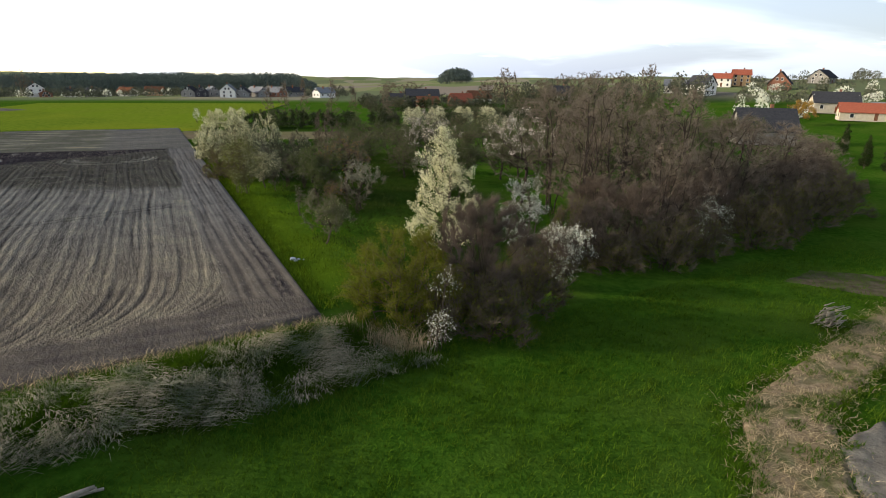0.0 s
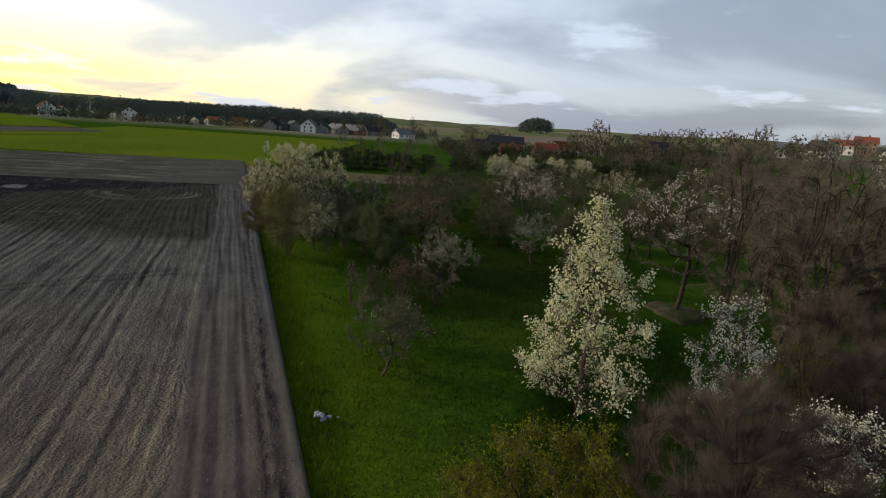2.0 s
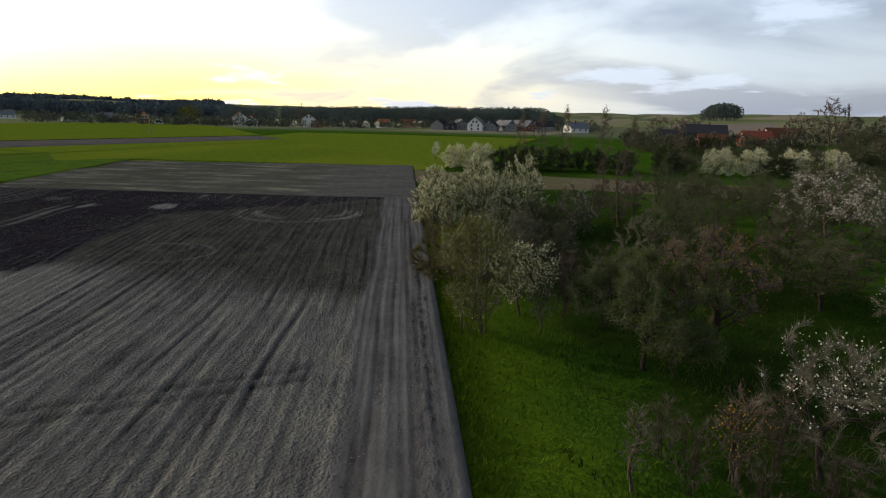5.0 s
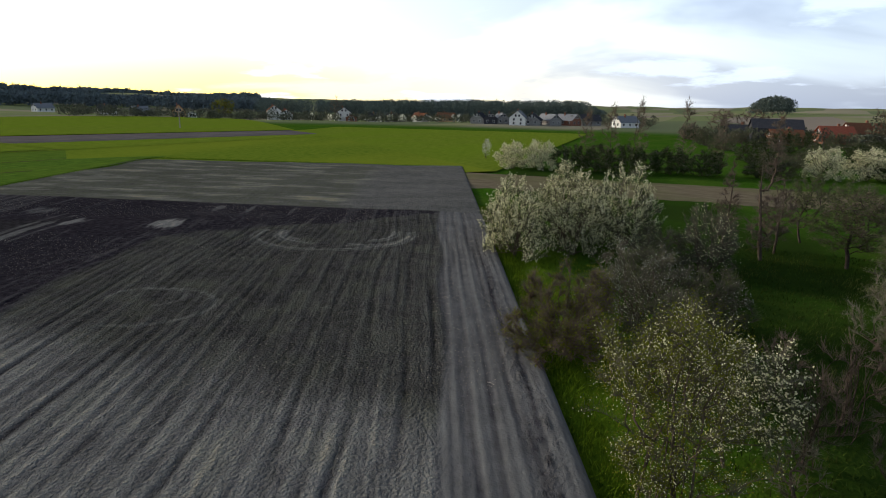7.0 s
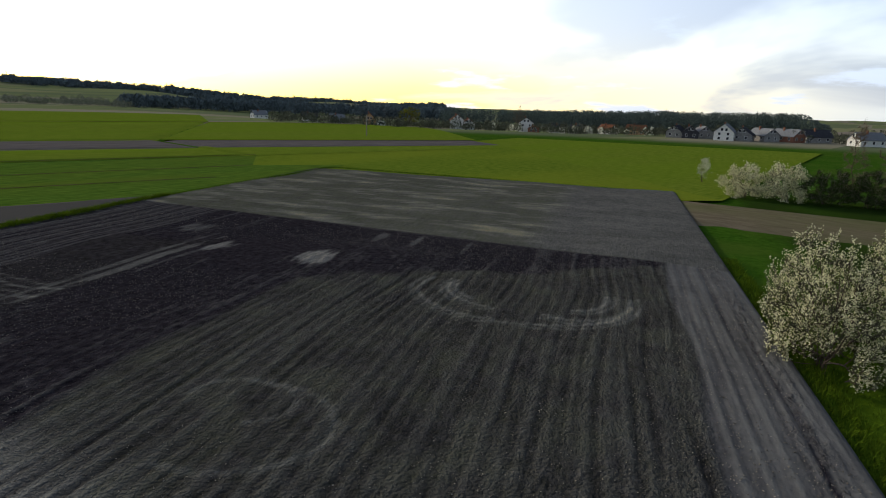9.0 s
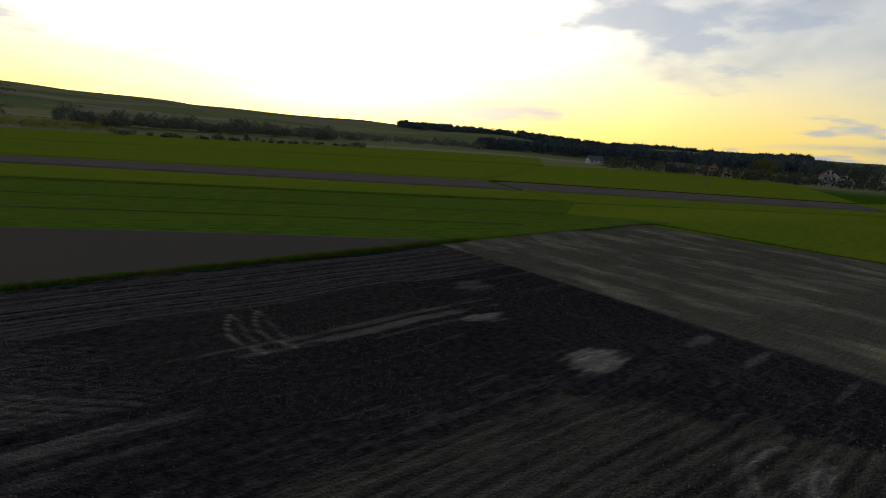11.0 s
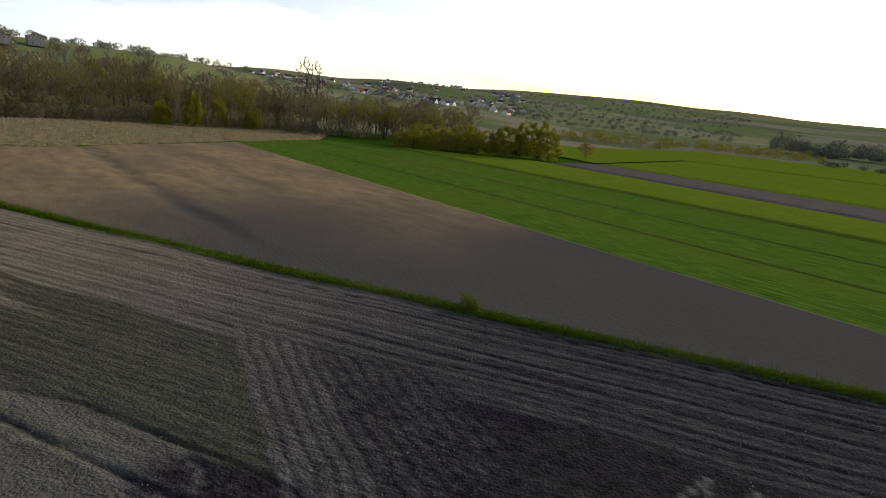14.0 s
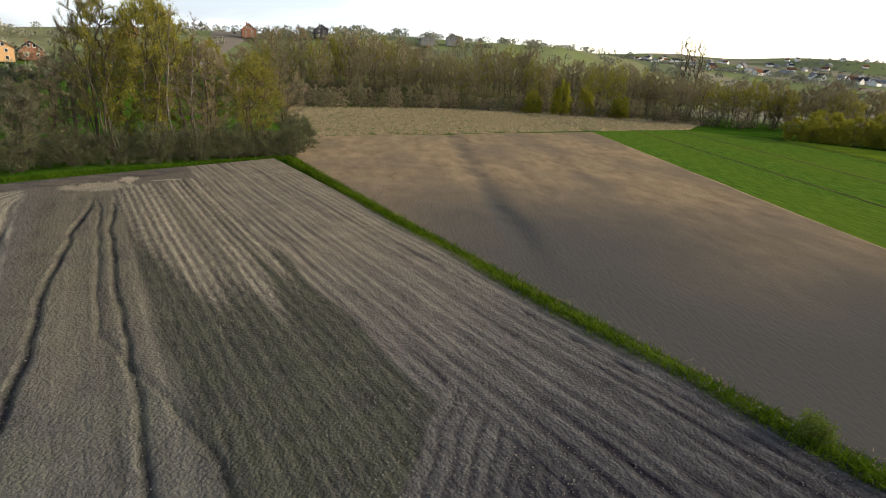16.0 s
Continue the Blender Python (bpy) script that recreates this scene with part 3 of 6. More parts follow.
    lay(dark, 0.046 * tine + 0.028 * speck, 0.03 + 0.20 * np.clip(tine, -0.3, 1) + 0.05 * speck + 0.03 * np.clip(mottle, -1, 1))
    lay(soft(se - top - 6, 1.0) * soft(n + 30, 1.5) * soft(4 - n, 0.6), 0.03 * lines(0.42, s + 0.08 * n, 12) + 0.02 * speck, 0.05 + 0.06 * lines(0.42, s + 0.08 * n, 12))
    # left headland
    fade = smooth01((s - 50) / 45)
    tine = lines(0.33, n, 16)
    gz, gt = 0, 0
    for k, at in enumerate((-41.2, -42.6, -44.0, -45.4, -46.9, -48.2)):
        dz, dt = groove(n, at, 0.16, 0.04, 0.12, 160 + k, 20)
        gz, gt = gz + dz, gt + dt
    rough = np.exp(-((n + 49.2 + 0.05 * (s - 75) * 0.6) / 0.30) ** 2) * (0.5 + 0.5 * speck + 0.5 * lumps(n, s, 1.3, 38)) * smooth01((s - 45) / 15)
    lay(soft(-39.9 - ne, 0.2), gz + 0.016 * np.cos(n * 2 * np.pi / 0.70) + 0.012 * tine + 0.008 * speck - 0.09 * rough, (0.50 - 0.30 * fade) + 1.8 * gt + 0.07 * np.cos(n * 2 * np.pi / 0.70) + 0.10 * (1 - 0.4 * fade) * tine + 0.04 * mottle * (1 - fade) - 0.22 * np.clip(rough, 0, 1))
    # rows between the ruts and the patch, green with weeds
    tine = lines(0.33, n - 0.03 * (s - 60), 8)
    zone = soft(ne + 31.3, 0.5) * soft(np.interp(s, [20, 40, 55, 66, 72, 80], [-26, -25.3, -24.8, -23.8, -23.1, -22]) - ne, 0.3) * soft(82 - se, 1.5) * soft(s - b - 9, 2)
    lay(zone, 0.018 * tine + 0.006 * speck, 0.36 + 0.13 * tine + 0.05 * mottle, 0.24 + 0.1 * np.clip(mottle, -1, 1))
    # ridges swinging in from the headland
    c = (n + 40.5) * 0.73 - (s - 76) * 0.68 + 0.12 * lumps(n, s, 4, 39)
    first = soft(c + 3.0, 0.4)
    swing = soft(0.3 - c, 0.12) * soft(c + 8.5, 0.5) * soft(n + 41.2, 0.7) * soft(-29.5 - ne, 0.8) * (s > 74)
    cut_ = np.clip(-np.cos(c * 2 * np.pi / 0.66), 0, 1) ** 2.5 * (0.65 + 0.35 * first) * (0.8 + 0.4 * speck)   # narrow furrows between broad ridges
    # furrow shade is put into tone besides the cut in relief
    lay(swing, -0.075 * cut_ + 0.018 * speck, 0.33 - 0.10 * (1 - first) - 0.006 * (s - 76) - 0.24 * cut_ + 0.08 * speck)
    # dark overgrown patch with pale stripes at its foot
    patch = soft(ne + 39.9, 0.15) * soft(-31.2 - ne, 0.4) * soft(s - b - 8.5 - 0.6 * lumps(n, n * 0, 3, 40), 0.6) * soft(c - 0.3, 0.12)
    tine = lines(0.36, n, 30)
    stop = np.interp(n, [-39.5, -37.2, -35.6, -34.3, -33, -31.9, -31], [58, 66, 67, 64, 60, 54, 48])
    pale = smooth01((stop + 7 * lines(0.72, n, 60) + 1.2 * speck - s) / 7) * (0.75 + 0.35 * lines(0.72, n + 0.3, 25))
    lay(patch, 0.014 * np.cos(n * 2 * np.pi / 0.62) + 0.012 * tine + 0.012 * speck, 0.135 + 0.05 * tine + 0.06 * np.cos(n * 2 * np.pi / 0.62) + 0.07 * speck + pale * (0.44 + 0.16 * np.cos(n * 2 * np.pi / 0.62) + 0.20 * tine + 0.10 * speck), 0.42 * (1 - np.clip(pale, 0, 1)))
    # smoother reddish block with a pale edge
    lay(soft(ne + 40, 0.4) * soft(-31.6 - ne, 0.4) * soft(se - 93, 1.2) * soft(113 - se, 1.2), 0.012 * lines(0.33, n, 30), 0.07 + 0.05 * lines(0.33, n, 30) + 0.04 * lines(1.3, n, 30), 0.07)
    # wheel ruts: dark and narrow, shade put into their tone, with crumbs thrown up beside them
    end = smooth01((s - 34) / 3) * smooth01((90 - s) / 4)
    crumb = np.clip(0.4 + 0.9 * speck + 0.5 * lumps(n * 3, s * 3, 2.0, 42), 0, 1.2)
    for cut, w, dp, tn in ((np.interp(s, [35, 45, 55, 65, 76], [-29.4, -27.7, -26.4, -25.8, -24.4]), 0.17, 0.11, 0.34),
                           (np.interp(s, [35, 45, 55, 63, 76, 88], [-31.1, -30.2, -29.8, -29.7, -29.4, -28.8]), 0.15, 0.09, 0.30),
                           (np.interp(s, [36, 50, 64, 76, 88], [-29.9, -29.1, -28.6, -31.6, -31.0]), 0.12, 0.08, 0.12),
                           (np.interp(s, [22, 55, 68, 76], [-23.4, -23.7, -23.1, -22.4]), 0.16, 0.07, 0.14), (np.interp(s, [22, 55, 76], [-22.0, -22.2, -21.4]), 0.14, 0.05, 0.12)):
        cut = cut + 0.12 * lumps(s, s * 0, 6, 43)
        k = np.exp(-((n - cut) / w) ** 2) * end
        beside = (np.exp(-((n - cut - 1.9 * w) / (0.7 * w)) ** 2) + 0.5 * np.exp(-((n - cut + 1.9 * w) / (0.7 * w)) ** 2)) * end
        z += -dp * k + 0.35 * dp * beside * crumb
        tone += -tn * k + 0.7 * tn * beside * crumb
    # lugs of the tyres pressed beside the ruts
    for cut, s0, s1 in ((np.interp(s, [50, 70, 90], [-31.0, -30.6, -30.2]), 52, 90), (np.interp(s, [50, 70, 90], [-28.1, -27.6, -27.2]), 48, 84), (np.interp(s, [70, 80, 90], [-33.6, -32.8, -32.0]), 72, 92)):
        d = np.abs(n - cut - 0.10 * lumps(s, s * 0, 8, 66))
        lug = smooth01((0.30 - d) / 0.08) * smooth01((s - s0) / 3) * smooth01((s1 - s) / 3) * (np.sin((s + 1.1 * d) * 2 * np.pi / 0.62) > 0.1)
        z -= 0.02 * lug
        tone += 0.10 * lug
    # pale strip at the far end
    lay(soft(s - brk, 0.25), 0.012 * lines(0.5, n, 20), 0.46 + 0.60 * np.clip(blot - 0.15, -0.3, 1.5) * (0.7 + 0.35 * lines(1.2, s, 9)) + 0.05 * lines(0.5, n, 20), 0.46)
    lay(soft(s - brk, 0.4) * soft(n + 7, 2.0), 0.01 * lines(1.0, n), 0.38 + 0.06 * blot, 0.12)

    # turning marks of the tractor: pairs of pale arcs
    def arc(cn, cs, rn, rs, a0, a1, w=0.2, amt=0.42):
        d = np.hypot((n - cn) / rn, (s - cs) / rs)
        a = np.degrees(np.arctan2(s - cs, n - cn)) % 360
        inside = (a >= a0) & (a <= a1) if a0 < a1 else (a >= a0) | (a <= a1)
        return amt * np.exp(-((d - 1) * rn / w) ** 2) * inside * (0.75 + 0.4 * speck)
    for cn, cs, rn, rs, a0, a1 in ((-6.6, 109.2, 6.6, 5.0, 165, 360), (-6.4, 109.6, 5.0, 3.6, 165, 250), (-3.6, 109.8, 3.6, 4.0, 250, 15), (-3.4, 110, 2.0, 2.6, 270, 20), (-8.8, 110, 2.2, 2.6, 175, 260)):
        tone += arc(cn + 1.0, cs, rn, rs, a0, a1, 0.18, 0.55)
        tone += arc(cn + 1.0, cs, rn + 0.5, rs + 0.5, a0, a1, 0.13, 0.36)
    for cn, cs, rn, rs, a0, a1 in ((-13.2, 90.6, 3.8, 3.0, 250, 110), (-13.8, 92.0, 2.2, 1.6, 300, 190)):
        tone += arc(cn, cs, rn, rs, a0, a1, 0.16, 0.34)
    # small loops by the ruts
    for cn, cs, rn, rs, a0, a1 in ((-27.6, 79, 1.9, 3.4, 40, 250), (-29.6, 80, 1.6, 3.6, 60, 230)):
        k = arc(cn, cs, rn, rs, a0, a1, 0.16, 1.0)
        z -= 0.06 * k
        tone += 0.16 * k
    for ds in (0.0, 1.7):                          # two feather-shaped marks
        t = np.clip((n + 39.1) / 7.2, 0, 1)
        chord = 99.2 + ds - 0.14 * (n + 39.1)
        bow = chord - 0.95 * np.sin(np.pi * t)
        on = (n > -39.1) & (n < -31.9)
        tone += on * (0.46 * np.exp(-((s - bow) / 0.11) ** 2) + 0.34 * np.exp(-((s - chord) / 0.12) ** 2) * (0.5 + 0.7 * (np.sin(n * 14) > 0)))
    # dry islands left in the dark ground, and pale streaks
    for cn, cs, ln, ls, amt in ((-21.6, 112.4, 1.4, 1.9, 0.60), (-30.4, 112.6, 0.9, 1.6, 0.50), (-36.5, 117.5, 1.6, 1.6, 0.26), (-32.2, 106, 0.45, 8.0, 0.36), (-33.3, 104, 0.3, 9.0, 0.24), (-30.9, 109, 0.25, 5.0, 0.26),
                                (-27.7, 89, 0.6, 4.5, 0.28), (-25.8, 88, 0.45, 4.0, 0.2), (-30.0, 27.5, 3.0, 2.2, 0.32), (-33.0, 24.5, 1.0, 1.6, 0.5), (-36.3, 25.8, 1.6, 0.45, 0.4), (-20.0, 121, 0.5, 1.6, 0.3), (-16.5, 120.5, 0.3, 2.2, 0.25), (-12, 119.5, 0.25, 2.4, 0.2)):
        d = ((n - cn) / ln) ** 2 + ((s - cs) / ls) ** 2 + 0.45 * lumps(n, s * 0.3, 0.9, 22) + 0.5 * speck + 0.3 * mottle
        tone += amt * smooth01((1.5 - d) / 1.1)
    # a wheel track across, with its shade put into tone
    for off in (0.0, 1.15):
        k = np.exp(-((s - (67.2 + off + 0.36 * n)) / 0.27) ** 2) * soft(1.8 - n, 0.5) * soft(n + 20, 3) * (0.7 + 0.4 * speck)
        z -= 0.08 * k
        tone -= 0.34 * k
    tone = tone - 0.05 * soft(s - 80, 6.0) * soft(-24 - n, 3.0)
    calm = soft(-22 - n, 3.0) * (1 - smooth01((s - 55) / 45))
    loose = loose * (1 - 0.62 * calm)
    tone = tone + 0.045 * speck * (1 - 0.6 * calm)
    edge = np.minimum(np.minimum(n + 52, 8.5 - n), np.minimum(s - b, 168 - s))
    z = (swell + z + 0.05) * smooth01(edge / 0.6) - 0.5 * (edge <= 0.05) + 0.03
    V = np.concatenate([P, z[..., None]], -1).reshape(-1, 3)
    nn, nsz = n.shape
    i, j = np.meshgrid(np.arange(nn - 1), np.arange(nsz - 1), indexing="ij")
    a = i * nsz + j
    F = np.stack([a, a + nsz, a + nsz + 1, a + 1], -1)
    keep = ((s[:-1, 1:] - s[:-1, :-1]) > 0.01) | ((s[1:, 1:] - s[1:, :-1]) > 0.01)
    me = tri_mesh("ploughed_field", V, F[keep], M["soil"], True)
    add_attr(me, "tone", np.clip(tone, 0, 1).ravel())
    add_attr(me, "crumb", loose.ravel())
    add_attr(me, "loam", np.maximum(soft(-23 - n, 4.0) * (1 - smooth01((s - 52) / 42)), 0.8 * (1 - smooth01((s - 36) / 34))).ravel())
    add_attr(me, "weed", np.clip(weed, 0, 1).ravel())
    tagged(new("ploughed_field", me), "ploughed field with furrows, damp and dry soil and wheel tracks", "field", kind="structure")


make_ploughed_field()


def hollow(x, y):
    """A shallow darker hollow that crosses the rolled field, and a fainter one beside it."""
    wob = 0.8 * lumps(x * 0.2, y, 30, 91)
    fade = smooth01((38 - y) / 22) * smooth01((y + 62) / 10)
    k = np.exp(-((x + 79.6 - 0.02 * y + wob) / (1.0 + 0.012 * (40 - y))) ** 2) * fade * (0.8 + 0.3 * lumps(x, y, 7, 92))
    k2 = np.exp(-((x + 94.2 - 0.05 * y + wob) / 1.8) ** 2) * smooth01((14 - y) / 20) * smooth01((y + 60) / 20) * 0.45
    return k + k2


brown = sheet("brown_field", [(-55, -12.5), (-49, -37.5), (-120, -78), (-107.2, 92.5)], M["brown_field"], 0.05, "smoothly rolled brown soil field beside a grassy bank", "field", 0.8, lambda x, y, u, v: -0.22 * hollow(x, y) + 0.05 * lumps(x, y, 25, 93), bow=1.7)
co_ = np.empty(len(brown.data.vertices) * 3, np.float32)
brown.data.vertices.foreach_get("co", co_)
co_ = co_.reshape(-1, 3)
# darker and greyer in the hollow and towards the far corner
add_attr(brown.data, "greyed", np.clip(0.5 * hollow(co_[:, 0], co_[:, 1]) + 1.0 * smooth01((co_[:, 1] + 0.35 * (co_[:, 0] + 80) + 18 + 12 * lumps(co_[:, 0], co_[:, 1], 40, 94)) / 60), 0, 1))
sheet("crop_strip_dark", [(-106.9, 92.7), (-119.5, -78.6), (-152, -98), (-133, 118)], M["crop_dark"], 0.0, "dark green strip of young winter crop", "field", 2.0, rimmed=False)
sheet("crop_strip_end", [(-123.9, 131), (-106.9, 92.7), (-133, 118), (-125.4, 133)], M["crop_dark"], 0.0, "end of the dark green crop strip", "field", 2.0, rimmed=False)
sheet("crop_strip_mid", [(-133.0, 118), (-152, -98), (-172, -84), (-150, 128)], M["crop_dark"], 0.008, "dark green strip of young winter crop", "field", 2.5, rimmed=False)
sheet("crop_strip_light_end", [(-143, 205), (-150.5, 128), (-172, 128), (-151, 214)], M["crop_light"], 0.03, "yellowish end of a crop strip", "field", 3.0, rimmed=False)
sheet("crop_strip_light", [(-150.5, 128), (-172.5, -84), (-204, -42), (-172, 128)], M["crop_light"], 0.16, "yellowish green strip of young crop", "field", 3.0)
sheet("dark_strip", [(-172, 128), (-205, -42), (-229, -40), (-203, 128)], M["grey_field"], 0.13, "long strip of bare grey soil between green crops", "field", 3.0)
sheet("dark_strip_end", [(-150, 215), (-172, 128), (-203, 128), (-172, 225)], M["grey_field"], 0.13, "narrowing end of a bare grey soil strip", "field", 3.0)
sheet("crop_field_far", [(-62, 150), (-106, 92), (-178, 128), (-172, 228)], M["crop_mid"], -0.03, "bright green crop field in front of the village", "field", 3.0, rimmed=False)
sheet("crop_field_village", [(-62, 150), (-172, 228), (-180, 262), (-80, 300)], M["crop_light"], -0.06, "bright green crop field reaching the village gardens", "field", 4.0, rimmed=False)
sheet("crop_field_north", [(-203.5, 128.5), (-330, 200.5), (-330, 345), (-172.5, 226)], M["crop_light"], 0.09, "yellowish green crop field before the village gardens", "field", 4.0, rimmed=False)
sheet("crop_field_beyond", [(-330.5, 200), (-330.5, -60), (-480, -120), (-500, 270)], M["crop_light"], 0.08, "yellowish green crops stretching towards the far hedges", "field", 6.0, rimmed=False)
sheet("crop_field_valley", [(-229.8, -40), (-330.5, -60), (-480, -120), (-262, -128)], M["crop_light"], 0.07, "yellowish green crops beside the willows", "field", 5.0, rimmed=False)
sheet("crop_field_west", [(-203.5, 128), (-229.5, -40), (-330, -60), (-330, 200)], M["crop_light"], 0.10, "yellowish green crop field beyond the bare strip", "field", 4.0)
for p, q in (((-133.0, 118), (-152.0, -98)), ((-150.2, 128), (-172.2, -84)), ((-120.0, 105), (-136.0, -88)), ((-172.2, 128), (-204.8, -42)), ((-203.3, 128), (-229.3, -40)), ((-240, 140), (-262, -48)), ((-272, 160), (-290, -52))):
    sheet("field_margin", [(p[0] - 0.3, p[1]), (q[0] - 0.3, q[1]), (q[0] + 0.3, q[1]), (p[0] + 0.3, p[1])], M["litter"], 0.03 if p[0] > -140 else 0.19, "thin dark margin between two crop strips", "field margin", 1.0, rimmed=False)
STUBBLE = [(-62.5, 128.0), (-69.0, 147.5), (16, 164), (8, 142)]
sheet("stubble_field", STUBBLE, M["stubble"], -0.05, "small brown field behind the orchard", "field", 3.0)
sheet("reed_ground", [(-121, -82), (-112, -158), (-182, -135), (-160, -104)], M["dry_grass"], 0.10, "rough ground of dry pale grass before the wood", "ground", 3.0)
sheet("reed_ground", [(-50, -39.5), (-36, -114), (-112, -158), (-121, -82)], M["dry_grass"], 0.10, "rough ground of dry pale grass before the wood", "ground", 3.0)
sheet("wood_floor", [(-36, -112), (-5, -250), (-250, -330), (-183, -134)], M["litter"], 0.05, "brown leaf litter under the wood", "ground", 5.0, rimmed=False)
sheet("thicket_floor", [(-54.5, -16), (-46, -46), (4, -30), (4, 6)], M["litter"], 0.03, "brown leaf litter under the ditch thicket", "ground", 3.0, rimmed=False)
sheet("ditch_floor", [(3.5, 41.5), (13, 58), (75.4, 102.9), (66.3, 89.2)], M["litter"], -0.12, "dark leaf litter under the alders", "ground", 2.0, rimmed=False)

# ---- trees ----


def tubes(branches, sides=5):
    """Tapered tubes round the given polylines [(points, radii)]."""
    V, F, base = [], [], 0
    for pts, rad in branches:
        pts = np.asarray(pts)
        k = sides if rad[0] > 0.03 else 3
        for i, p in enumerate(pts):
            d = pts[min(i + 1, len(pts) - 1)] - pts[max(i - 1, 0)]
            d = d / (np.linalg.norm(d) + 1e-9)
            a = np.cross(d, (0.3, 0.9, 0.2))
            a /= np.linalg.norm(a) + 1e-9
            bb = np.cross(d, a)
            for j in range(k):
                t = 2 * np.pi * j / k
                V.append(p + rad[i] * (math.cos(t) * a + math.sin(t) * bb))
        for i in range(len(pts) - 1):
            for j in range(k):
                F.append((base + i * k + j, base + i * k + (j + 1) % k, base + (i + 1) * k + (j + 1) % k, base + (i + 1) * k + j))
        base = len(V)
    return V, F


def slivers(P, Dv, L, W, r):
    """Thin long triangles from P along Dv: twigs or blades."""
    n = len(P)
    side = np.cross(Dv, r.normal(size=(n, 3)))
    side /= np.linalg.norm(side, axis=1)[:, None] + 1e-9
    w = (W if np.ndim(W) else np.full(n, W))[:, None]
    V = np.stack([P - side * w / 2, P + side * w / 2, P + Dv * (L if np.ndim(L) else np.full(n, L))[:, None]], 1).reshape(-1, 3)
    return V, np.arange(3 * n).reshape(-1, 3)


def flakes(P, size, r):
    """Small four-cornered petals or leaves at P, turned at random and slightly folded."""
    n = len(P)
    a = r.normal(size=(n, 3))
    a /= np.linalg.norm(a, axis=1)[:, None]
    b = np.cross(a, r.normal(size=(n, 3)))
    b /= np.linalg.norm(b, axis=1)[:, None]
    c = np.cross(a, b)
    s = (size * r.uniform(0.6, 1.3, n))[:, None]
    V = np.stack([P - a * s, P + b * s * 0.7 + c * s * 0.25, P + a * s, P - b * s * 0.7 + c * s * 0.25], 1).reshape(-1, 3)
    return V, np.arange(4 * n).reshape(-1, 4)


def crown_points(shape, n, h, w, r):
    """Places in an uneven crown to which branches reach out."""
    az, q = r.uniform(0, 6.283, n), r.uniform(0, 1, n)
    ph = r.uniform(0, 6.283, 6)
    if shape == "round":
        cz = r.uniform(-1, 1, n)
        rho = q ** 0.38
        rad, z = np.sqrt(1 - cz * cz) * rho * w / 2, h * (0.61 + 0.39 * cz * rho)
    elif shape == "cone":
        t = r.uniform(0, 1, n) ** 1.15
        prof = np.interp(t, [0, 0.14, 0.45, 0.8, 1], [0.55, 1.0, 0.72, 0.42, 0.08])
        rad, z = prof * q ** 0.5 * w / 2, h * (0.12 + 0.88 * t)
    elif shape == "dome":
        cz = r.uniform(0, 1, n)
        rho = q ** 0.33
        rad, z = np.sqrt(1 - (cz * rho) ** 2) * rho * w / 2, h * (0.06 + 0.94 * cz * rho)
    elif shape == "column":                        # upright stems, a narrow open crown
        t = r.uniform(0, 1, n) ** 0.85
        prof = np.interp(t, [0, 0.25, 0.55, 0.85, 1], [0.35, 0.7, 1.0, 0.8, 0.35])
        rad, z = prof * q ** 0.45 * w / 2, h * (0.16 + 0.84 * t)
    else:                                          # fan: stems rise and spread
        t = r.uniform(0, 1, n) ** 0.7
        prof = np.interp(t, [0, 0.3, 0.65, 0.9, 1], [0.3, 0.75, 1.0, 0.75, 0.3])
        rad, z = prof * q ** 0.5 * w / 2, h * (0.14 + 0.86 * t)
    lump = 1 + 0.16 * np.sin(3 * az + ph[0] + 5 * z / h) + 0.13 * np.sin(5 * az + ph[1] - 9 * z / h) + 0.10 * np.sin(2 * az + ph[2])
    rad = rad * lump
    z = z * (1 + 0.07 * np.sin(2 * az + ph[3]) * (z / h))
    return np.stack([rad * np.cos(az), rad * np.sin(az), z], 1)


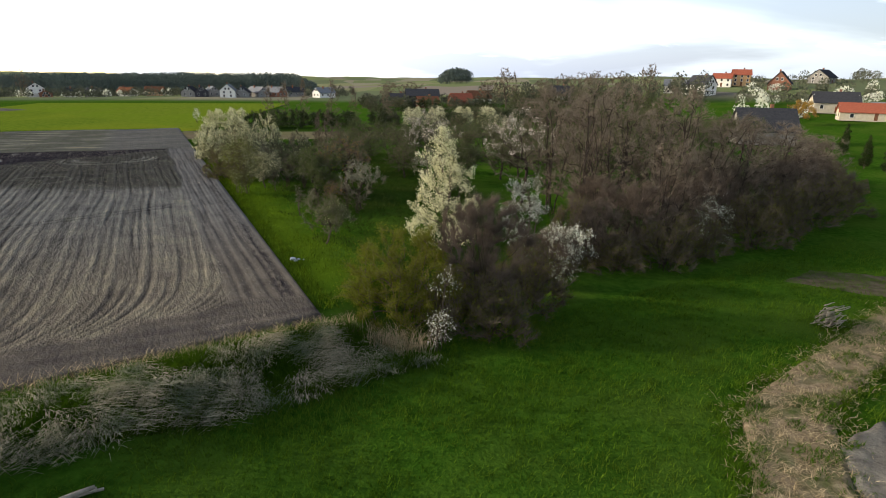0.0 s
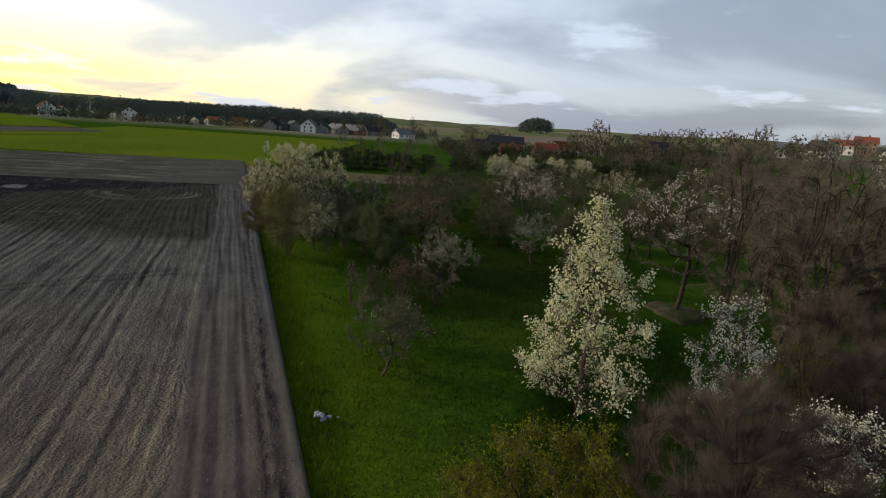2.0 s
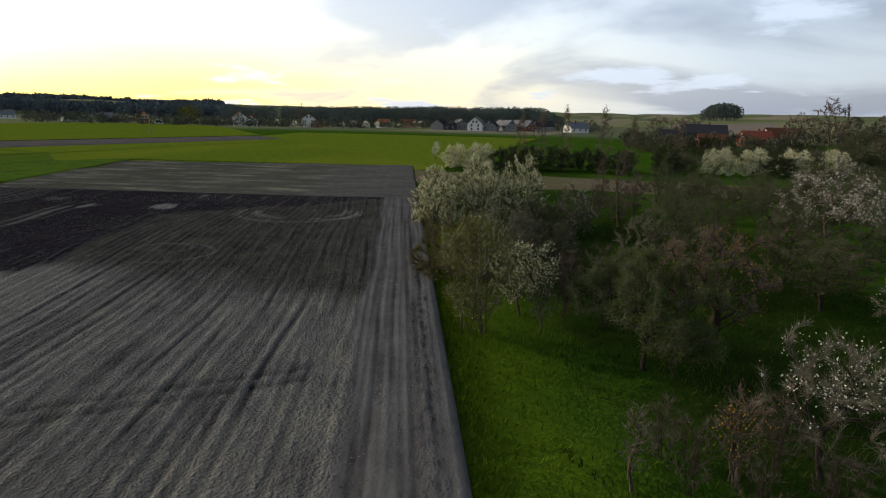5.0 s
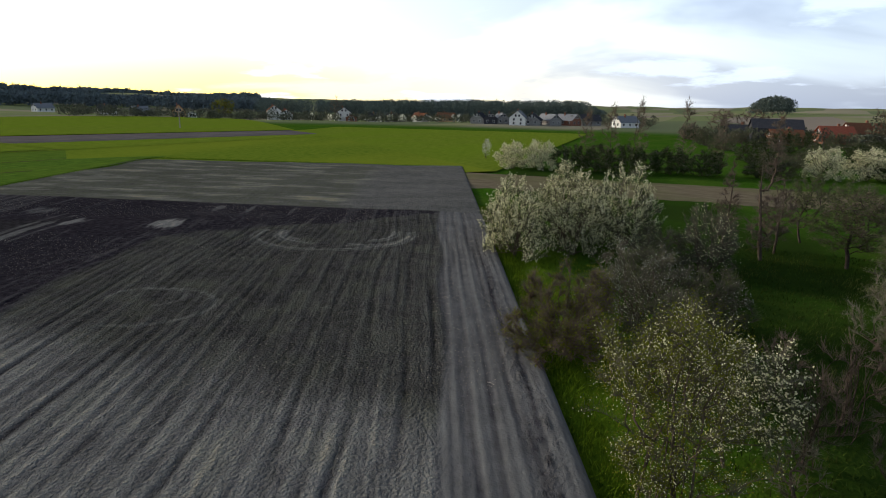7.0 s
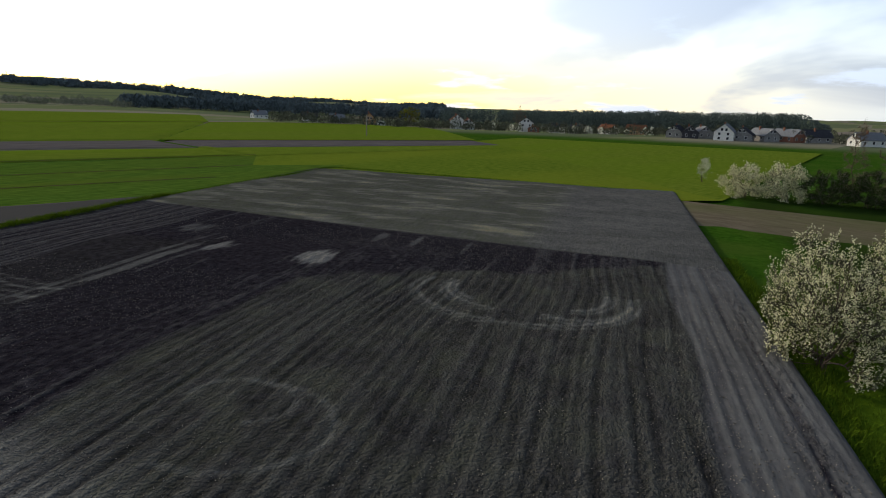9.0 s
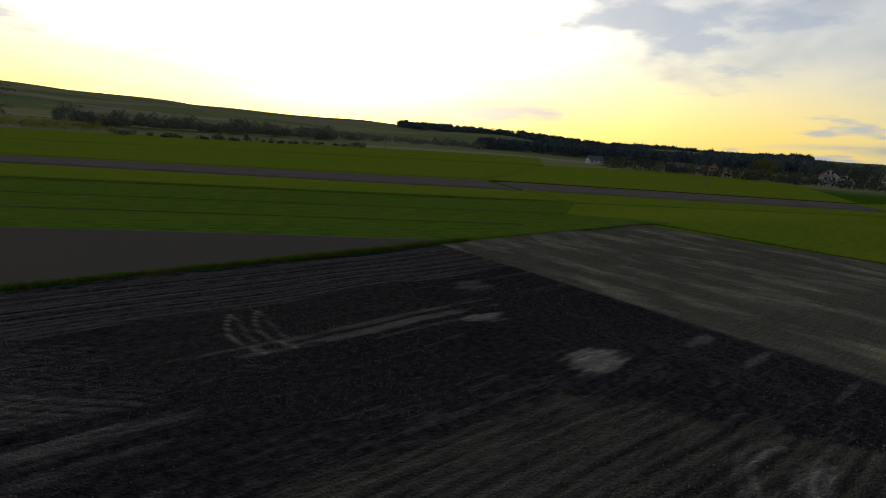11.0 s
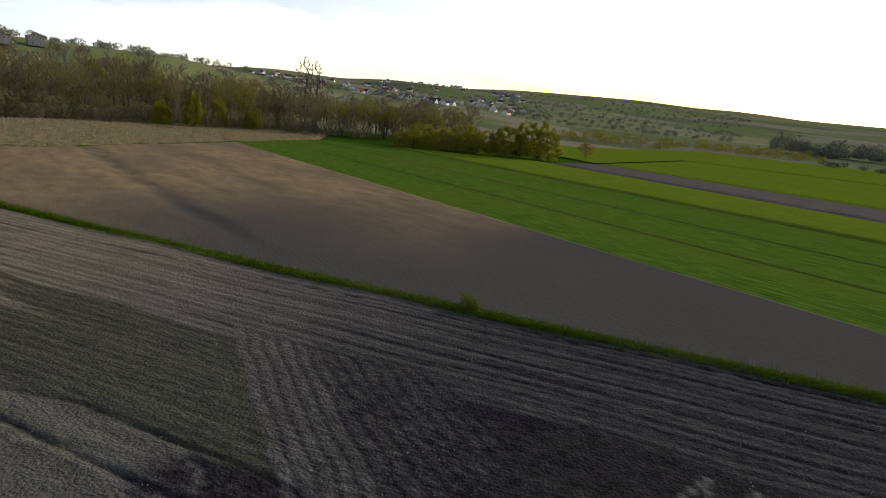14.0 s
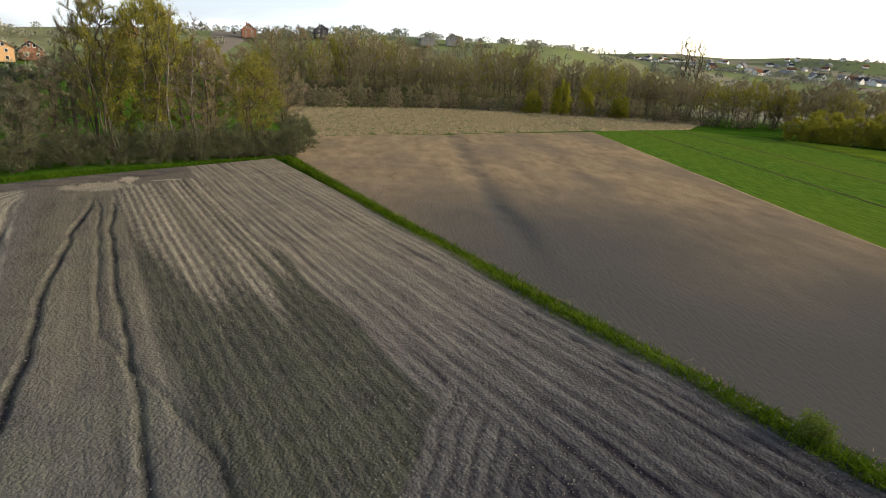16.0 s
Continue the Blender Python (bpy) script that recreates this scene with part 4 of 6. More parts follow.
def skeleton_of(seed, h, w, shape="round", stems=1, reach=130, trunk=0.55, thick=1.0):
    """Branches that reach from the stems into the crown. Returns polylines with radii, and the nodes with their directions."""
    r = np.random.default_rng(seed)
    pts, par, lines = [], [], []

    def line(start, path):
        ids = [start]
        for p in path:
            pts.append(np.asarray(p, float))
            par.append(ids[-1])
            ids.append(len(pts) - 1)
        lines.append(ids)

    for k in range(stems):
        a = r.uniform(0, 6.283)
        if stems == 1:
            tip = np.array((r.normal() * 0.05 * h, r.normal() * 0.05 * h, h * trunk))
            base = np.zeros(3)
        else:
            tip = crown_points(shape, 1, h, w, r)[0] * (0.85, 0.85, 1)
            tip[2] = max(tip[2], h * r.uniform(0.5, 0.85))
            if shape == "column":
                tip = tip * (0.6, 0.6, 1)
                tip[2] = h * r.uniform(0.75, 0.96)
            base = np.array((math.cos(a), math.sin(a), 0)) * w * r.uniform(0.02, 0.14)
        pts.append(base)
        par.append(-1)
        m = 6
        bend = r.normal(size=3) * (0.035 * h, 0.035 * h, 0)
        line(len(pts) - 1, [base + (tip - base) * np.array((t ** 1.3, t ** 1.3, t)) + bend * math.sin(3.14 * t) + r.normal(size=3) * 0.008 * h for t in np.linspace(0, 1, m + 1)[1:]])
    goal = crown_points(shape, reach, h, w, r)
    goal = goal[np.argsort(np.hypot(goal[:, 0], goal[:, 1]) + 0.4 * np.abs(goal[:, 2] - 0.5 * h))]
    for g in goal:
        A = np.array(pts)
        d = np.linalg.norm(A - g, axis=1)
        low = np.maximum(0, A[:, 2] - g[2] + 0.25 * d)
        foot_ = np.maximum(0, 0.10 * h - A[:, 2]) * (4 if stems == 1 else 1)
        i = int(np.argmin(d + 1.6 * low + foot_))
        p, dist = A[i], d[i]
        if dist < 0.02 * h:
            continue
        bow = np.array((0, 0, 0.10 * dist)) + r.normal(size=3) * 0.07 * dist
        line(i, [p + (g - p) * t + bow * math.sin(3.14 * t) for t in (0.34, 0.68, 1.0)])
    load = np.ones(len(pts))
    for i in range(len(pts) - 1, -1, -1):
        if par[i] >= 0:
            load[par[i]] += load[i]
    A = np.array(pts)
    rad = 0.0032 * h * (load / load.max()) ** 0.5 * (5.2 if stems == 1 else 3.4) * thick + 0.006
    br = [([A[i] for i in ids], [min(rad[i], rad[ids[min(1, len(ids) - 1)]] * 1.25) if k == 0 and par[ids[0]] >= 0 else rad[i] for k, i in enumerate(ids)]) for ids in lines]
    young = np.array([i for i in range(len(pts)) if par[i] >= 0 and load[i] <= 10])
    Dv = A[young] - A[[par[i] for i in young]]
    Dv /= np.linalg.norm(Dv, axis=1)[:, None] + 1e-9
    return br, (A[young], Dv, A[[par[i] for i in young]])


def on_branches(fine, count, r):
    P, Dv, Q = fine
    k = r.integers(0, len(P), count)
    t = r.uniform(0, 1, count)[:, None]
    return P[k] * t + Q[k] * (1 - t), Dv[k].copy()


TREES = {}


def tree(kind, at, seed, h, w, label, category="tree", bark="bark", twig="twig_grey", twigs=2500, twig_len=0.6, twig_w=0.018, leaf=None, leaves=0, leaf_size=0.06,
         bloom=None, blooms=0, bloom_size=0.07, bloom_low=0.0, rise=0.3, sprigs=0, loose=0.14, group="", key=None, **sk):
    """A tree with trunk and limbs, fine twigs, and leaves or blossom on them."""
    z = float(land_z(at[0], at[1])) - 0.36
    yaw = (seed * 77.0) % 360
    if key and key in TREES:
        src, h0, w0 = TREES[key]
        ob = copy_thing(src, pose(at[0], at[1], z, 0, 0, yaw))
        ob.scale = (w / w0, w / w0, h / h0)
        return tagged(ob, label, category, group)
    r = np.random.default_rng(seed + 1000)
    root = new(kind)
    br, fine = skeleton_of(seed, h, w, **sk)
    under("trunk", mesh_of("trunk", *tubes(br), M[bark], True), root)
    if twigs:
        P, Dv = on_branches(fine, twigs, r)
        Dv = Dv + r.normal(size=Dv.shape) * (0.55 if rise < 1 else 0.42) + (0, 0, rise)
        Dv /= np.linalg.norm(Dv, axis=1)[:, None]
        V, F = slivers(P, Dv, r.uniform(0.4, 1.3, twigs) * twig_len, twig_w, r)
        under("crown", tri_mesh("crown", V, F, M[twig]), root)
    else:
        P, Dv = on_branches(fine, 1500, r)
    for nm, mt, cnt, size in (("foliage", leaf, leaves, leaf_size), ("blossom", bloom, blooms, bloom_size)):
        if mt and cnt:
            # flowers and leaves sit in tufts along the twigs, or crowd on some sprigs
            crowd = sprigs and nm == "blossom"
            k = r.integers(0, min(sprigs, len(P)) if crowd else len(P), cnt)
            off = Dv[k] * (r.uniform(-0.2, 1.1, cnt) * twig_len * (1.25 if crowd else 1.0))[:, None] + r.normal(size=(cnt, 3)) * loose
            Q = P[k] + off
            Q = Q[Q[:, 2] > max(0.15, bloom_low * h)]
            V, F = flakes(Q, size, r)
            under(nm, tri_mesh(nm, V, F, M[mt]), root)
    root.matrix_basis = pose(at[0], at[1], z, 0, 0, yaw)
    if key:
        TREES[key] = (root, h, w)
    return tagged(root, label, category, group)


OR = "orchard trees"
# pear in full blossom between field and ditch
tree("pear_tree", (-0.2, 49.6), 3, 10.7, 7.6, "tall pear tree in full cream-white blossom", bloom="bloom_cream", blooms=12500, bloom_size=0.070, sprigs=800, loose=0.11, twigs=6000, twig_len=0.6, leaf="leaf_young", leaves=3500, leaf_size=0.05, shape="cone", reach=230, trunk=0.85)
# thicket at the ditch
tree("olive_bush", (-2.7, 36.2), 5, 7.0, 8.0, "dense olive-green bush at the ditch", "bush", twig="twig_olive", twigs=14000, twig_len=0.6, leaf="leaf_olive", leaves=30000, leaf_size=0.05, shape="dome", stems=10, reach=420)
tree("brown_bush", (2.6, 37.2), 6, 8.2, 6.6, "bare reddish-brown alder bush with many stems", "bush", bark="alder_bark", twig="alder_twig", twigs=46000, twig_len=0.8, twig_w=0.010, rise=0.8, shape="column", stems=22, reach=300, thick=0.55)
tree("white_bush", (-0.2, 32.2), 7, 2.7, 1.8, "small white-blossoming bush in a thicket", "bush", bloom="bloom_white", blooms=420, bloom_size=0.05, twigs=500, twig_len=0.3, shape="fan", stems=4, reach=30)
tree("white_bush", (0.2, 33.4), 17, 4.8, 1.9, "small white-blossoming bush in a thicket", "bush", bloom="bloom_white", blooms=260, bloom_size=0.05, bloom_low=0.7, twigs=500, twig_len=0.3, shape="fan", stems=3, reach=30)
tree("plum_tree", (7.1, 50.2), 8, 7.4, 4.6, "plum tree covered in white blossom", sprigs=330, loose=0.09, bloom="bloom_white", blooms=3400, bloom_size=0.055, twigs=4500, twig_len=0.6, shape="fan", stems=4, rise=0.9, reach=120)
tree("plum_tree", (9.6, 44.0), 9, 5.0, 3.8, "rounded plum bush in white blossom at the meadow edge", bloom="bloom_white", blooms=3600, bloom_size=0.055, sprigs=300, loose=0.09, twigs=3500, twig_len=0.6, shape="fan", stems=7, rise=0.9, reach=110)
tree("plum_tree", (28.0, 58.5), 10, 5.6, 4.6, "white-blossoming plum in front of bare alders", bloom="bloom_white", blooms=2200, bloom_size=0.06, twigs=3500, twig_len=0.5, shape="dome", stems=4, reach=80)
# bare alders along the ditch
AL = dict(bark="alder_bark", twig="alder_crown", rise=0.75, thick=0.62, shape="column", reach=420, twigs=22000, twig_len=0.8, twig_w=0.0095)
for i, (x, y, h, w, key) in enumerate([(14.9, 60.6, 15.2, 8.6, "alder_a"), (19.4, 66.3, 15.0, 9.2, "alder_b"), (12.0, 65.2, 13.4, 7.6, "alder_c"), (21.7, 54.3, 10.6, 7.6, "alder_b"), (26.3, 64.0, 14.4, 8.6, "alder_a"),
                                       (32.0, 64.0, 12.3, 8.6, "alder_c"), (35.4, 69.7, 11.6, 9.0, "alder_b"), (41.1, 70.9, 11.0, 8.6, "alder_a"), (45.7, 77.7, 10.4, 8.6, "alder_c"), (52.6, 82.3, 8.9, 8.6, "alder_b"),
                                       (58.5, 92.3, 8.1, 8.0, "alder_a"), (64.3, 101.0, 6.7, 7.0, "alder_c"), (17.7, 72.0, 11.8, 8.6, "alder_c"), (28.6, 75.4, 13.8, 9.7, "alder_b")]):
    tree("alder_tree", (x, y), 20 + i, h, w, "bare alder with reddish-brown twigs along the ditch", group="alders at the ditch", key=key, stems=7, **AL)
BR = dict(bark="alder_bark", twig="alder_twig", leaf="leaf_olive", leaves=5000, leaf_size=0.04, rise=0.9, shape="dome", reach=220, twigs=11700, twig_len=0.6, stems=14)
for i, (x, y, h, w) in enumerate([(15.4, 49.1, 3.4, 4.9), (20.0, 49.7, 5.0, 5.4), (24.0, 53.1, 4.5, 5.4), (31.4, 57.1, 5.6, 6.5), (36.6, 61.7, 6.2, 6.5), (43.4, 67.4, 6.2, 7.6), (50.3, 74.3, 5.6, 7.6), (57.3, 87.3, 4.6, 6.6), (64.3, 97.3, 4.0, 6.6), (6.9, 45.7, 3.9, 4.3), (12.0, 52.6, 5.6, 5.4)]):
    tree("brown_bush", (x, y), 40 + i, h, w, "bare dark brown brushwood under the alders", "bush", group="brushwood at the ditch", key=("brush_a", "brush_b")[i % 2], **BR)

# dense upright brush between the alders
for i, (x, y, h, w) in enumerate([(8.6, 44.3, 4.5, 4.9), (13.7, 50.1, 5.6, 5.4), (17.7, 53.1, 6.7, 6.5), (22.3, 56.6, 6.7, 6.5), (26.9, 60.6, 7.3, 6.5), (32.6, 63.4, 7.3, 7.0), (38.9, 68.0, 7.3, 7.6), (45.7, 74.3, 7.3, 7.6), (53.2, 83.2, 6.0, 7.0), (60.2, 94.2, 5.2, 7.0), (14.9, 56.6, 6.7, 6.5), (24.0, 69.7, 7.3, 7.6), (34.3, 75.4, 7.3, 8.6)]):
    tree("brown_bush", (x, y), 140 + i, h, w, "dense dark purple-brown brush of upright stems", "bush", group="brushwood at the ditch", key=("brush_d", "brush_e")[i % 2], bark="alder_bark", twig="alder_twig", rise=0.8, thick=0.5, shape="column", stems=18, reach=260, twigs=17000, twig_len=0.7, twig_w=0.011)

for i, (x, y, h, w) in enumerate([(3.0, 35.4, 4.2, 6.0), (6.2, 39.6, 4.6, 6.0), (0.8, 36.4, 4.4, 5.0)]):
    tree("brown_bush", (x, y), 160 + i, h, w, "bare dark brown brushwood under the alders", "bush", group="brushwood at the ditch", key="brush_a")

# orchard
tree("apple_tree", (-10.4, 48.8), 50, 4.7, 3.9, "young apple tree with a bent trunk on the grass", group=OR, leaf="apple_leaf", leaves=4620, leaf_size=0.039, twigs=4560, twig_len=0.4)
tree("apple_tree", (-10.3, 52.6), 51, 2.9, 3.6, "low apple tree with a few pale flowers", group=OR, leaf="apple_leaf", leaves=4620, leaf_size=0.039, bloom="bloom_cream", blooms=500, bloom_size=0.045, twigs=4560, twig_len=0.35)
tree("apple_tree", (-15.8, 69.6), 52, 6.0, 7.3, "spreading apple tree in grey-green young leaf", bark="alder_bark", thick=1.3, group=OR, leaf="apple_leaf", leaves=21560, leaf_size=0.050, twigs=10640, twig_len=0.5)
tree("cherry_tree", (-12.9, 73.0), 53, 7.4, 7.0, "old dark-limbed cherry tree, nearly bare", bark="alder_bark", thick=1.4, group=OR, leaf="leaf_orange", leaves=979, leaf_size=0.045, twigs=9120, twig_len=0.5, twig="alder_twig")
tree("apple_tree", (-9.3, 63.0), 54, 5.4, 5.2, "apple tree with white flowers on its upper boughs", bark="alder_bark", thick=1.2, group=OR, bloom="bloom_white", blooms=900, bloom_size=0.042, bloom_low=0.6, twigs=7600, twig_len=0.45)
tree("cherry_tree", (-2.3, 78.6), 55, 5.2, 4.4, "small cherry tree in pale blossom", group=OR, bloom="bloom_white", blooms=1000, bloom_size=0.042, twigs=6080, twig_len=0.4)
tree("cherry_tree", (8.9, 66.9), 56, 11.2, 8.6, "tall cherry tree with a bare lower trunk and pale blossom above", bark="alder_bark", group=OR, bloom="bloom_pink", blooms=2600, bloom_size=0.06, bloom_low=0.55, sprigs=300, twigs=10640, twig_len=0.5)
tree("cherry_tree", (-3.2, 99.4), 57, 8.9, 9.9, "cherry tree in pinkish-white blossom", group=OR, bloom="bloom_pink", blooms=2600, bloom_size=0.06, bloom_low=0.4, sprigs=260, twigs=10640, twig_len=0.6)
tree("cherry_tree", (11.8, 120.9), 58, 7.4, 9.9, "distant cherry tree in white blossom", group=OR, bloom="bloom_cream", blooms=1800, bloom_size=0.07, bloom_low=0.5, twigs=9120, twig_len=0.6)
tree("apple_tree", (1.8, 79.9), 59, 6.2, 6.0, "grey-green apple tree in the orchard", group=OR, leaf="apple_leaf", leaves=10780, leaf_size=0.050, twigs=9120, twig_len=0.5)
tree("sapling", (-15.3, 59.5), 60, 3.4, 1.1, "thin bare sapling in the grass", "tree", twigs=570, twig_len=0.3)
tree("sapling", (-12.1, 61.4), 61, 3.6, 2.2, "thin leafless saplings with rusty buds", "tree", leaf="leaf_orange", leaves=250, leaf_size=0.04, twigs=1710, twig_len=0.35, twig="alder_twig", stems=5)
tree("blossom_bush", (-25.0, 70.4), 62, 6.3, 5.2, "tall olive bush dotted with small cream flowers at the field edge", "bush", reach=280, shape="column", rise=0.8, thick=0.7, group=OR, leaf="leaf_olive", leaves=15000, leaf_size=0.034, bloom="bloom_cream", blooms=5200, bloom_size=0.024, twigs=15000, twig_len=0.6, twig_w=0.008, twig="apple_twig", stems=12)
tree("apple_tree", (-23.4, 74.2), 63, 4.6, 4.4, "small apple tree dotted with cream flowers", group=OR, leaf="apple_leaf", leaves=6776, leaf_size=0.039, bloom="bloom_cream", blooms=3200, bloom_size=0.050, twigs=7600, twig_len=0.4)
tree("sapling", (-21.6, 72.2), 64, 3.0, 1.6, "thin bare sapling in the grass", "tree", twigs=760, twig_len=0.3)
tree("brown_bush", (-30.7, 80.6), 65, 4.6, 5.8, "dense dark brown bush at the field edge, olive on top", "bush", reach=300, shape="dome", twig="alder_twig", twigs=30000, twig_len=0.5, twig_w=0.017, leaf="leaf_olive", leaves=9000, leaf_size=0.045, stems=18)
tree("grey_bush", (-28.3, 86.4), 66, 4.7, 6.0, "grey leafless bush with faint buds", "bush", reach=240, shape="dome", twig="apple_twig", twigs=13000, twig_len=0.6, bloom="bloom_white", blooms=4200, bloom_size=0.026, leaf="apple_leaf", leaves=3800, leaf_size=0.039, stems=12)
tree("grey_bush", (-26.0, 82.0), 67, 3.4, 4.4, "grey leafless bush with faint buds", "bush", reach=240, shape="dome", twig="apple_twig", twigs=9500, twig_len=0.6, leaf="apple_leaf", leaves=5500, leaf_size=0.039, stems=10)
for i, (x, y, h, w) in enumerate([(-13.6, 60.2, 2.6, 2.4), (-10.9, 62.3, 3.0, 2.2), (-9.4, 60.6, 2.2, 2.6), (-14.6, 62.0, 2.2, 2.2), (-11.6, 59.6, 1.8, 2.2)]):
    tree("brown_bush", (x, y), 180 + i, h, w, "thin bare brown saplings in the orchard grass", "bush", group="saplings in the orchard", key="whips", bark="alder_bark", twig="alder_twig", rise=1.0, thick=0.5, shape="column", stems=12, reach=60, twigs=1600, twig_len=0.4, twig_w=0.008)
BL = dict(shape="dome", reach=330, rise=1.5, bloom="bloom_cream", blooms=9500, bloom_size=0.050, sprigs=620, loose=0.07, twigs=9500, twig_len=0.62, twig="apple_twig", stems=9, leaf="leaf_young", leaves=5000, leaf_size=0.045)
for i, (x, y, h, w, key) in enumerate([(-39.4, 97.3, 5.9, 5.6, "thorn_a"), (-35.6, 100.6, 6.4, 6.0, "thorn_b"), (-32.2, 104.3, 7.0, 6.2, "thorn_a"), (-37.2, 104.0, 6.8, 5.8, "thorn_b"), (-41.2, 101.6, 5.6, 4.8, "thorn_a")]):
    tree("blackthorn", (x, y), 70 + i, h, w, "big thicket bush in dense cream-white blossom at the field edge", "bush", group="white thicket", key=key, **BL)
tree("grey_bush", (-25.4, 100.4), 76, 5.4, 4.8, "greying bush past its blossom", "bush", reach=240, shape="dome", twig="apple_twig", twigs=9500, twig_len=0.6, bloom="bloom_cream", blooms=900, bloom_size=0.05, stems=9)
tree("apple_tree", (-17.0, 83.5), 77, 5.8, 4.4, "slim grey apple tree, just budding", group=OR, leaf="apple_leaf", leaves=1980, leaf_size=0.039, twigs=4750, twig_len=0.4)
tree("apple_tree", (-13.2, 85.7), 78, 4.7, 4.2, "slim grey apple tree, just budding", group=OR, leaf="apple_leaf", leaves=1980, leaf_size=0.039, twigs=4180, twig_len=0.4)
tree("sapling", (-23.5, 88.7), 79, 2.8, 1.7, "young fruit tree with a few flowers", "tree", bloom="bloom_white", blooms=150, bloom_size=0.04, twigs=950, twig_len=0.3)
tree("alder_tree", (-20.4, 110), 80, 6.0, 2.6, "slim bare tree behind the orchard", twig="alder_twig", twigs=4750, twig_len=0.5)
tree("apple_tree", (-14.4, 69.2), 190, 3.4, 4.2, "low apple tree in fresh green leaf", group=OR, bark="alder_bark", leaf="leaf_young", leaves=7000, leaf_size=0.04, twigs=4500, twig_len=0.4)
tree("apple_tree", (1.7, 71.0), 191, 4.0, 3.6, "small orchard tree with pale flowers", group=OR, bark="alder_bark", leaf="apple_leaf", leaves=2500, leaf_size=0.04, bloom="bloom_cream", blooms=500, bloom_size=0.045, twigs=4000, twig_len=0.4)
tree("apple_tree", (1.7, 81.2), 192, 5.4, 4.8, "dark orchard tree in grey-green bud", group=OR, bark="alder_bark", thick=1.2, leaf="apple_leaf", leaves=6000, leaf_size=0.045, twigs=6000, twig_len=0.45)
back = []
q = np.random.default_rng(44)
for y0 in (88, 97, 106, 115, 124, 133):
    for x0 in np.arange(-30 - (y0 - 88) * 0.35, 34, 7.0):
        back.append((x0 + q.uniform(-1.8, 1.8), y0 + q.uniform(-2.5, 2.5), q.uniform(4.2, 6.8), q.uniform(4.2, 6.5)))
back = [p for p in back if all((p[0] - a) ** 2 + (p[1] - c) ** 2 > 25 for a, c in ((-39.6, 97.5), (-35.6, 101), (-32.5, 104.5), (-29.4, 89), (-26.5, 105.6), (-3.2, 99.4), (11.8, 120.9))) and not (p[0] < 3 and p[1] > 117 + 0.5 * (p[0] + 30)) and not (p[0] < -17 and p[1] < 116)]
for i, (x, y, h, w) in enumerate(back + [(x + (k % 3) * 1.7, y + (k * 37 % 5) - 2, 5.0 + (k * 29 % 7) * 0.5, 5.5 + (k * 17 % 5) * 0.5) for k, (x, y) in enumerate((x, y) for y in (92, 102, 112, 122, 132, 142, 152, 162) for x in range(37, 74, 7) if y > 62 + x)] + [(k * 7.3 + 3, 146 + (k * 31 % 9), 5.5, 6.0) for k in range(6)] + [(8, 84, 6, 6), (14, 80, 6.5, 6.5), (19, 74, 7, 7), (-6, 84, 5, 5.5)]):
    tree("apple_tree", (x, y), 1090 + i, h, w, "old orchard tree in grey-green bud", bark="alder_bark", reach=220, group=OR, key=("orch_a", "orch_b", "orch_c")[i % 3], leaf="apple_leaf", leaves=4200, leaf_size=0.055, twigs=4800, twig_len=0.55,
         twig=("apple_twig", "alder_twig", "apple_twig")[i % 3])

for i, (x, y, h, w) in enumerate([(-21.0, 75.6, 3.4, 3.2), (-19.4, 78.4, 3.8, 3.6), (-21.8, 79.6, 3.0, 3.4), (-18.4, 74.6, 3.0, 3.0)]):
    tree("brown_bush", (x, y), 195 + i, h, w, "thin bare brown saplings in the orchard grass", "bush", group="saplings in the orchard", key="whips")

for i, (x, y, h, w) in enumerate([(-24.9, 88.0, 3.6, 4.4), (-29.0, 93.4, 2.8, 4.0), (-28.8, 99.6, 3.4, 4.2)]):
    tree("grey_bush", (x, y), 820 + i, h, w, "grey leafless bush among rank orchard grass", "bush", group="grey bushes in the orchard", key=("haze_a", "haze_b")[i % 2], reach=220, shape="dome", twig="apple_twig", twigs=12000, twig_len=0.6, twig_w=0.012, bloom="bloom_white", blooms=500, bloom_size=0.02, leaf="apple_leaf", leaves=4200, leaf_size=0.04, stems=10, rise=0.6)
for i, (x, y, h, w) in enumerate([(-21.5, 107.0, 9.5, 3.6), (-24.4, 111.5, 7.0, 3.0)]):
    tree("alder_tree", (x, y), 840 + i, h, w, "slim bare tree behind the orchard", twig="alder_twig", twigs=6000, twig_len=0.6, twig_w=0.012, shape="cone", trunk=0.9, reach=130)

# ---- village, farms and woods in the distance ----
M["plaster"] = mat("white_plaster", (0.66, 0.64, 0.60), (0.78, 0.77, 0.74), 1.2, 0.9, 0.2, 20)
M["plaster_ochre"] = mat("ochre_plaster", (0.44, 0.27, 0.14), (0.52, 0.33, 0.18), 1.2, 0.9, 0.2, 20)
M["plaster_beige"] = mat("beige_plaster", (0.40, 0.36, 0.29), (0.50, 0.45, 0.37), 1.2, 0.9, 0.2, 20)
M["brick"] = mat("red_brick", (0.20, 0.095, 0.065), (0.27, 0.135, 0.095), 3, 0.9, 0.3, 20)
M["grey_wall"] = mat("grey_wall", (0.20, 0.19, 0.18), (0.30, 0.29, 0.28), 1.2, 0.9, 0.2, 20)
M["dark_boards"] = mat("dark_boards", (0.045, 0.045, 0.055), (0.075, 0.075, 0.085), 2, 0.8, 0.3, 20, stretch=(1, 1, 0.1))
M["roof_dark"] = mat("slate_roof", (0.035, 0.037, 0.045), (0.06, 0.062, 0.072), 2, 0.7, 0.3, 12)
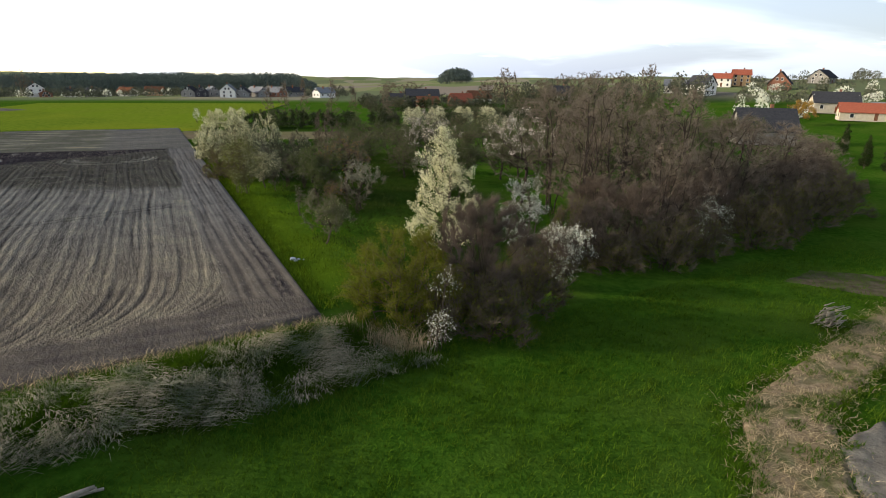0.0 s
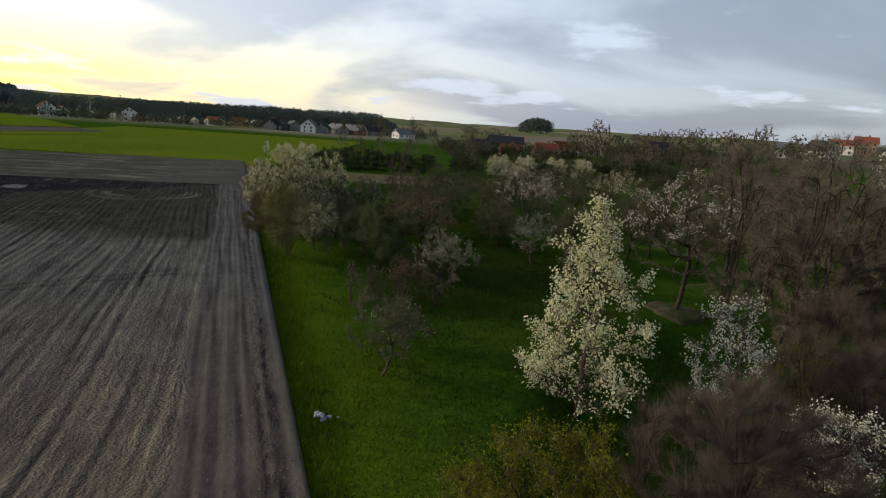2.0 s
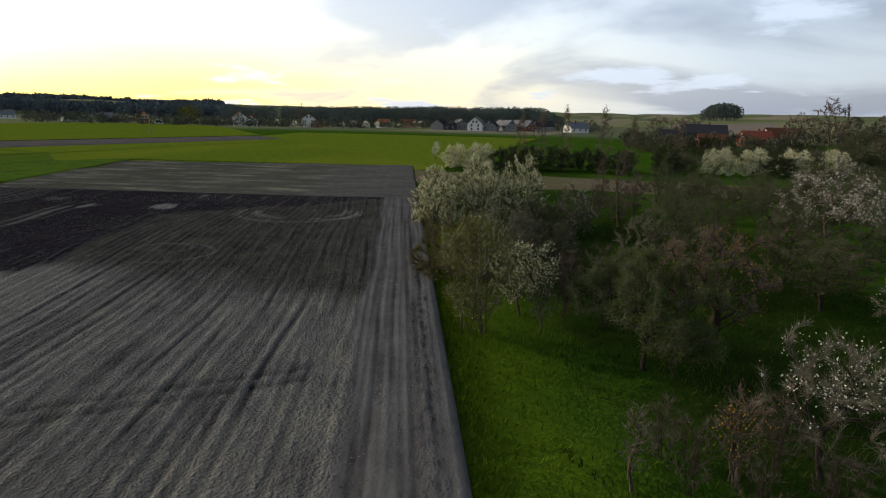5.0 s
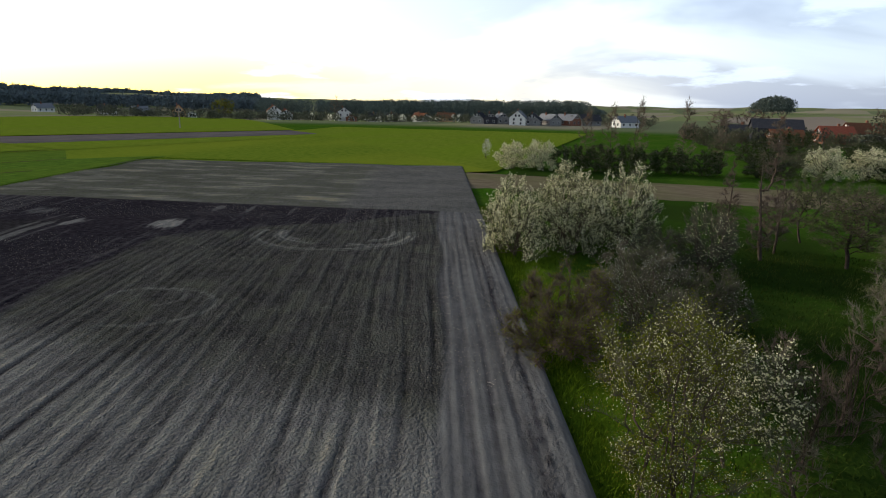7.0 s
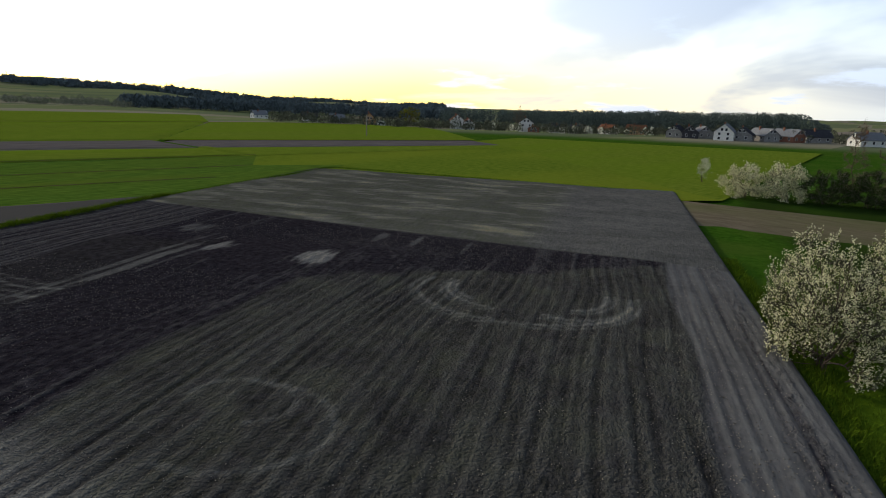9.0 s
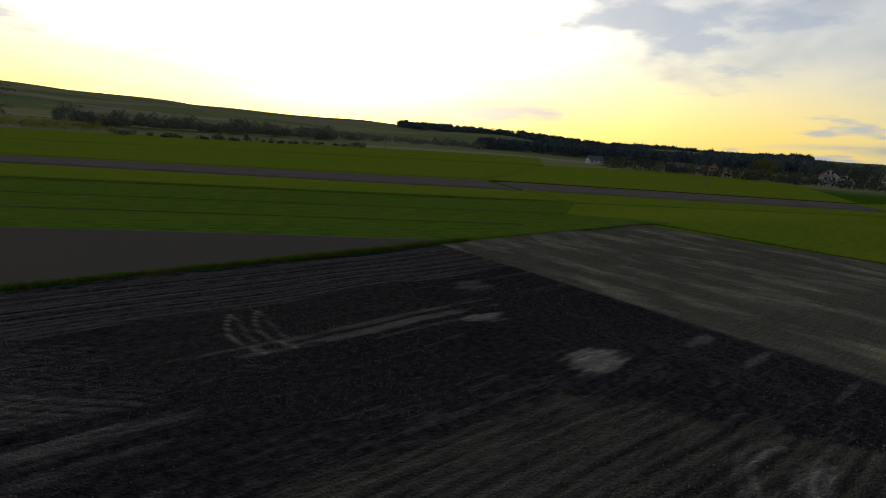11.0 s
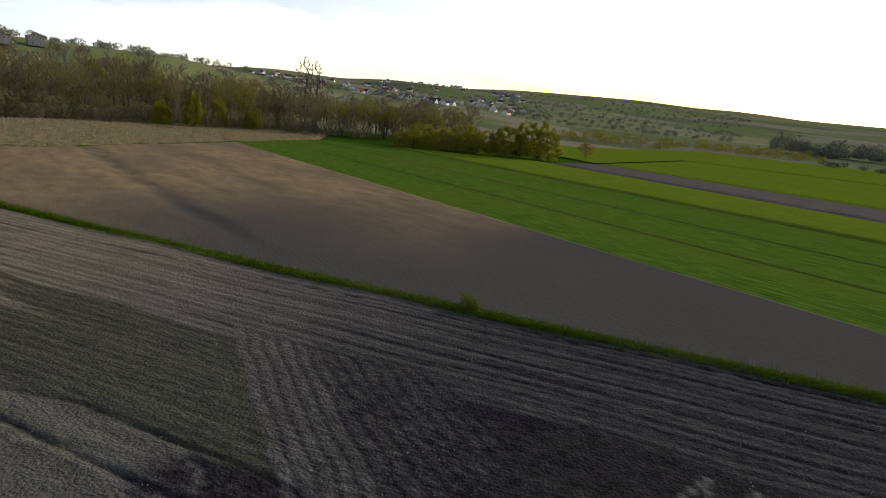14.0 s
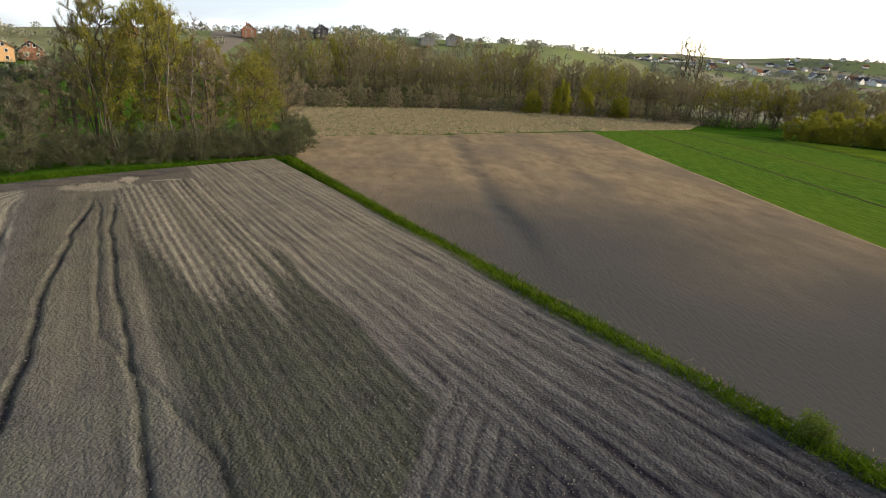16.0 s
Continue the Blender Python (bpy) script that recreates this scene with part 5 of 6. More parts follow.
M["roof_red"] = mat("red_tiles", (0.25, 0.075, 0.05), (0.34, 0.11, 0.07), 2, 0.8, 0.3, 12)
M["roof_brown"] = mat("brown_tiles", (0.12, 0.055, 0.035), (0.18, 0.085, 0.05), 2, 0.8, 0.3, 12)
M["roof_grey"] = mat("weathered_sheet", (0.14, 0.15, 0.17), (0.22, 0.23, 0.25), 2, 0.6, 0.2, 12)
M["pane"] = mat("window_pane", (0.015, 0.018, 0.022), (0.03, 0.035, 0.04), 1, 0.15)
M["wood"] = mat("grey_wood", (0.22, 0.19, 0.155), (0.36, 0.32, 0.27), 5, 0.9, 0.4, 20, stretch=(1, 1, 0.15))


def box_data(x0, x1, y0, y1, z0, z1):
    V = [(x, y, z) for z in (z0, z1) for x, y in ((x0, y0), (x1, y0), (x1, y1), (x0, y1))]
    return V, [(3, 2, 1, 0), (4, 5, 6, 7), (0, 1, 5, 4), (1, 2, 6, 5), (2, 3, 7, 6), (3, 0, 4, 7)]


def at_bearing(az, d, eye=(-31.2, 61.7)):
    return eye[0] - math.sin(radians(az)) * d, eye[1] + math.cos(radians(az)) * d


def house(xy, yaw, w, d, eave, ridge, wall, roof, label, category="house", cols=3, floors=2, z=None, chimney=True, kind="house", gable_windows=True):
    """A gabled house: ridge along its own x; walls with gables, two roof slopes with overhang, windows set into frames, a door and a chimney."""
    x, y = xy
    z0 = (float(land_z(x, y)) if z is None else z) - 0.4
    root = new(kind)
    hw, hd = w / 2, d / 2
    V = [(-hw, -hd, 0), (hw, -hd, 0), (hw, hd, 0), (-hw, hd, 0), (-hw, -hd, eave), (hw, -hd, eave), (hw, hd, eave), (-hw, hd, eave), (-hw, 0, ridge), (hw, 0, ridge)]
    F = [(0, 1, 5, 4), (2, 3, 7, 6), (1, 2, 6, 9, 5), (3, 0, 4, 8, 7), (3, 2, 1, 0), (4, 5, 9, 8), (6, 7, 8, 9)]
    under("wall", mesh_of("wall", V, F, M[wall]), root)
    o, t = 0.5, 0.22
    for sgn, nm in ((-1, "roof"), (1, "roof")):
        k = (ridge - eave) / hd
        ye, ze = sgn * (hd + o), eave - o * k
        a = [(-hw - o, 0, ridge + 0.03), (hw + o, 0, ridge + 0.03), (hw + o, ye, ze + 0.03), (-hw - o, ye, ze + 0.03)]
        V = a + [(p[0], p[1], p[2] + t) for p in a]
        under(nm, mesh_of(nm, V, [(0, 1, 2, 3), (7, 6, 5, 4), (0, 4, 5, 1), (1, 5, 6, 2), (2, 6, 7, 3), (3, 7, 4, 0)], M[roof]), root)
    if cols:
        fm = tri_mesh("window", *[np.array(q) for q in box_data(-0.62, 0.62, -0.05, 0.05, -0.72, 0.72)], M["frame"])
        pm = tri_mesh("pane", *[np.array(q) for q in box_data(-0.50, 0.50, -0.07, 0.07, -0.60, 0.60)], M["pane"])
        fh = eave / max(1, floors)
        spots = []
        for f in range(floors):
            spots += [(-hw + w * (c + 0.5) / cols, sgn * hd, fh * (f + 0.58), 0) for c in range(cols) for sgn in (-1, 1) if not (f == 0 and sgn < 0 and c == cols // 2)]
        if gable_windows:
            spots += [(sgn * hw, c * d, min(fh * (f + 0.58), ridge - 1.4), 90) for sgn in (-1, 1) for f in range(floors + 1) for c in ((-0.22, 0.22) if f < floors else (-0.11, 0.11))]
        for px, py, pz, turn in spots:
            ob = under("window", fm, root)
            ob.matrix_basis = pose(px, py, pz, 0, 0, turn)
            under("pane", pm, ob)
        xd = -hw + w * (cols // 2 + 0.5) / cols
        door = under("door", mesh_of("door", *box_data(xd - 0.5, xd + 0.5, -hd - 0.06, -hd + 0.06, 0.3, 2.5), M["roof_brown"]), root)
        under("handle", mesh_of("handle", *box_data(xd + 0.32, xd + 0.44, -hd - 0.12, -hd - 0.06, 1.32, 1.38), M["roof_grey"]), door)
    if chimney:
        V, F = box_data(w * 0.12 - 0.35, w * 0.12 + 0.35, 0.6, 1.3, ridge - 1.2, ridge + 1.1)
        under("chimney", mesh_of("chimney", V, F, M["brick"]), root)
    root.matrix_basis = pose(x, y, z0, 0, 0, yaw)
    return tagged(root, label, category)


# the village to the north, seen over the crops
house(at_bearing(36.0, 395), 125, 11, 10, 5.6, 9.2, "plaster", "roof_dark", "white gabled house with a red ground floor wing")
house(at_bearing(35.3, 388), 125, 14, 7, 2.6, 4.2, "brick", "roof_brown", "low red-brick annexe beside a white house", floors=1, kind="annexe")
house(at_bearing(42.6, 400), 135, 12, 9, 6.0, 9.4, "plaster", "roof_brown", "white two-storey house with dark windows")
house(at_bearing(41.5, 402), 135, 11, 8, 4.6, 7.0, "plaster", "roof_red", "white house wing with a tiled roof")
house(at_bearing(50.9, 400), 140, 9, 8, 3.6, 8.0, "plaster_ochre", "roof_brown", "small ochre house with a steep brown roof")
house(at_bearing(49.8, 385), 140, 7, 5, 2.6, 3.6, "plaster", "roof_grey", "low white garage beside a house", cols=2, floors=1, chimney=False, kind="garage")
house(at_bearing(18.7, 330), 100, 10, 9, 4.2, 8.0, "plaster", "roof_grey", "white gabled house at the village edge")
house(at_bearing(17.3, 335), 100, 12, 9, 3.2, 6.5, "grey_wall", "roof_dark", "grey farm building with a dark roof", cols=4, floors=1)
for i, (az, d, w, wall, roof) in enumerate([(22.6, 350, 14, "grey_wall", "roof_dark"), (21.5, 346, 16, "dark_boards", "roof_dark"), (20.5, 352, 11, "grey_wall", "roof_grey"), (15.8, 345, 15, "grey_wall", "roof_grey"), (14.0, 350, 14, "brick", "roof_grey"),
                                            (28.5, 420, 11, "plaster", "roof_brown"), (31.2, 425, 10, "grey_wall", "roof_dark"), (26.0, 410, 12, "plaster_ochre", "roof_brown"), (33.0, 430, 9, "plaster", "roof_dark"), (12.0, 360, 12, "grey_wall", "roof_dark"),
                                            (8.6, 340, 13, "plaster", "roof_grey"), (56.5, 470, 11, "plaster", "roof_dark"), (54.0, 460, 11, "grey_wall", "roof_grey"), (61.0, 520, 12, "plaster", "roof_grey")]):
    house(at_bearing(az, d), 100 + 13 * i, w, 8, 3.2, 6.4, wall, roof, "village house or barn among gardens, %s walls" % wall.replace("_", " "), cols=3, floors=1)
# farms to the north-east, beyond the orchard
E0 = (0.0, 0.0)
house(at_bearing(2.4, 300, E0), 8, 16, 9, 5.5, 8.5, "dark_boards", "roof_dark", "long dark boarded barn", "barn", cols=0, kind="barn")
house(at_bearing(4.6, 305, E0), 8, 9, 7, 3.4, 6.0, "brick", "roof_dark", "small brick building with white windows", floors=1)
house(at_bearing(1.9, 292, E0), 15, 10, 8, 3.0, 5.2, "brick", "roof_brown", "low brick outbuilding with brown roof", floors=1, kind="outbuilding")
house(at_bearing(-1.3, 310, E0), 20, 11, 9, 2.8, 6.2, "brick", "roof_red", "house with a large red tiled roof", floors=1)
house(at_bearing(-3.0, 320, E0), 20, 12, 9, 3.6, 7.2, "plaster", "roof_brown", "white house with a brown roof behind trees", floors=1)
house(at_bearing(-10.8, 300, E0), 5, 11, 9, 5.0, 9.0, "grey_wall", "roof_dark", "dark house behind bare trees")
house(at_bearing(-22.9, 330, E0), -60, 11, 9, 5.4, 9.6, "plaster", "roof_dark", "white house with a steep dark roof on the hill")
house(at_bearing(-21.0, 345, E0), -20, 14, 8, 4.0, 7.0, "plaster", "roof_grey", "grey-roofed house on the hill")
house(at_bearing(-24.5, 385, E0), -30, 10, 9, 5.0, 7.6, "plaster", "roof_red", "red-roofed house on the hill")
house(at_bearing(-25.9, 390, E0), -20, 9.5, 9, 6.4, 9.2, "plaster_ochre", "roof_red", "tall orange house with a red roof on the hill", floors=3)
house(at_bearing(-28.9, 350, E0), 55, 10, 10, 3.4, 9.0, "brick", "roof_dark", "brick house with a steep dark roof on the hill", floors=1)
house(at_bearing(-31.8, 390, E0), 40, 14, 10, 3.4, 7.2, "grey_wall", "roof_dark", "large grey house with a dark roof")
house(at_bearing(-28.2, 165, E0), -8, 13, 9, 3.6, 8.4, "grey_wall", "roof_dark", "old barn with a pale gable and dark slate roof", "barn", cols=0, kind="barn")
house(at_bearing(-32.9, 255, E0), -18, 14, 9, 3.8, 7.2, "plaster_beige", "roof_dark", "long beige farmhouse with a dark roof", floors=1)
house(at_bearing(-34.9, 235, E0), -25, 13, 8, 2.8, 5.4, "plaster_beige", "roof_red", "beige shed with a bright red roof", "shed", cols=2, floors=1, kind="shed", chimney=False)
house(at_bearing(-36.6, 245, E0), -35, 10, 8, 2.6, 4.6, "plaster", "roof_grey", "small white outbuilding with a grey roof", cols=2, floors=1, kind="outbuilding")
# houses on the hill to the south
E16 = (-68.3, 69.8)
for az, d, w, e, r_, wall, roof, lab in ((-142.2, 245, 11, 4.6, 9.2, "plaster", "roof_dark", "white house with a dark steep roof above the valley"), (-148.6, 300, 10, 5.6, 8.0, "plaster_ochre", "roof_brown", "orange house on the southern hill"),
                                         (-150.6, 310, 11, 3.6, 7.2, "brick", "roof_dark", "brick house on the southern hill"), (-157.5, 400, 14, 4.5, 8.5, "brick", "roof_brown", "brick house behind bare trees"), (-167.0, 430, 11, 5.0, 9.0, "brick", "roof_brown", "brick house above the wood"),
                                         (-173.3, 440, 13, 6.0, 9.0, "dark_boards", "roof_dark", "dark boarded house above the wood"), (177.0, 450, 20, 5.0, 6.5, "grey_wall", "roof_dark", "long grey building above the wood"), (174.6, 470, 14, 6.0, 8.0, "grey_wall", "roof_dark", "tall grey building above the wood"),
                                         (170.0, 620, 14, 4.5, 7.5, "plaster", "roof_dark", "white building above the wood"), (166.0, 700, 16, 4.5, 7.5, "plaster", "roof_grey", "pale house row on the hillside")):
    house(at_bearing(az, d, E16), az * 1.0 + 95, w, 9, e, r_, wall, roof, lab, floors=2 if e > 4 else 1)
q = np.random.default_rng(12)
for i in range(130):
    az, d = q.uniform(132, 160), q.uniform(850, 1800)
    house(at_bearing(az, d, E16), q.uniform(0, 180), q.uniform(9, 16), 9, 3.6, 7.4, ("plaster", "plaster", "grey_wall", "plaster")[i % 4], ("roof_dark", "roof_grey", "roof_grey", "roof_brown")[i % 4], "far hillside town house with pale walls", cols=0, chimney=False)


def wood(name, spots, material, label, hmin, hmax, wide, seed, kind="round", category="wood", clumps=60, tall=None):
    """A far wood or hedge: many rough crowns of torn clumps, too far to pick apart."""
    r = np.random.default_rng(seed)
    V, F, base = [], [], 0
    for x, y in spots:
        z = float(land_z(x, y)) - 0.3
        h = r.uniform(hmin, hmax) * (tall(x, y) if tall else 1.0)
        w = wide * r.uniform(0.7, 1.3)
        n = clumps
        if kind == "spruce":
            t = r.uniform(0, 1, n)
            rad = (1 - t) * w / 2
            zz = z + h * (0.1 + 0.9 * t)
        else:
            cz = r.uniform(-0.8, 1, n)
            rad = np.sqrt(np.maximum(0.05, 1 - cz * cz)) * w / 2 * r.uniform(0.5, 1, n)
            zz = z + h * (0.55 + 0.45 * cz)
        a = r.uniform(0, 6.283, n)
        P = np.stack([x + rad * np.cos(a), y + rad * np.sin(a), zz], 1)
        s = w * (0.17 if clumps < 100 else 0.085)
        T = P[:, None, :] + r.normal(size=(n, 3, 3)) * s * np.array((0.6, 0.6, 0.75))
        V.append(T.reshape(-1, 3))
        base += n
        # stem
        b0 = np.array([(x - 0.2, y, z - 0.5), (x + 0.2, y + 0.1, z - 0.5), (x, y, z + h * 0.7)])
        V.append(b0)
    V = np.concatenate(V)
    me = tri_mesh(name, V, np.arange(len(V)).reshape(-1, 3), M[material])
    return tagged(new(name, me), label, category, kind="stuff")


def band(az0, az1, d0, d1, n, eye, seed):
    r = np.random.default_rng(seed)
    return [at_bearing(r.uniform(az0, az1), r.uniform(d0, d1), eye) for _ in range(n)]


E8, E13 = (-31.2, 61.7), (-54.2, 77.8)
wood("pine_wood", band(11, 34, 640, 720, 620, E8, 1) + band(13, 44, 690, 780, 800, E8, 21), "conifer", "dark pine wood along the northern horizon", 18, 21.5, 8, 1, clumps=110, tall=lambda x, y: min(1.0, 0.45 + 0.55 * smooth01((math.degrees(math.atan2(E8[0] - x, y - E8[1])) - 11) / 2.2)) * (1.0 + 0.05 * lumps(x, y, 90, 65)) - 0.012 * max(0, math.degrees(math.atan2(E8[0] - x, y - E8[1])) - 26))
wood("pine_wood", band(44, 80, 1900, 2500, 900, E8, 3), "hazy_forest", "far dark forest on low hills", 10, 16, 26, 2)
wood("pine_wood", band(43, 72, 800, 1150, 700, E8, 2), "hazy_forest", "dark forest beyond the village", 13, 16, 13, 31)
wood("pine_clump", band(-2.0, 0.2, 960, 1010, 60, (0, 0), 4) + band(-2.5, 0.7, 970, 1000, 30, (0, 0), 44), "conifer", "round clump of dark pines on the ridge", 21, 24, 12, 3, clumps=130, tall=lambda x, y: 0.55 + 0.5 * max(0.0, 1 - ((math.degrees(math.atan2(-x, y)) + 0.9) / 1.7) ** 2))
wood("bare_wood", band(87, 110, 620, 680, 420, E13, 5), "hazy_wood", "leafless wood beyond the crops", 11, 17, 9, 4, clumps=110, tall=lambda x, y: 0.75 + 0.35 * lumps(x, y, 60, 67))
wood("bare_wood", band(72, 88, 700, 900, 160, E13, 6), "hazy_wood", "leafless wood beyond the crops", 8, 13, 9, 5, clumps=110, tall=lambda x, y: 0.75 + 0.4 * lumps(x, y, 70, 68))
wood("far_hedge", band(84, 106, 415, 450, 46, E13, 7), "far_wood", "low grey bushes scattered between the fields", 1.5, 4, 5, 6, clumps=130, category="hedge")
wood("yellow_hedge", band(106, 119, 480, 540, 70, E13, 8) + band(118, 128, 430, 540, 60, E13, 48), "hedge_olive", "scattered bushes in yellow-green spring leaf", 3, 8, 6, 7, clumps=130, category="hedge")
wood("garden_trees", band(6, 60, 345, 470, 520, E8, 9), "far_wood", "garden trees among the village houses", 2.5, 7, 5, 8, clumps=130, category="trees")
wood("garden_blossom", band(20, 40, 375, 430, 26, E8, 10), "bloom_white", "white-flowering garden trees in the village", 3, 5, 4, 9, category="trees")
wood("ridge_trees", band(-3, 8, 290, 340, 70, (0, 0), 21), "far_wood", "bushes along the ridge", 3, 6, 6, 20, clumps=130, category="trees")
wood("ridge_trees", band(-24, -3, 290, 340, 90, (0, 0), 11), "far_wood", "bare trees along the ridge", 5, 13, 7, 10, clumps=130, category="trees")
wood("hill_gardens", band(-42, -25.5, 260, 420, 80, (0, 0), 12), "far_wood", "garden trees between the hill houses", 3, 7, 6, 11, clumps=130, category="trees")
wood("hill_blossom", band(-36, -26, 230, 330, 18, (0, 0), 13), "bloom_white", "white-flowering trees between the hill houses", 3, 6, 5, 12, clumps=130, category="trees")
wood("hill_trees", band(140, 200, 380, 900, 500, E16, 14), "hazy_wood", "trees on the southern hillside", 3, 7, 9, 13, clumps=130, category="trees")
wood("hill_trees", band(112, 145, 800, 2100, 900, E16, 15), "hazy_wood", "trees and hedges on the western hillside", 2.5, 6, 7, 14, clumps=130, category="trees")
wood("hill_trees", band(200, 222, 260, 420, 90, E16, 16), "hazy_wood", "trees on the southern hillside", 3, 7, 8, 15, clumps=130, category="trees")

# wood behind the brown field
for i in range(96):
    r = np.random.default_rng(900 + i)
    az, d = 137 + 56 * (i + r.uniform(0, 1)) / 96, r.uniform(226, 292)
    x, y = at_bearing(az, d, E16)
    k = i % 4
    tree("wood_tree", (x, y), 200 + i, r.uniform(0.8, 1.12) * float(np.interp(az, [137, 150, 160, 168, 190], [14.5, 15.5, 18, 21, 22.5])), r.uniform(9, 13), ("tall bare alder with dark stems in the wood", "bare brown tree in the wood", "tree with yellowish young leaves in the wood", "bare grey tree in the wood")[k], group="wood behind the brown field",
         key="wood_%d" % k, rise=0.6, shape=("fan", "round", "round", "fan")[k], stems=(3, 1, 2, 3)[k], thick=0.75, reach=220, twig=("wood_twig", "wood_twig", "twig_olive", "wood_twig")[k], twigs=11000, twig_len=1.2, twig_w=0.024, leaf=("leaf_olive", "leaf_olive", "leaf_yellow", "leaf_grey")[k], leaves=(900, 1600, 5500, 1600)[k], leaf_size=0.12)
for i in range(40):
    r = np.random.default_rng(700 + i)
    az0 = 134 + 56 * (i + r.uniform(0, 1)) / 40
    az, d = az0, np.interp(az0, [136, 150, 165, 180, 192], [232, 226, 222, 205, 190]) + r.uniform(-8, 8)
    x, y = at_bearing(az, d, E16)
    k = (2 if 15 < i < 25 and i % 2 else i % 2)
    tree("wood_bush", (x, y), 300 + i, r.uniform(5, 8.5) * (1.45 if k == 2 else 1.0), r.uniform(6, 10) * (0.8 if k == 2 else 1.0), ("bare brown brushwood at the wood's edge", "grey brushwood at the wood's edge", "willow bush in bright yellow-green leaf")[k], "bush", group="brushwood at the wood's edge", key="brushw_%d" % k, rise=0.6, shape="dome", stems=9, reach=180,
         twig=("wood_twig", "wood_twig", "twig_olive")[k], twigs=(8000, 8000, 2500)[k], twig_len=0.8, twig_w=0.026, leaf=(None, "leaf_grey", "leaf_willow")[k], leaves=(0, 2500, 26000)[k], leaf_size=0.11)
# thicket at the foot of the ploughed field
for i, (x, y, h, w, k) in enumerate([(-47, -24, 13, 9, 0), (-42, -18, 14, 9, 1), (-36, -14, 20, 10, 0), (-31, -12, 19, 9, 2), (-27, -16, 20, 8, 1), (-40, -27, 15, 9, 2), (-33, -24, 21, 9, 0), (-50, -31, 13, 8, 1), (-22, -8, 9, 7, 3), (-16, -6, 8, 7, 3), (-11, -4, 8, 7, 3), (-5, -2, 7, 7, 3), (-45, -38, 13, 9, 0), (-38, -20, 15, 10, 2), (-30, -20, 15, 10, 0), (-24, -12, 12, 9, 1), (-18, -14, 11, 9, 3), (-44, -30, 14, 9, 1), (-20, -24, 13, 9, 1), (-10, -12, 9, 8, 3)]):
    tree("willow_tree" if k < 3 else "brown_bush", (x, y), 400 + i, h, w, ("tall willow with yellow-green young leaves by the ditch", "tall bare willow with grey stems by the ditch", "tall thin willow with yellowish catkins by the ditch", "grey brushwood by the ditch")[k], group="thicket at the ditch", key="thick_%d" % k,
         shape="fan", stems=(4, 5, 4, 8)[k], rise=0.6, reach=280, twig=("twig_olive", "wood_twig", "twig_olive", "twig_grey")[k], twigs=13000, twig_len=0.9, twig_w=0.025, leaf=("leaf_yellow", "leaf_grey", "leaf_yellow", "leaf_grey")[k], leaves=(8000, 2500, 9000, 4000)[k], leaf_size=0.075)
for i, (x, y, h, w) in enumerate([(-52, -19, 4.5, 5), (-52, -25, 5, 6), (-51, -32, 5, 6), (-49, -17, 4, 5), (-45, -14, 5, 6), (-41, -11, 4.5, 5), (-37, -8.5, 5, 6), (-33, -6.5, 4.5, 5), (-29, -4, 4.5, 6), (-25, -1, 4.5, 5), (-20, 1, 4, 5), (-15, 2, 4, 6), (-9, 3, 4, 5)]):
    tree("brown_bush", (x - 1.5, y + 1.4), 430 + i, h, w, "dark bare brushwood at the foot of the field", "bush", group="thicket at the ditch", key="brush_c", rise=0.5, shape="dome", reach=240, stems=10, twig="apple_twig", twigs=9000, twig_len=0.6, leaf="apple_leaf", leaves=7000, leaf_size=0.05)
# yellow willows by the grey strip
for i, (x, y, h, w) in enumerate([(-212, -52, 15, 16), (-205, -58, 12, 14), (-196, -64, 10, 13), (-188, -72, 9, 12), (-180, -80, 8, 12), (-200, -74, 11, 14), (-190, -86, 10, 14)]):
    tree("willow_tree", (x, y), 450 + i, h * 0.85, w, "broad willow in yellow-green spring leaf down to the ground", group="willows by the fields", key="willow_y", shape="dome", stems=8, reach=260, twig="twig_olive", twigs=12000, twig_len=1.2, twig_w=0.035, leaf="leaf_willow", leaves=34000, leaf_size=0.15)
tree("orange_bush", (-246, -56), 460, 6.5, 6, "small rounded bush in orange bud", "bush", shape="round", twigs=2500, twig_len=0.8, twig_w=0.04, leaf="leaf_orange", leaves=2500, leaf_size=0.10)
# row of blossom and dark hedge behind the white thicket
for i, (x, y, h, w, k) in enumerate([(-62, 158.5, 5.2, 6, 0), (-57, 160, 5.6, 6.5, 0), (-52, 162, 5.2, 6, 1), (-47, 163.5, 5.4, 7, 1), (-41, 165, 5.6, 7, 1), (-35, 167, 5.4, 7, 1), (-29, 169, 5, 7, 1), (-20, 172, 5, 7, 1), (-10, 177, 6, 7, 0), (-3, 180, 6, 7, 0), (5, 184, 6, 7, 0), (13, 188, 6, 7, 0), (22, 192, 6, 8, 1), (31, 195, 7, 8, 1)]):
    tree("hedge_bush", (x, y), 470 + i, h, w, ("hedge bush in white blossom behind the field", "dark green hedge bush behind the field")[k], "bush", group="hedge behind the field", key="hedge_%d" % k, shape="dome", stems=8, reach=110, twigs=4500, twig_len=0.7, twig_w=0.03,
         twig="twig_grey", bloom=("bloom_cream", None)[k], blooms=(5500, 0)[k], bloom_size=0.085, leaf=("leaf_young", "leaf_dark")[k], leaves=(800, 8000)[k], leaf_size=0.08)
for i, (x, y, h) in enumerate([(-46, 168, 12), (-41, 170, 13), (-33, 172, 13), (-27, 172, 11), (-18, 176, 11), (-50, 166, 11)]):
    tree("poplar_tree", (x, y), 490 + i, h, 4.5, "slim bare tree rising over the hedge", group="slim trees at the hedge", key="slim", shape="cone", thick=0.4, reach=140, trunk=0.9, twigs=5500, twig_len=0.9, twig_w=0.016, twig="twig_brown")
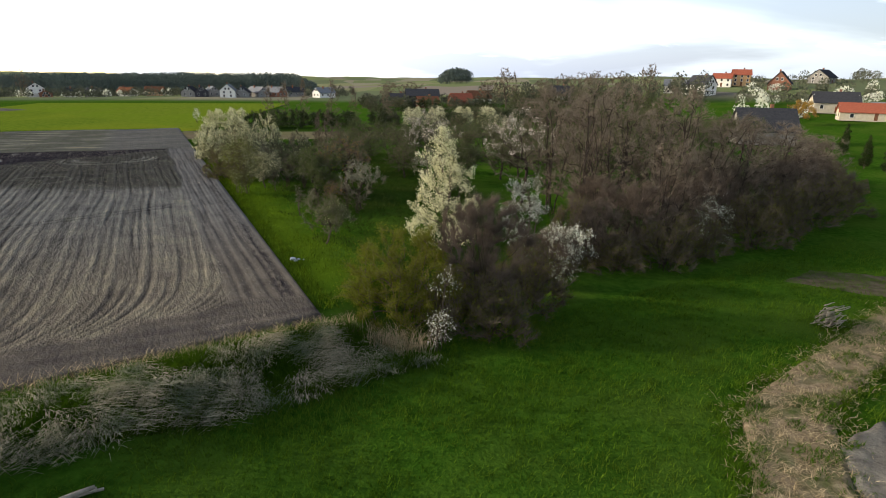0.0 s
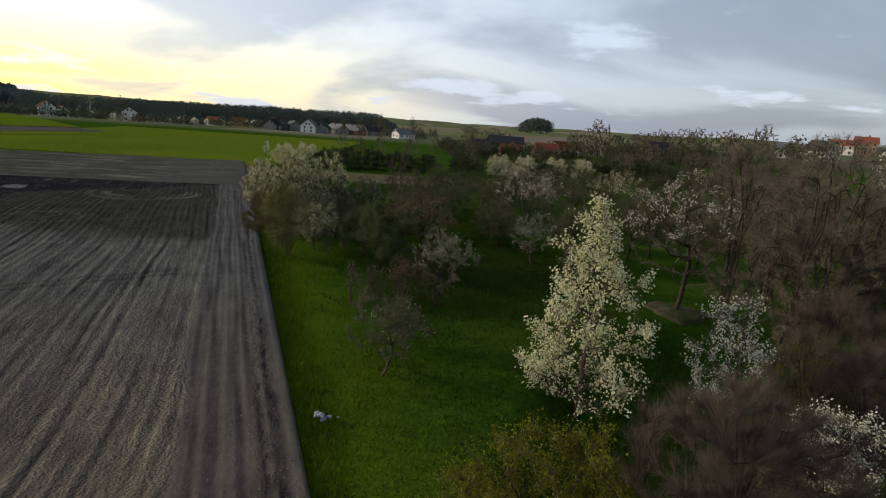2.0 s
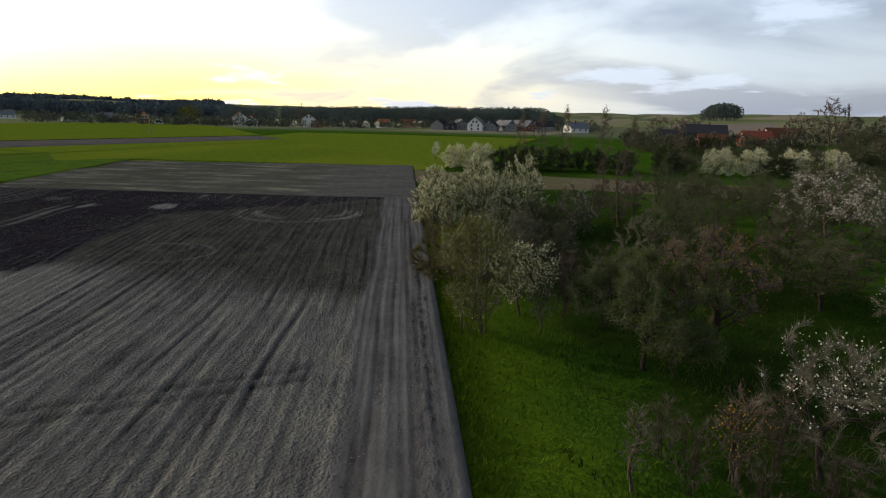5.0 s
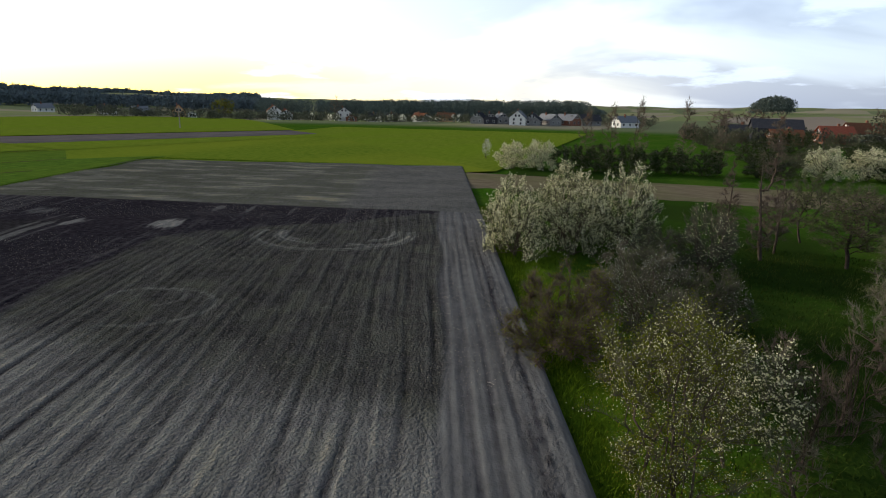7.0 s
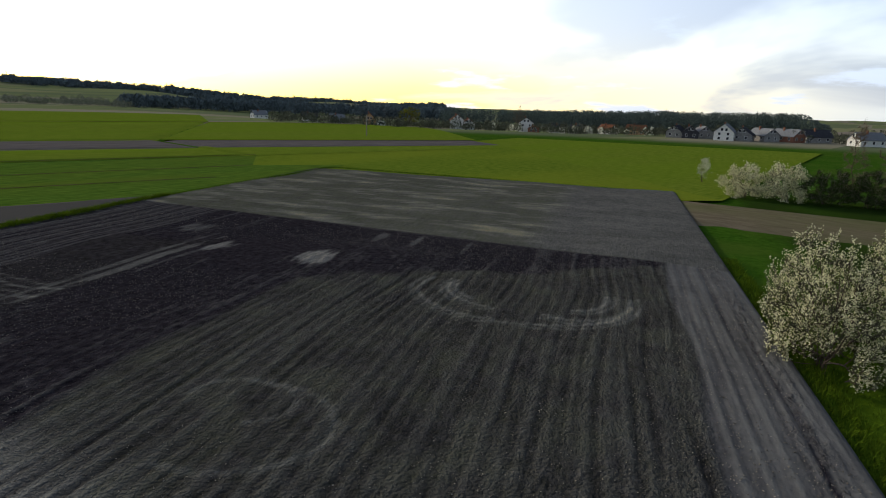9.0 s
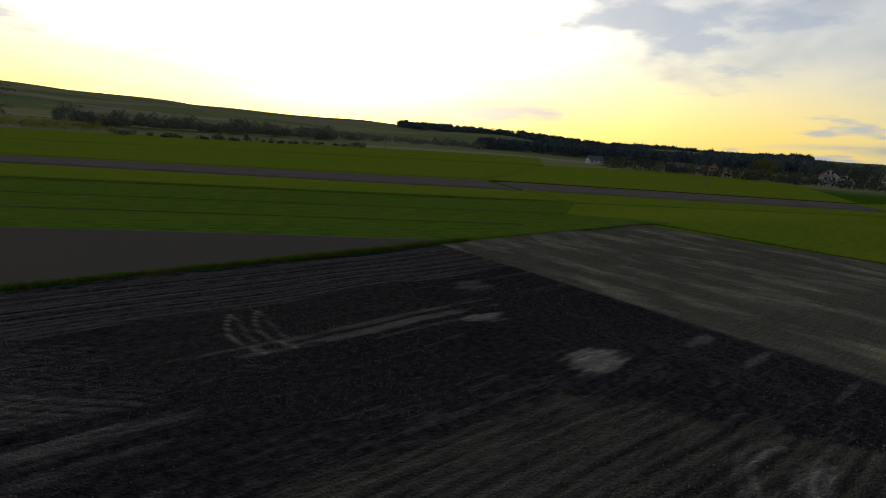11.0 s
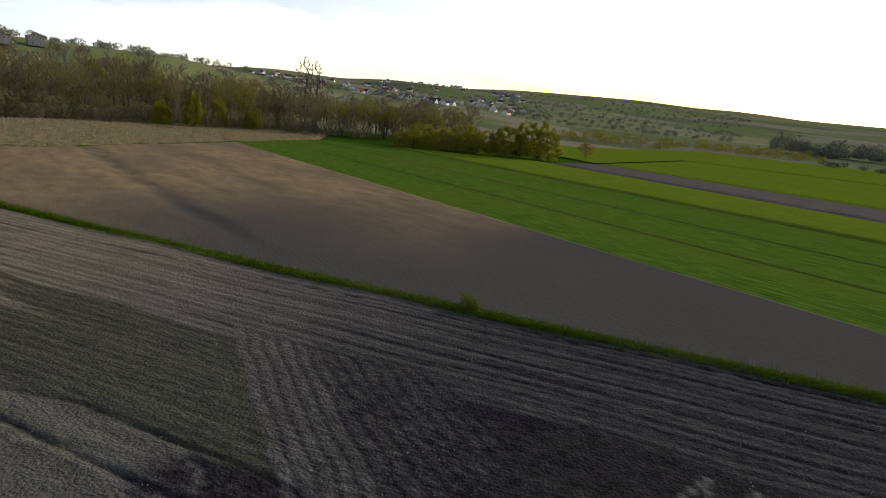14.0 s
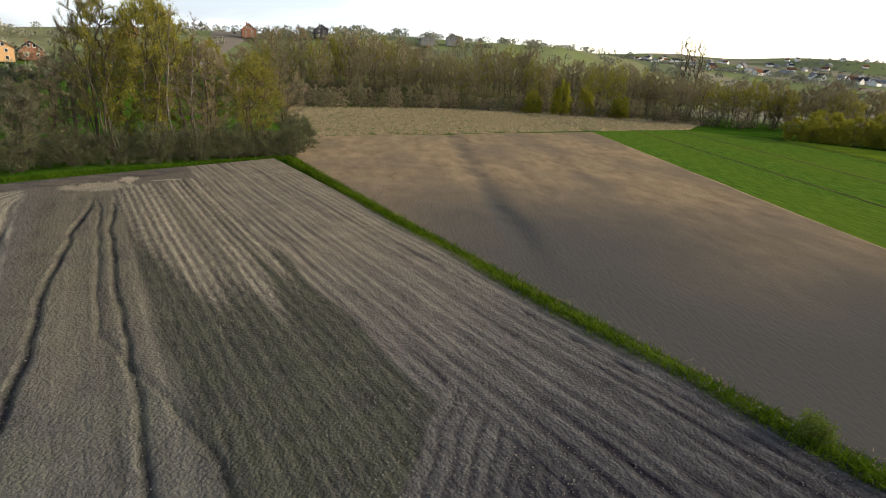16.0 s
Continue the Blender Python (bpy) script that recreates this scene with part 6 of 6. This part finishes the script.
tree("white_tree", (-72.4, 171), 498, 4.8, 2.4, "small lone tree in white blossom in the crop", shape="round", trunk=0.6, reach=60, bloom="bloom_white", blooms=450, bloom_size=0.08, twigs=600, twig_len=0.4)
# old trees and scrub on the slope behind the orchard
for i in range(120):
    r = np.random.default_rng(3000 + i)
    az, d = -25 + 33 * (i * 0.618 % 1.0), 172 + 125 * ((i * 0.414 + 0.2) % 1.0)
    x, y = at_bearing(az, d, (0, 0))
    k = i % 4
    if y > 0.42 * x + 176 and az > -19.5 and (k > 1 or az < -5):
        tree("bare_tree" if k < 2 else "scrub_bush", (x, y), 3000 + i, r.uniform(6, 11) if k < 2 else r.uniform(3.5, 6), r.uniform(6, 9), ("old grey tree on the slope behind the orchard", "bare brown tree on the slope behind the orchard", "grey scrub on the slope behind the orchard", "dark green bush on the slope behind the orchard")[k],
             "tree" if k < 2 else "bush", group="trees on the slope", key=("orch_a", "alder_c", "haze_a", "hedge_1")[k])
tree("bare_tree", at_bearing(141.8, 248, E16), 499, 19, 17, "broad bare tree rising over the wood", shape="round", stems=3, reach=160, trunk=0.4, twigs=9000, twig_len=1.3, twig_w=0.035, twig="twig_brown")
# big bare trees on the ridge
for i, (az, d, h, w) in enumerate([(-5.6, 285, 19, 13), (-3.9, 300, 14, 8), (-9, 290, 14, 12), (-12.5, 300, 15, 14), (-10.8, 305, 15, 12), (-14, 310, 15, 12), (-16, 300, 15, 13), (-18.5, 295, 18, 10), (3.5, 320, 12, 14), (5.5, 320, 12, 14)]):
    tree("bare_tree", at_bearing(az, d, (0, 0)), 500 + i, h, w, "big bare tree on the ridge", group="bare trees on the ridge", key="ridge_a", shape="round", reach=130, trunk=0.4, twigs=7000, twig_len=1.2, twig_w=0.05, twig="twig_brown")
tree("village_tree", at_bearing(47.0, 395), 510, 13, 16, "broad tree in olive young leaf by the village", shape="round", reach=130, trunk=0.35, twigs=7000, twig_len=1.2, twig_w=0.06, twig="twig_olive", leaf="leaf_olive", leaves=6000, leaf_size=0.14)
tree("village_tree", at_bearing(36.8, 430), 511, 17, 9, "tall bare tree behind a white house", shape="round", reach=90, trunk=0.6, twigs=3500, twig_len=1.0, twig_w=0.06, twig="twig_brown")
tree("yellow_tree", at_bearing(-30.8, 215, (0, 0)), 512, 8, 8, "round forsythia-yellow tree by the farm", shape="round", reach=90, twigs=3000, twig_len=0.8, twig_w=0.04, leaf="leaf_orange", leaves=6000, leaf_size=0.12)
for i, (az, d) in enumerate([(-34.2, 150), (-35.8, 140), (-37.3, 135)]):
    tree("cypress", at_bearing(az, d, (0, 0)), 513 + i, 6.0, 2.2, "dark slender cypress by the farm", group="cypresses by the farm", key="cypress", shape="cone", trunk=0.9, reach=120, twigs=2500, twig_len=0.3, leaf="leaf_dark", leaves=6000, leaf_size=0.08)
for az, d, h in ((153.7, 265, 30), (152.6, 268, 29)):
    tree("poplar_tree", at_bearing(az, d, E16), 520, h, 9, "tall bare poplar rising over the wood", group="tall poplars", key="poplar", shape="fan", stems=3, reach=110, twigs=5000, twig_len=1.2, twig_w=0.05, twig="twig_grey")
for az, d, h in ((-160.6, 88, 19), (-158.8, 92, 18), (-162.5, 90, 18.5), (-156, 95, 17)):
    tree("birch_tree", at_bearing(az, d, E16), 530, h, 4.5, "tall thin birch with pale stem by the ditch", group="birches by the ditch", key="birch", thick=0.3, bark="birch", shape="cone", trunk=0.92, reach=110, twigs=4000, twig_len=0.7, twig_w=0.02, twig="twig_brown")

# ---- grass, reeds and small things ----
M["straw"] = mat("straw", (0.30, 0.23, 0.13), (0.50, 0.41, 0.27), 1.2, 0.85, vary=0.35, trans=0.2)
M["mud"] = mat("grey_mud", (0.10, 0.094, 0.085), (0.19, 0.178, 0.158), 1.4, 0.95, 0.8, 6.0)
M["bare"] = mat("bare_earth", (0.055, 0.05, 0.035), (0.11, 0.095, 0.07), 1.2, 0.95, 0.6, 5.0, (0.04, 0.07, 0.012), 0.5, 0.8)
M["stone"] = mat("pale_stone", (0.24, 0.27, 0.34), (0.44, 0.48, 0.56), 3, 0.85, 0.5, 12)
M["clod"] = mat("soil_clod", (0.09, 0.084, 0.080), (0.24, 0.22, 0.19), 0.6, 0.95, vary=0.5)


def in_quad(corners, n, r):
    c = np.array(corners, float)
    u, v = r.uniform(0, 1, n)[:, None], r.uniform(0, 1, n)[:, None]
    return c[0] * (1 - u) * (1 - v) + c[1] * u * (1 - v) + c[2] * u * v + c[3] * (1 - u) * v


def blades(name, XY, length, width, lean, droop, material, seed, label, category="grass", way=None, sink=0.30, wander=0.5):
    """Bent blades of grass or reed: stiff lower half, drooping tip."""
    r = np.random.default_rng(seed)
    n = len(XY)
    z = land_z(XY[:, 0], XY[:, 1]) - sink
    P = np.column_stack([XY, z])
    L = r.uniform(0.55, 1.25, n) * length
    a = r.uniform(0, 6.283, n) if way is None else way + r.normal(size=n) * wander
    out = np.column_stack([np.cos(a), np.sin(a), np.zeros(n)])
    side = np.column_stack([-np.sin(a), np.cos(a), np.zeros(n)])
    w = (width * r.uniform(0.6, 1.4, n))[:, None]
    ln = (lean * r.uniform(0.4, 1.5, n))[:, None]
    up = np.array((0, 0, 1.0))
    d1 = up + out * ln
    d1 /= np.linalg.norm(d1, axis=1)[:, None]
    d2 = up * (1 - droop) + out * (ln + droop)
    d2 /= np.linalg.norm(d2, axis=1)[:, None]
    m = P + d1 * (L * 0.5)[:, None]
    t = m + d2 * (L * 0.55)[:, None]
    V = np.stack([P - side * w, P + side * w, m + side * w * 0.8, m - side * w * 0.8, t], 1).reshape(-1, 3)
    b = np.arange(n)[:, None] * 5
    F = np.concatenate([b + (0, 1, 2), b + (0, 2, 3), b + (3, 2, 4)])
    me = tri_mesh(name, V, F, M[material])
    return tagged(new(name, me), label, category, kind="stuff")


g = np.random.default_rng(77)
# reeds lodged along the ditch at the foot of the ploughed field
RQ = [(-23.5, 19.8), (-5.6, 32.6), (-0.4, 31.2), (-19.8, 16.4)]
# each tussock falls its own way, much the same as its neighbours
tus = in_quad(RQ, 640, g)
tus = tus[lumps(tus[:, 0], tus[:, 1], 4.0, 61) > -0.3]
tus = tus[(tus[:, 0] < -5.5) | (g.uniform(0, 1, len(tus)) < 0.45)]
tway = -0.7 + 1.0 * lumps(tus[:, 0], tus[:, 1], 6, 62) + g.normal(size=len(tus)) * 0.25
k_ = np.repeat(np.arange(len(tus)), 34)
reed_xy = tus[k_] + g.normal(size=(len(k_), 2)) * 0.30
blades("reed_bed", reed_xy, 1.2, 0.014, 1.0, 0.85, "reed", 5, "lodged dry reeds and sedge along the ditch", "reeds", way=tway[k_], wander=0.22)
blades("reed_grass", in_quad(RQ, 26000, g), 0.75, 0.02, 0.5, 0.4, "blade", 6, "green sedge growing through the reeds")
rim_xy = in_quad([(-24, 21), (-5.5, 32.9), (-5.0, 32.2), (-23.5, 20)], 2600, g)
blades("straw_edge", rim_xy, 0.8, 0.014, 0.7, 0.5, "straw", 7, "yellow straw at the field's foot", "reeds")
blades("tall_reed", in_quad([(-5, 32.2), (-3, 33.5), (-0.3, 32.4), (-2.4, 31.0)], 380, g), 1.9, 0.016, 0.45, 0.6, "straw", 8, "tall straw-coloured reeds beside the bush", "reeds")
# meadow and orchard grass
mead = in_quad([(-21.7, 12.6), (-2.3, 32.0), (45.7, 62.9), (34.3, 9.1)], 52000, g)
blades("meadow_tuft", mead, 0.32, 0.020, 0.5, 0.4, "blade", 9, "rough green meadow grass", sink=0.34)
clump = in_quad([(-20.6, 14.9), (-2.3, 30.9), (38.9, 57.1), (27.4, 16.0)], 900, g)
clump = np.repeat(clump, 12, 0) + g.normal(size=(10800, 2)) * 0.22
blades("grass_clump", clump, 0.36, 0.018, 0.6, 0.5, "blade", 10, "taller clumps of meadow grass", sink=0.30)
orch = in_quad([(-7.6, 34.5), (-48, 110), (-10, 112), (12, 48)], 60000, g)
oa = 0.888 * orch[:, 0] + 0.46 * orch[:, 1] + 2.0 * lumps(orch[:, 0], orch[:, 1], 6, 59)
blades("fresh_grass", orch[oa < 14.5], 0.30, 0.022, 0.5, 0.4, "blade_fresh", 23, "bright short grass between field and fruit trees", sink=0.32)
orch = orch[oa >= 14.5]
blades("orchard_grass", orch, 0.32, 0.022, 0.6, 0.4, "blade_shaded", 11, "green grass under the fruit trees", sink=0.32)
edge = in_quad([(-8.1, 33.4), (-50.8, 116), (-49.4, 116.5), (-6.6, 34.1)], 9000, g)
blades("edge_grass", edge, 0.42, 0.02, 0.5, 0.4, "blade_fresh", 12, "grass along the edge of the ploughed field", sink=0.25)
# the grassy bank between ploughed and brown field
t_ = g.uniform(0, 1, 42000)
bank = np.column_stack([-54.3 - 52.3 * t_, -12.6 + 105.4 * t_]) + g.normal(size=(42000, 2)) * (0.40, 0.24) + np.sin(3.14 * t_)[:, None] * 1.75 * N_
blades("bank_grass", bank, 0.7, 0.026, 0.5, 0.45, "blade_fresh", 13, "grassy bank between two fields", sink=0.2)
strawb = bank[g.integers(0, len(bank), 8000)] + (-0.7, 0)
blades("bank_straw", strawb, 0.5, 0.015, 0.6, 0.5, "straw", 14, "dry grass on the bank's side", sink=0.2)
# far edges of the pale strip
for q0, q1, sd in (((-106.5, 93), (-123.5, 128.5), 15), ((-123.5, 128.5), (-69, 151), 16)):
    t_ = g.uniform(0, 1, 4000)[:, None]
    blades("edge_grass", np.array(q0) * (1 - t_) + np.array(q1) * t_ + g.normal(size=(4000, 2)) * 0.4, 0.5, 0.03, 0.5, 0.4, "blade", sd, "grass at the end of the field", sink=0.2)
# dry rough grass in front of the wood
dry = np.concatenate([in_quad([(-50, -40), (-36, -114), (-112, -158), (-121, -82)], 20000, g), in_quad([(-121, -82), (-112, -158), (-182, -135), (-160, -105)], 9000, g)])
blades("dry_reed", dry, 1.0, 0.035, 0.5, 0.5, "straw", 17, "pale dry grass before the wood", "reeds", sink=0.2)
# foot of the ploughed field by the thicket
t_ = g.uniform(0, 1, 9000)[:, None]
blades("foot_grass", np.array((-54, -14)) * (1 - t_) + np.array((-20, 17)) * t_ + g.normal(size=(9000, 2)) * 0.8 + (0.6, -0.8), 0.5, 0.025, 0.5, 0.4, "blade", 18, "grass at the foot of the ploughed field", sink=0.25)
sx = in_quad([(11.0, 17.1), (14.4, 27.4), (34.7, 42.3), (25.1, 26.9)], 9000, g)
sx = sx[lumps(sx[:, 0], sx[:, 1], 2.6, 81) > 0.25]
blades("grass_clump", sx, 0.4, 0.022, 0.5, 0.4, "blade", 21, "green grass growing through the straw", sink=0.1)
# raked straw and bare earth beside the meadow
STRAW = ([(11.2, 16.0), (15.1, 26.5), (20.6, 26.7), (15.5, 16.0)], [(15.1, 26.5), (33.7, 41.4), (35.4, 38.4), (20.6, 26.5)])
for sq in STRAW:
    sheet("straw_patch", sq, M["dry_grass"], -0.02, "trampled pale straw beside the meadow", "ground", 0.4, lambda x, y, u, v: 0.05 * lumps(x, y, 1.6, 71))
    sx = in_quad(sq, 4200, g) + g.normal(size=(4200, 2)) * 0.5
    sx = sx[lumps(sx[:, 0], sx[:, 1], 2.2, 83) > -0.5]
    blades("straw_litter", sx, 0.45, 0.012, 2.2, 0.9, "straw", 19, "loose straw and cut stalks", "straw", sink=0.03)
for sq in STRAW:                                   # grass creeping in over the straw's edges
    for p, q in ((0, 1), (2, 3)):
        t_ = g.uniform(0, 1, 1800)[:, None]
        rim = np.array(sq[p]) * (1 - t_) + np.array(sq[q]) * t_ + g.normal(size=(1800, 2)) * 0.55
        rim = rim[lumps(rim[:, 0], rim[:, 1], 3.0, 84) > -0.35]
        blades("grass_clump", rim, 0.42, 0.02, 0.6, 0.5, "blade", 22, "grass creeping over the edge of the straw", sink=0.2)
sheet("mud_patch", [(16.5, 18.3), (18.2, 23.2), (22.4, 25.8), (20.6, 18.5)], M["mud"], 0.0, "bare grey earth at the straw's edge", "ground", 0.4, lambda x, y, u, v: 0.10 * lumps(x, y, 2.0, 72) + 0.12 * np.sin(3.14 * u) * np.sin(3.14 * v))
sheet("bare_patch", [(28.6, 46.9), (33.1, 50.3), (43.4, 48.0), (37.7, 42.3)], M["bare"], -0.20, "bare earth patch in the meadow", "ground", 0.6, lambda x, y, u, v: 0.06 * lumps(x, y, 2.0, 73))
sx = in_quad([(21.1, 14.9), (22.9, 25.7), (34.3, 35.4), (34.3, 20.6)], 9000, g)
blades("yellow_grass", sx, 0.5, 0.02, 0.5, 0.4, "blade_yellow", 20, "tall yellowish grass beside the straw", sink=0.25)


def poles(name, at, yaw, count, length, radius, spread, height, seed, label, category):
    """A heap of sticks or poles, each its own part."""
    r = np.random.default_rng(seed)
    root = new(name)
    z = float(land_z(*at)) - 0.25
    for i in range(count):
        ln, rr = length * r.uniform(0.7, 1.1), radius * r.uniform(0.6, 1.3)
        c = np.array((r.normal() * spread * 0.3, r.normal() * spread, rr + height * (i / max(1, count - 1)) * r.uniform(0.5, 1)))
        d = np.array((1, r.normal() * 0.16, r.normal() * 0.05))
        pts = [c + d * ln * (k - 0.5) + r.normal(size=3) * 0.02 for k in (0, 0.35, 0.7, 1.0)]
        V, F = tubes([(pts, [rr, rr * 0.95, rr * 0.85, rr * 0.7])], 7)
        k = 7
        nv = len(V)
        F = list(F)
        me = mesh_of("pole", V, F + ([tuple(range(k - 1, -1, -1)), tuple(range(nv - k, nv))] if rr > 0.03 else [(2, 1, 0), (nv - 3, nv - 2, nv - 1)]), M["wood"], True)
        under("pole", me, root)
    root.matrix_basis = pose(at[0], at[1], z, 0, 0, yaw)
    return tagged(root, label, category)


poles("brushwood_pile", (27.0, 37.4), 35, 70, 1.7, 0.035, 0.42, 1.7, 3, "heap of grey cut branches on the straw", "brushwood")
poles("pole_stack", (-13.9, 17.6), 30, 4, 2.4, 0.09, 0.22, 0.2, 4, "few grey wooden poles lying in the grass", "poles")
tree("green_bush", (-21.5, 17.0), 601, 2.2, 3.0, "small green bush at the end of the reeds", "bush", shape="dome", stems=8, reach=80, twig="twig_olive", twigs=2500, twig_len=0.4, leaf="leaf_olive", leaves=6000, leaf_size=0.045)
tree("bank_shrub", (-84.9, 51.9), 602, 1.5, 1.4, "small green shrub on the grassy bank", "bush", shape="dome", stems=7, reach=60, twig="twig_olive", twigs=900, twig_len=0.25, leaf="leaf_young", leaves=3500, leaf_size=0.04)


def earth_disc(at, radius):
    """A low round of bare earth hoed round a tree."""
    r = np.random.default_rng(15)
    k, rings = 40, 8
    a = np.arange(k) * 2 * np.pi / k
    rad = radius * (1 + 0.10 * np.sin(3 * a + 1) + 0.06 * np.sin(7 * a))
    z0 = float(land_z(*at))
    V, F = [(at[0], at[1], z0 - 0.10)], []
    for j in range(1, rings + 1):
        t = j / rings
        for i in range(k):
            px, py = at[0] + rad[i] * t * math.cos(a[i]), at[1] + rad[i] * t * math.sin(a[i])
            V.append((px, py, float(land_z(px, py)) - 0.10 - 0.12 * t * t + r.normal() * 0.012 - (0.15 if j == rings else 0)))
    F += [(0, 1 + i, 1 + (i + 1) % k) for i in range(k)]
    for j in range(rings - 1):
        F += [(1 + j * k + i, 1 + (j + 1) * k + i, 1 + (j + 1) * k + (i + 1) % k, 1 + j * k + (i + 1) % k) for i in range(k)]
    tagged(new("earth_disc", mesh_of("earth_disc", V, F, M["bare"], True)), "round of bare grey earth hoed round a cherry tree", "ground", kind="structure")


earth_disc((8.9, 66.9), 2.3)


def rocks():
    r = np.random.default_rng(9)
    root = new("stone_heap")
    for i in range(16):
        bm = bmesh.new()
        bmesh.ops.create_icosphere(bm, subdivisions=2, radius=r.uniform(0.06, 0.13))
        for v in bm.verts:
            v.co = Vector((v.co.x * 1.2, v.co.y, v.co.z * 0.7)) * (1 + 0.22 * noise.noise(v.co * 5 + Vector((i, 0, 0))))
        ob = part("stone", bm, M["stone"], root)
        ob.matrix_basis = pose(r.normal() * 0.26, r.normal() * 0.16, 0.08 + 0.07 * (i % 3), 0, 0, r.uniform(0, 360))
    root.matrix_basis = pose(-11.8, 43.6, -0.2)
    tagged(root, "small heap of pale field stones in the grass", "stones")


rocks()


def clods():
    r = np.random.default_rng(31)
    n = 80000
    nn, ss = r.uniform(-51.5, 8, n), r.uniform(34, 125, n)
    ss[:34000] = r.uniform(56, 122, 34000)
    keepc = ss > foot(nn) + 1
    P2 = plan(nn[keepc], ss[keepc])
    n = len(P2)
    P = np.column_stack([P2, np.full(n, 0.07)])
    s = np.minimum(r.gamma(2.0, 0.008, n) + 0.010, 0.032)[:, None, None]
    base = np.array([(1, 0, 0), (-1, 0, 0), (0, 1, 0), (0, -1, 0), (0, 0, 0.8), (0, 0, -0.8)])
    V = P[:, None, :] + base[None] * s * r.uniform(0.6, 1.4, (n, 6, 1)) + r.normal(size=(n, 6, 3)) * 0.2 * s
    f = np.array([(0, 2, 4), (2, 1, 4), (1, 3, 4), (3, 0, 4), (2, 0, 5), (1, 2, 5), (3, 1, 5), (0, 3, 5)])
    F = (np.arange(n)[:, None, None] * 6 + f[None]).reshape(-1, 3)
    tagged(new("soil_clod", tri_mesh("soil_clod", V.reshape(-1, 3), F, M["clod"])), "crumbled clods of soil on the ploughed field", "soil", kind="stuff")


clods()


def utility_pole(at, h, label, arms=1, twin=False):
    root = new("utility_pole")
    z = float(land_z(*at)) - 0.4
    for k, dx in enumerate((-1.1, 1.1) if twin else (0.0,)):
        V, F = tubes([([np.array((dx, 0, 0)), np.array((dx, 0, h * 0.5)), np.array((dx, 0, h))], [0.20, 0.17, 0.13])], 8)
        under("pole", mesh_of("pole", V, F, M["wood"], True), root)
    for a in range(arms):
        V, F = box_data(-2.2 if twin else -0.9, 2.2 if twin else 0.9, -0.09, 0.09, h - 0.7 - 1.2 * a, h - 0.5 - 1.2 * a)
        under("crossarm", mesh_of("crossarm", V, F, M["wood"]), root)
    root.matrix_basis = pose(at[0], at[1], z, 0, 0, 30)
    return tagged(root, label, "pole", "utility poles")


utility_pole(at_bearing(51.1, 225), 8.0, "wooden power pole with a crossarm in the crop")
for az in (118.6, 120.4):
    utility_pole(at_bearing(az, 430, E13), 13.0, "twin wooden power pole far in the fields", 2, True)
for az, d in ((95, 420), (82, 430)):
    utility_pole(at_bearing(az, d, E13), 9.0, "thin wooden power pole far in the fields")
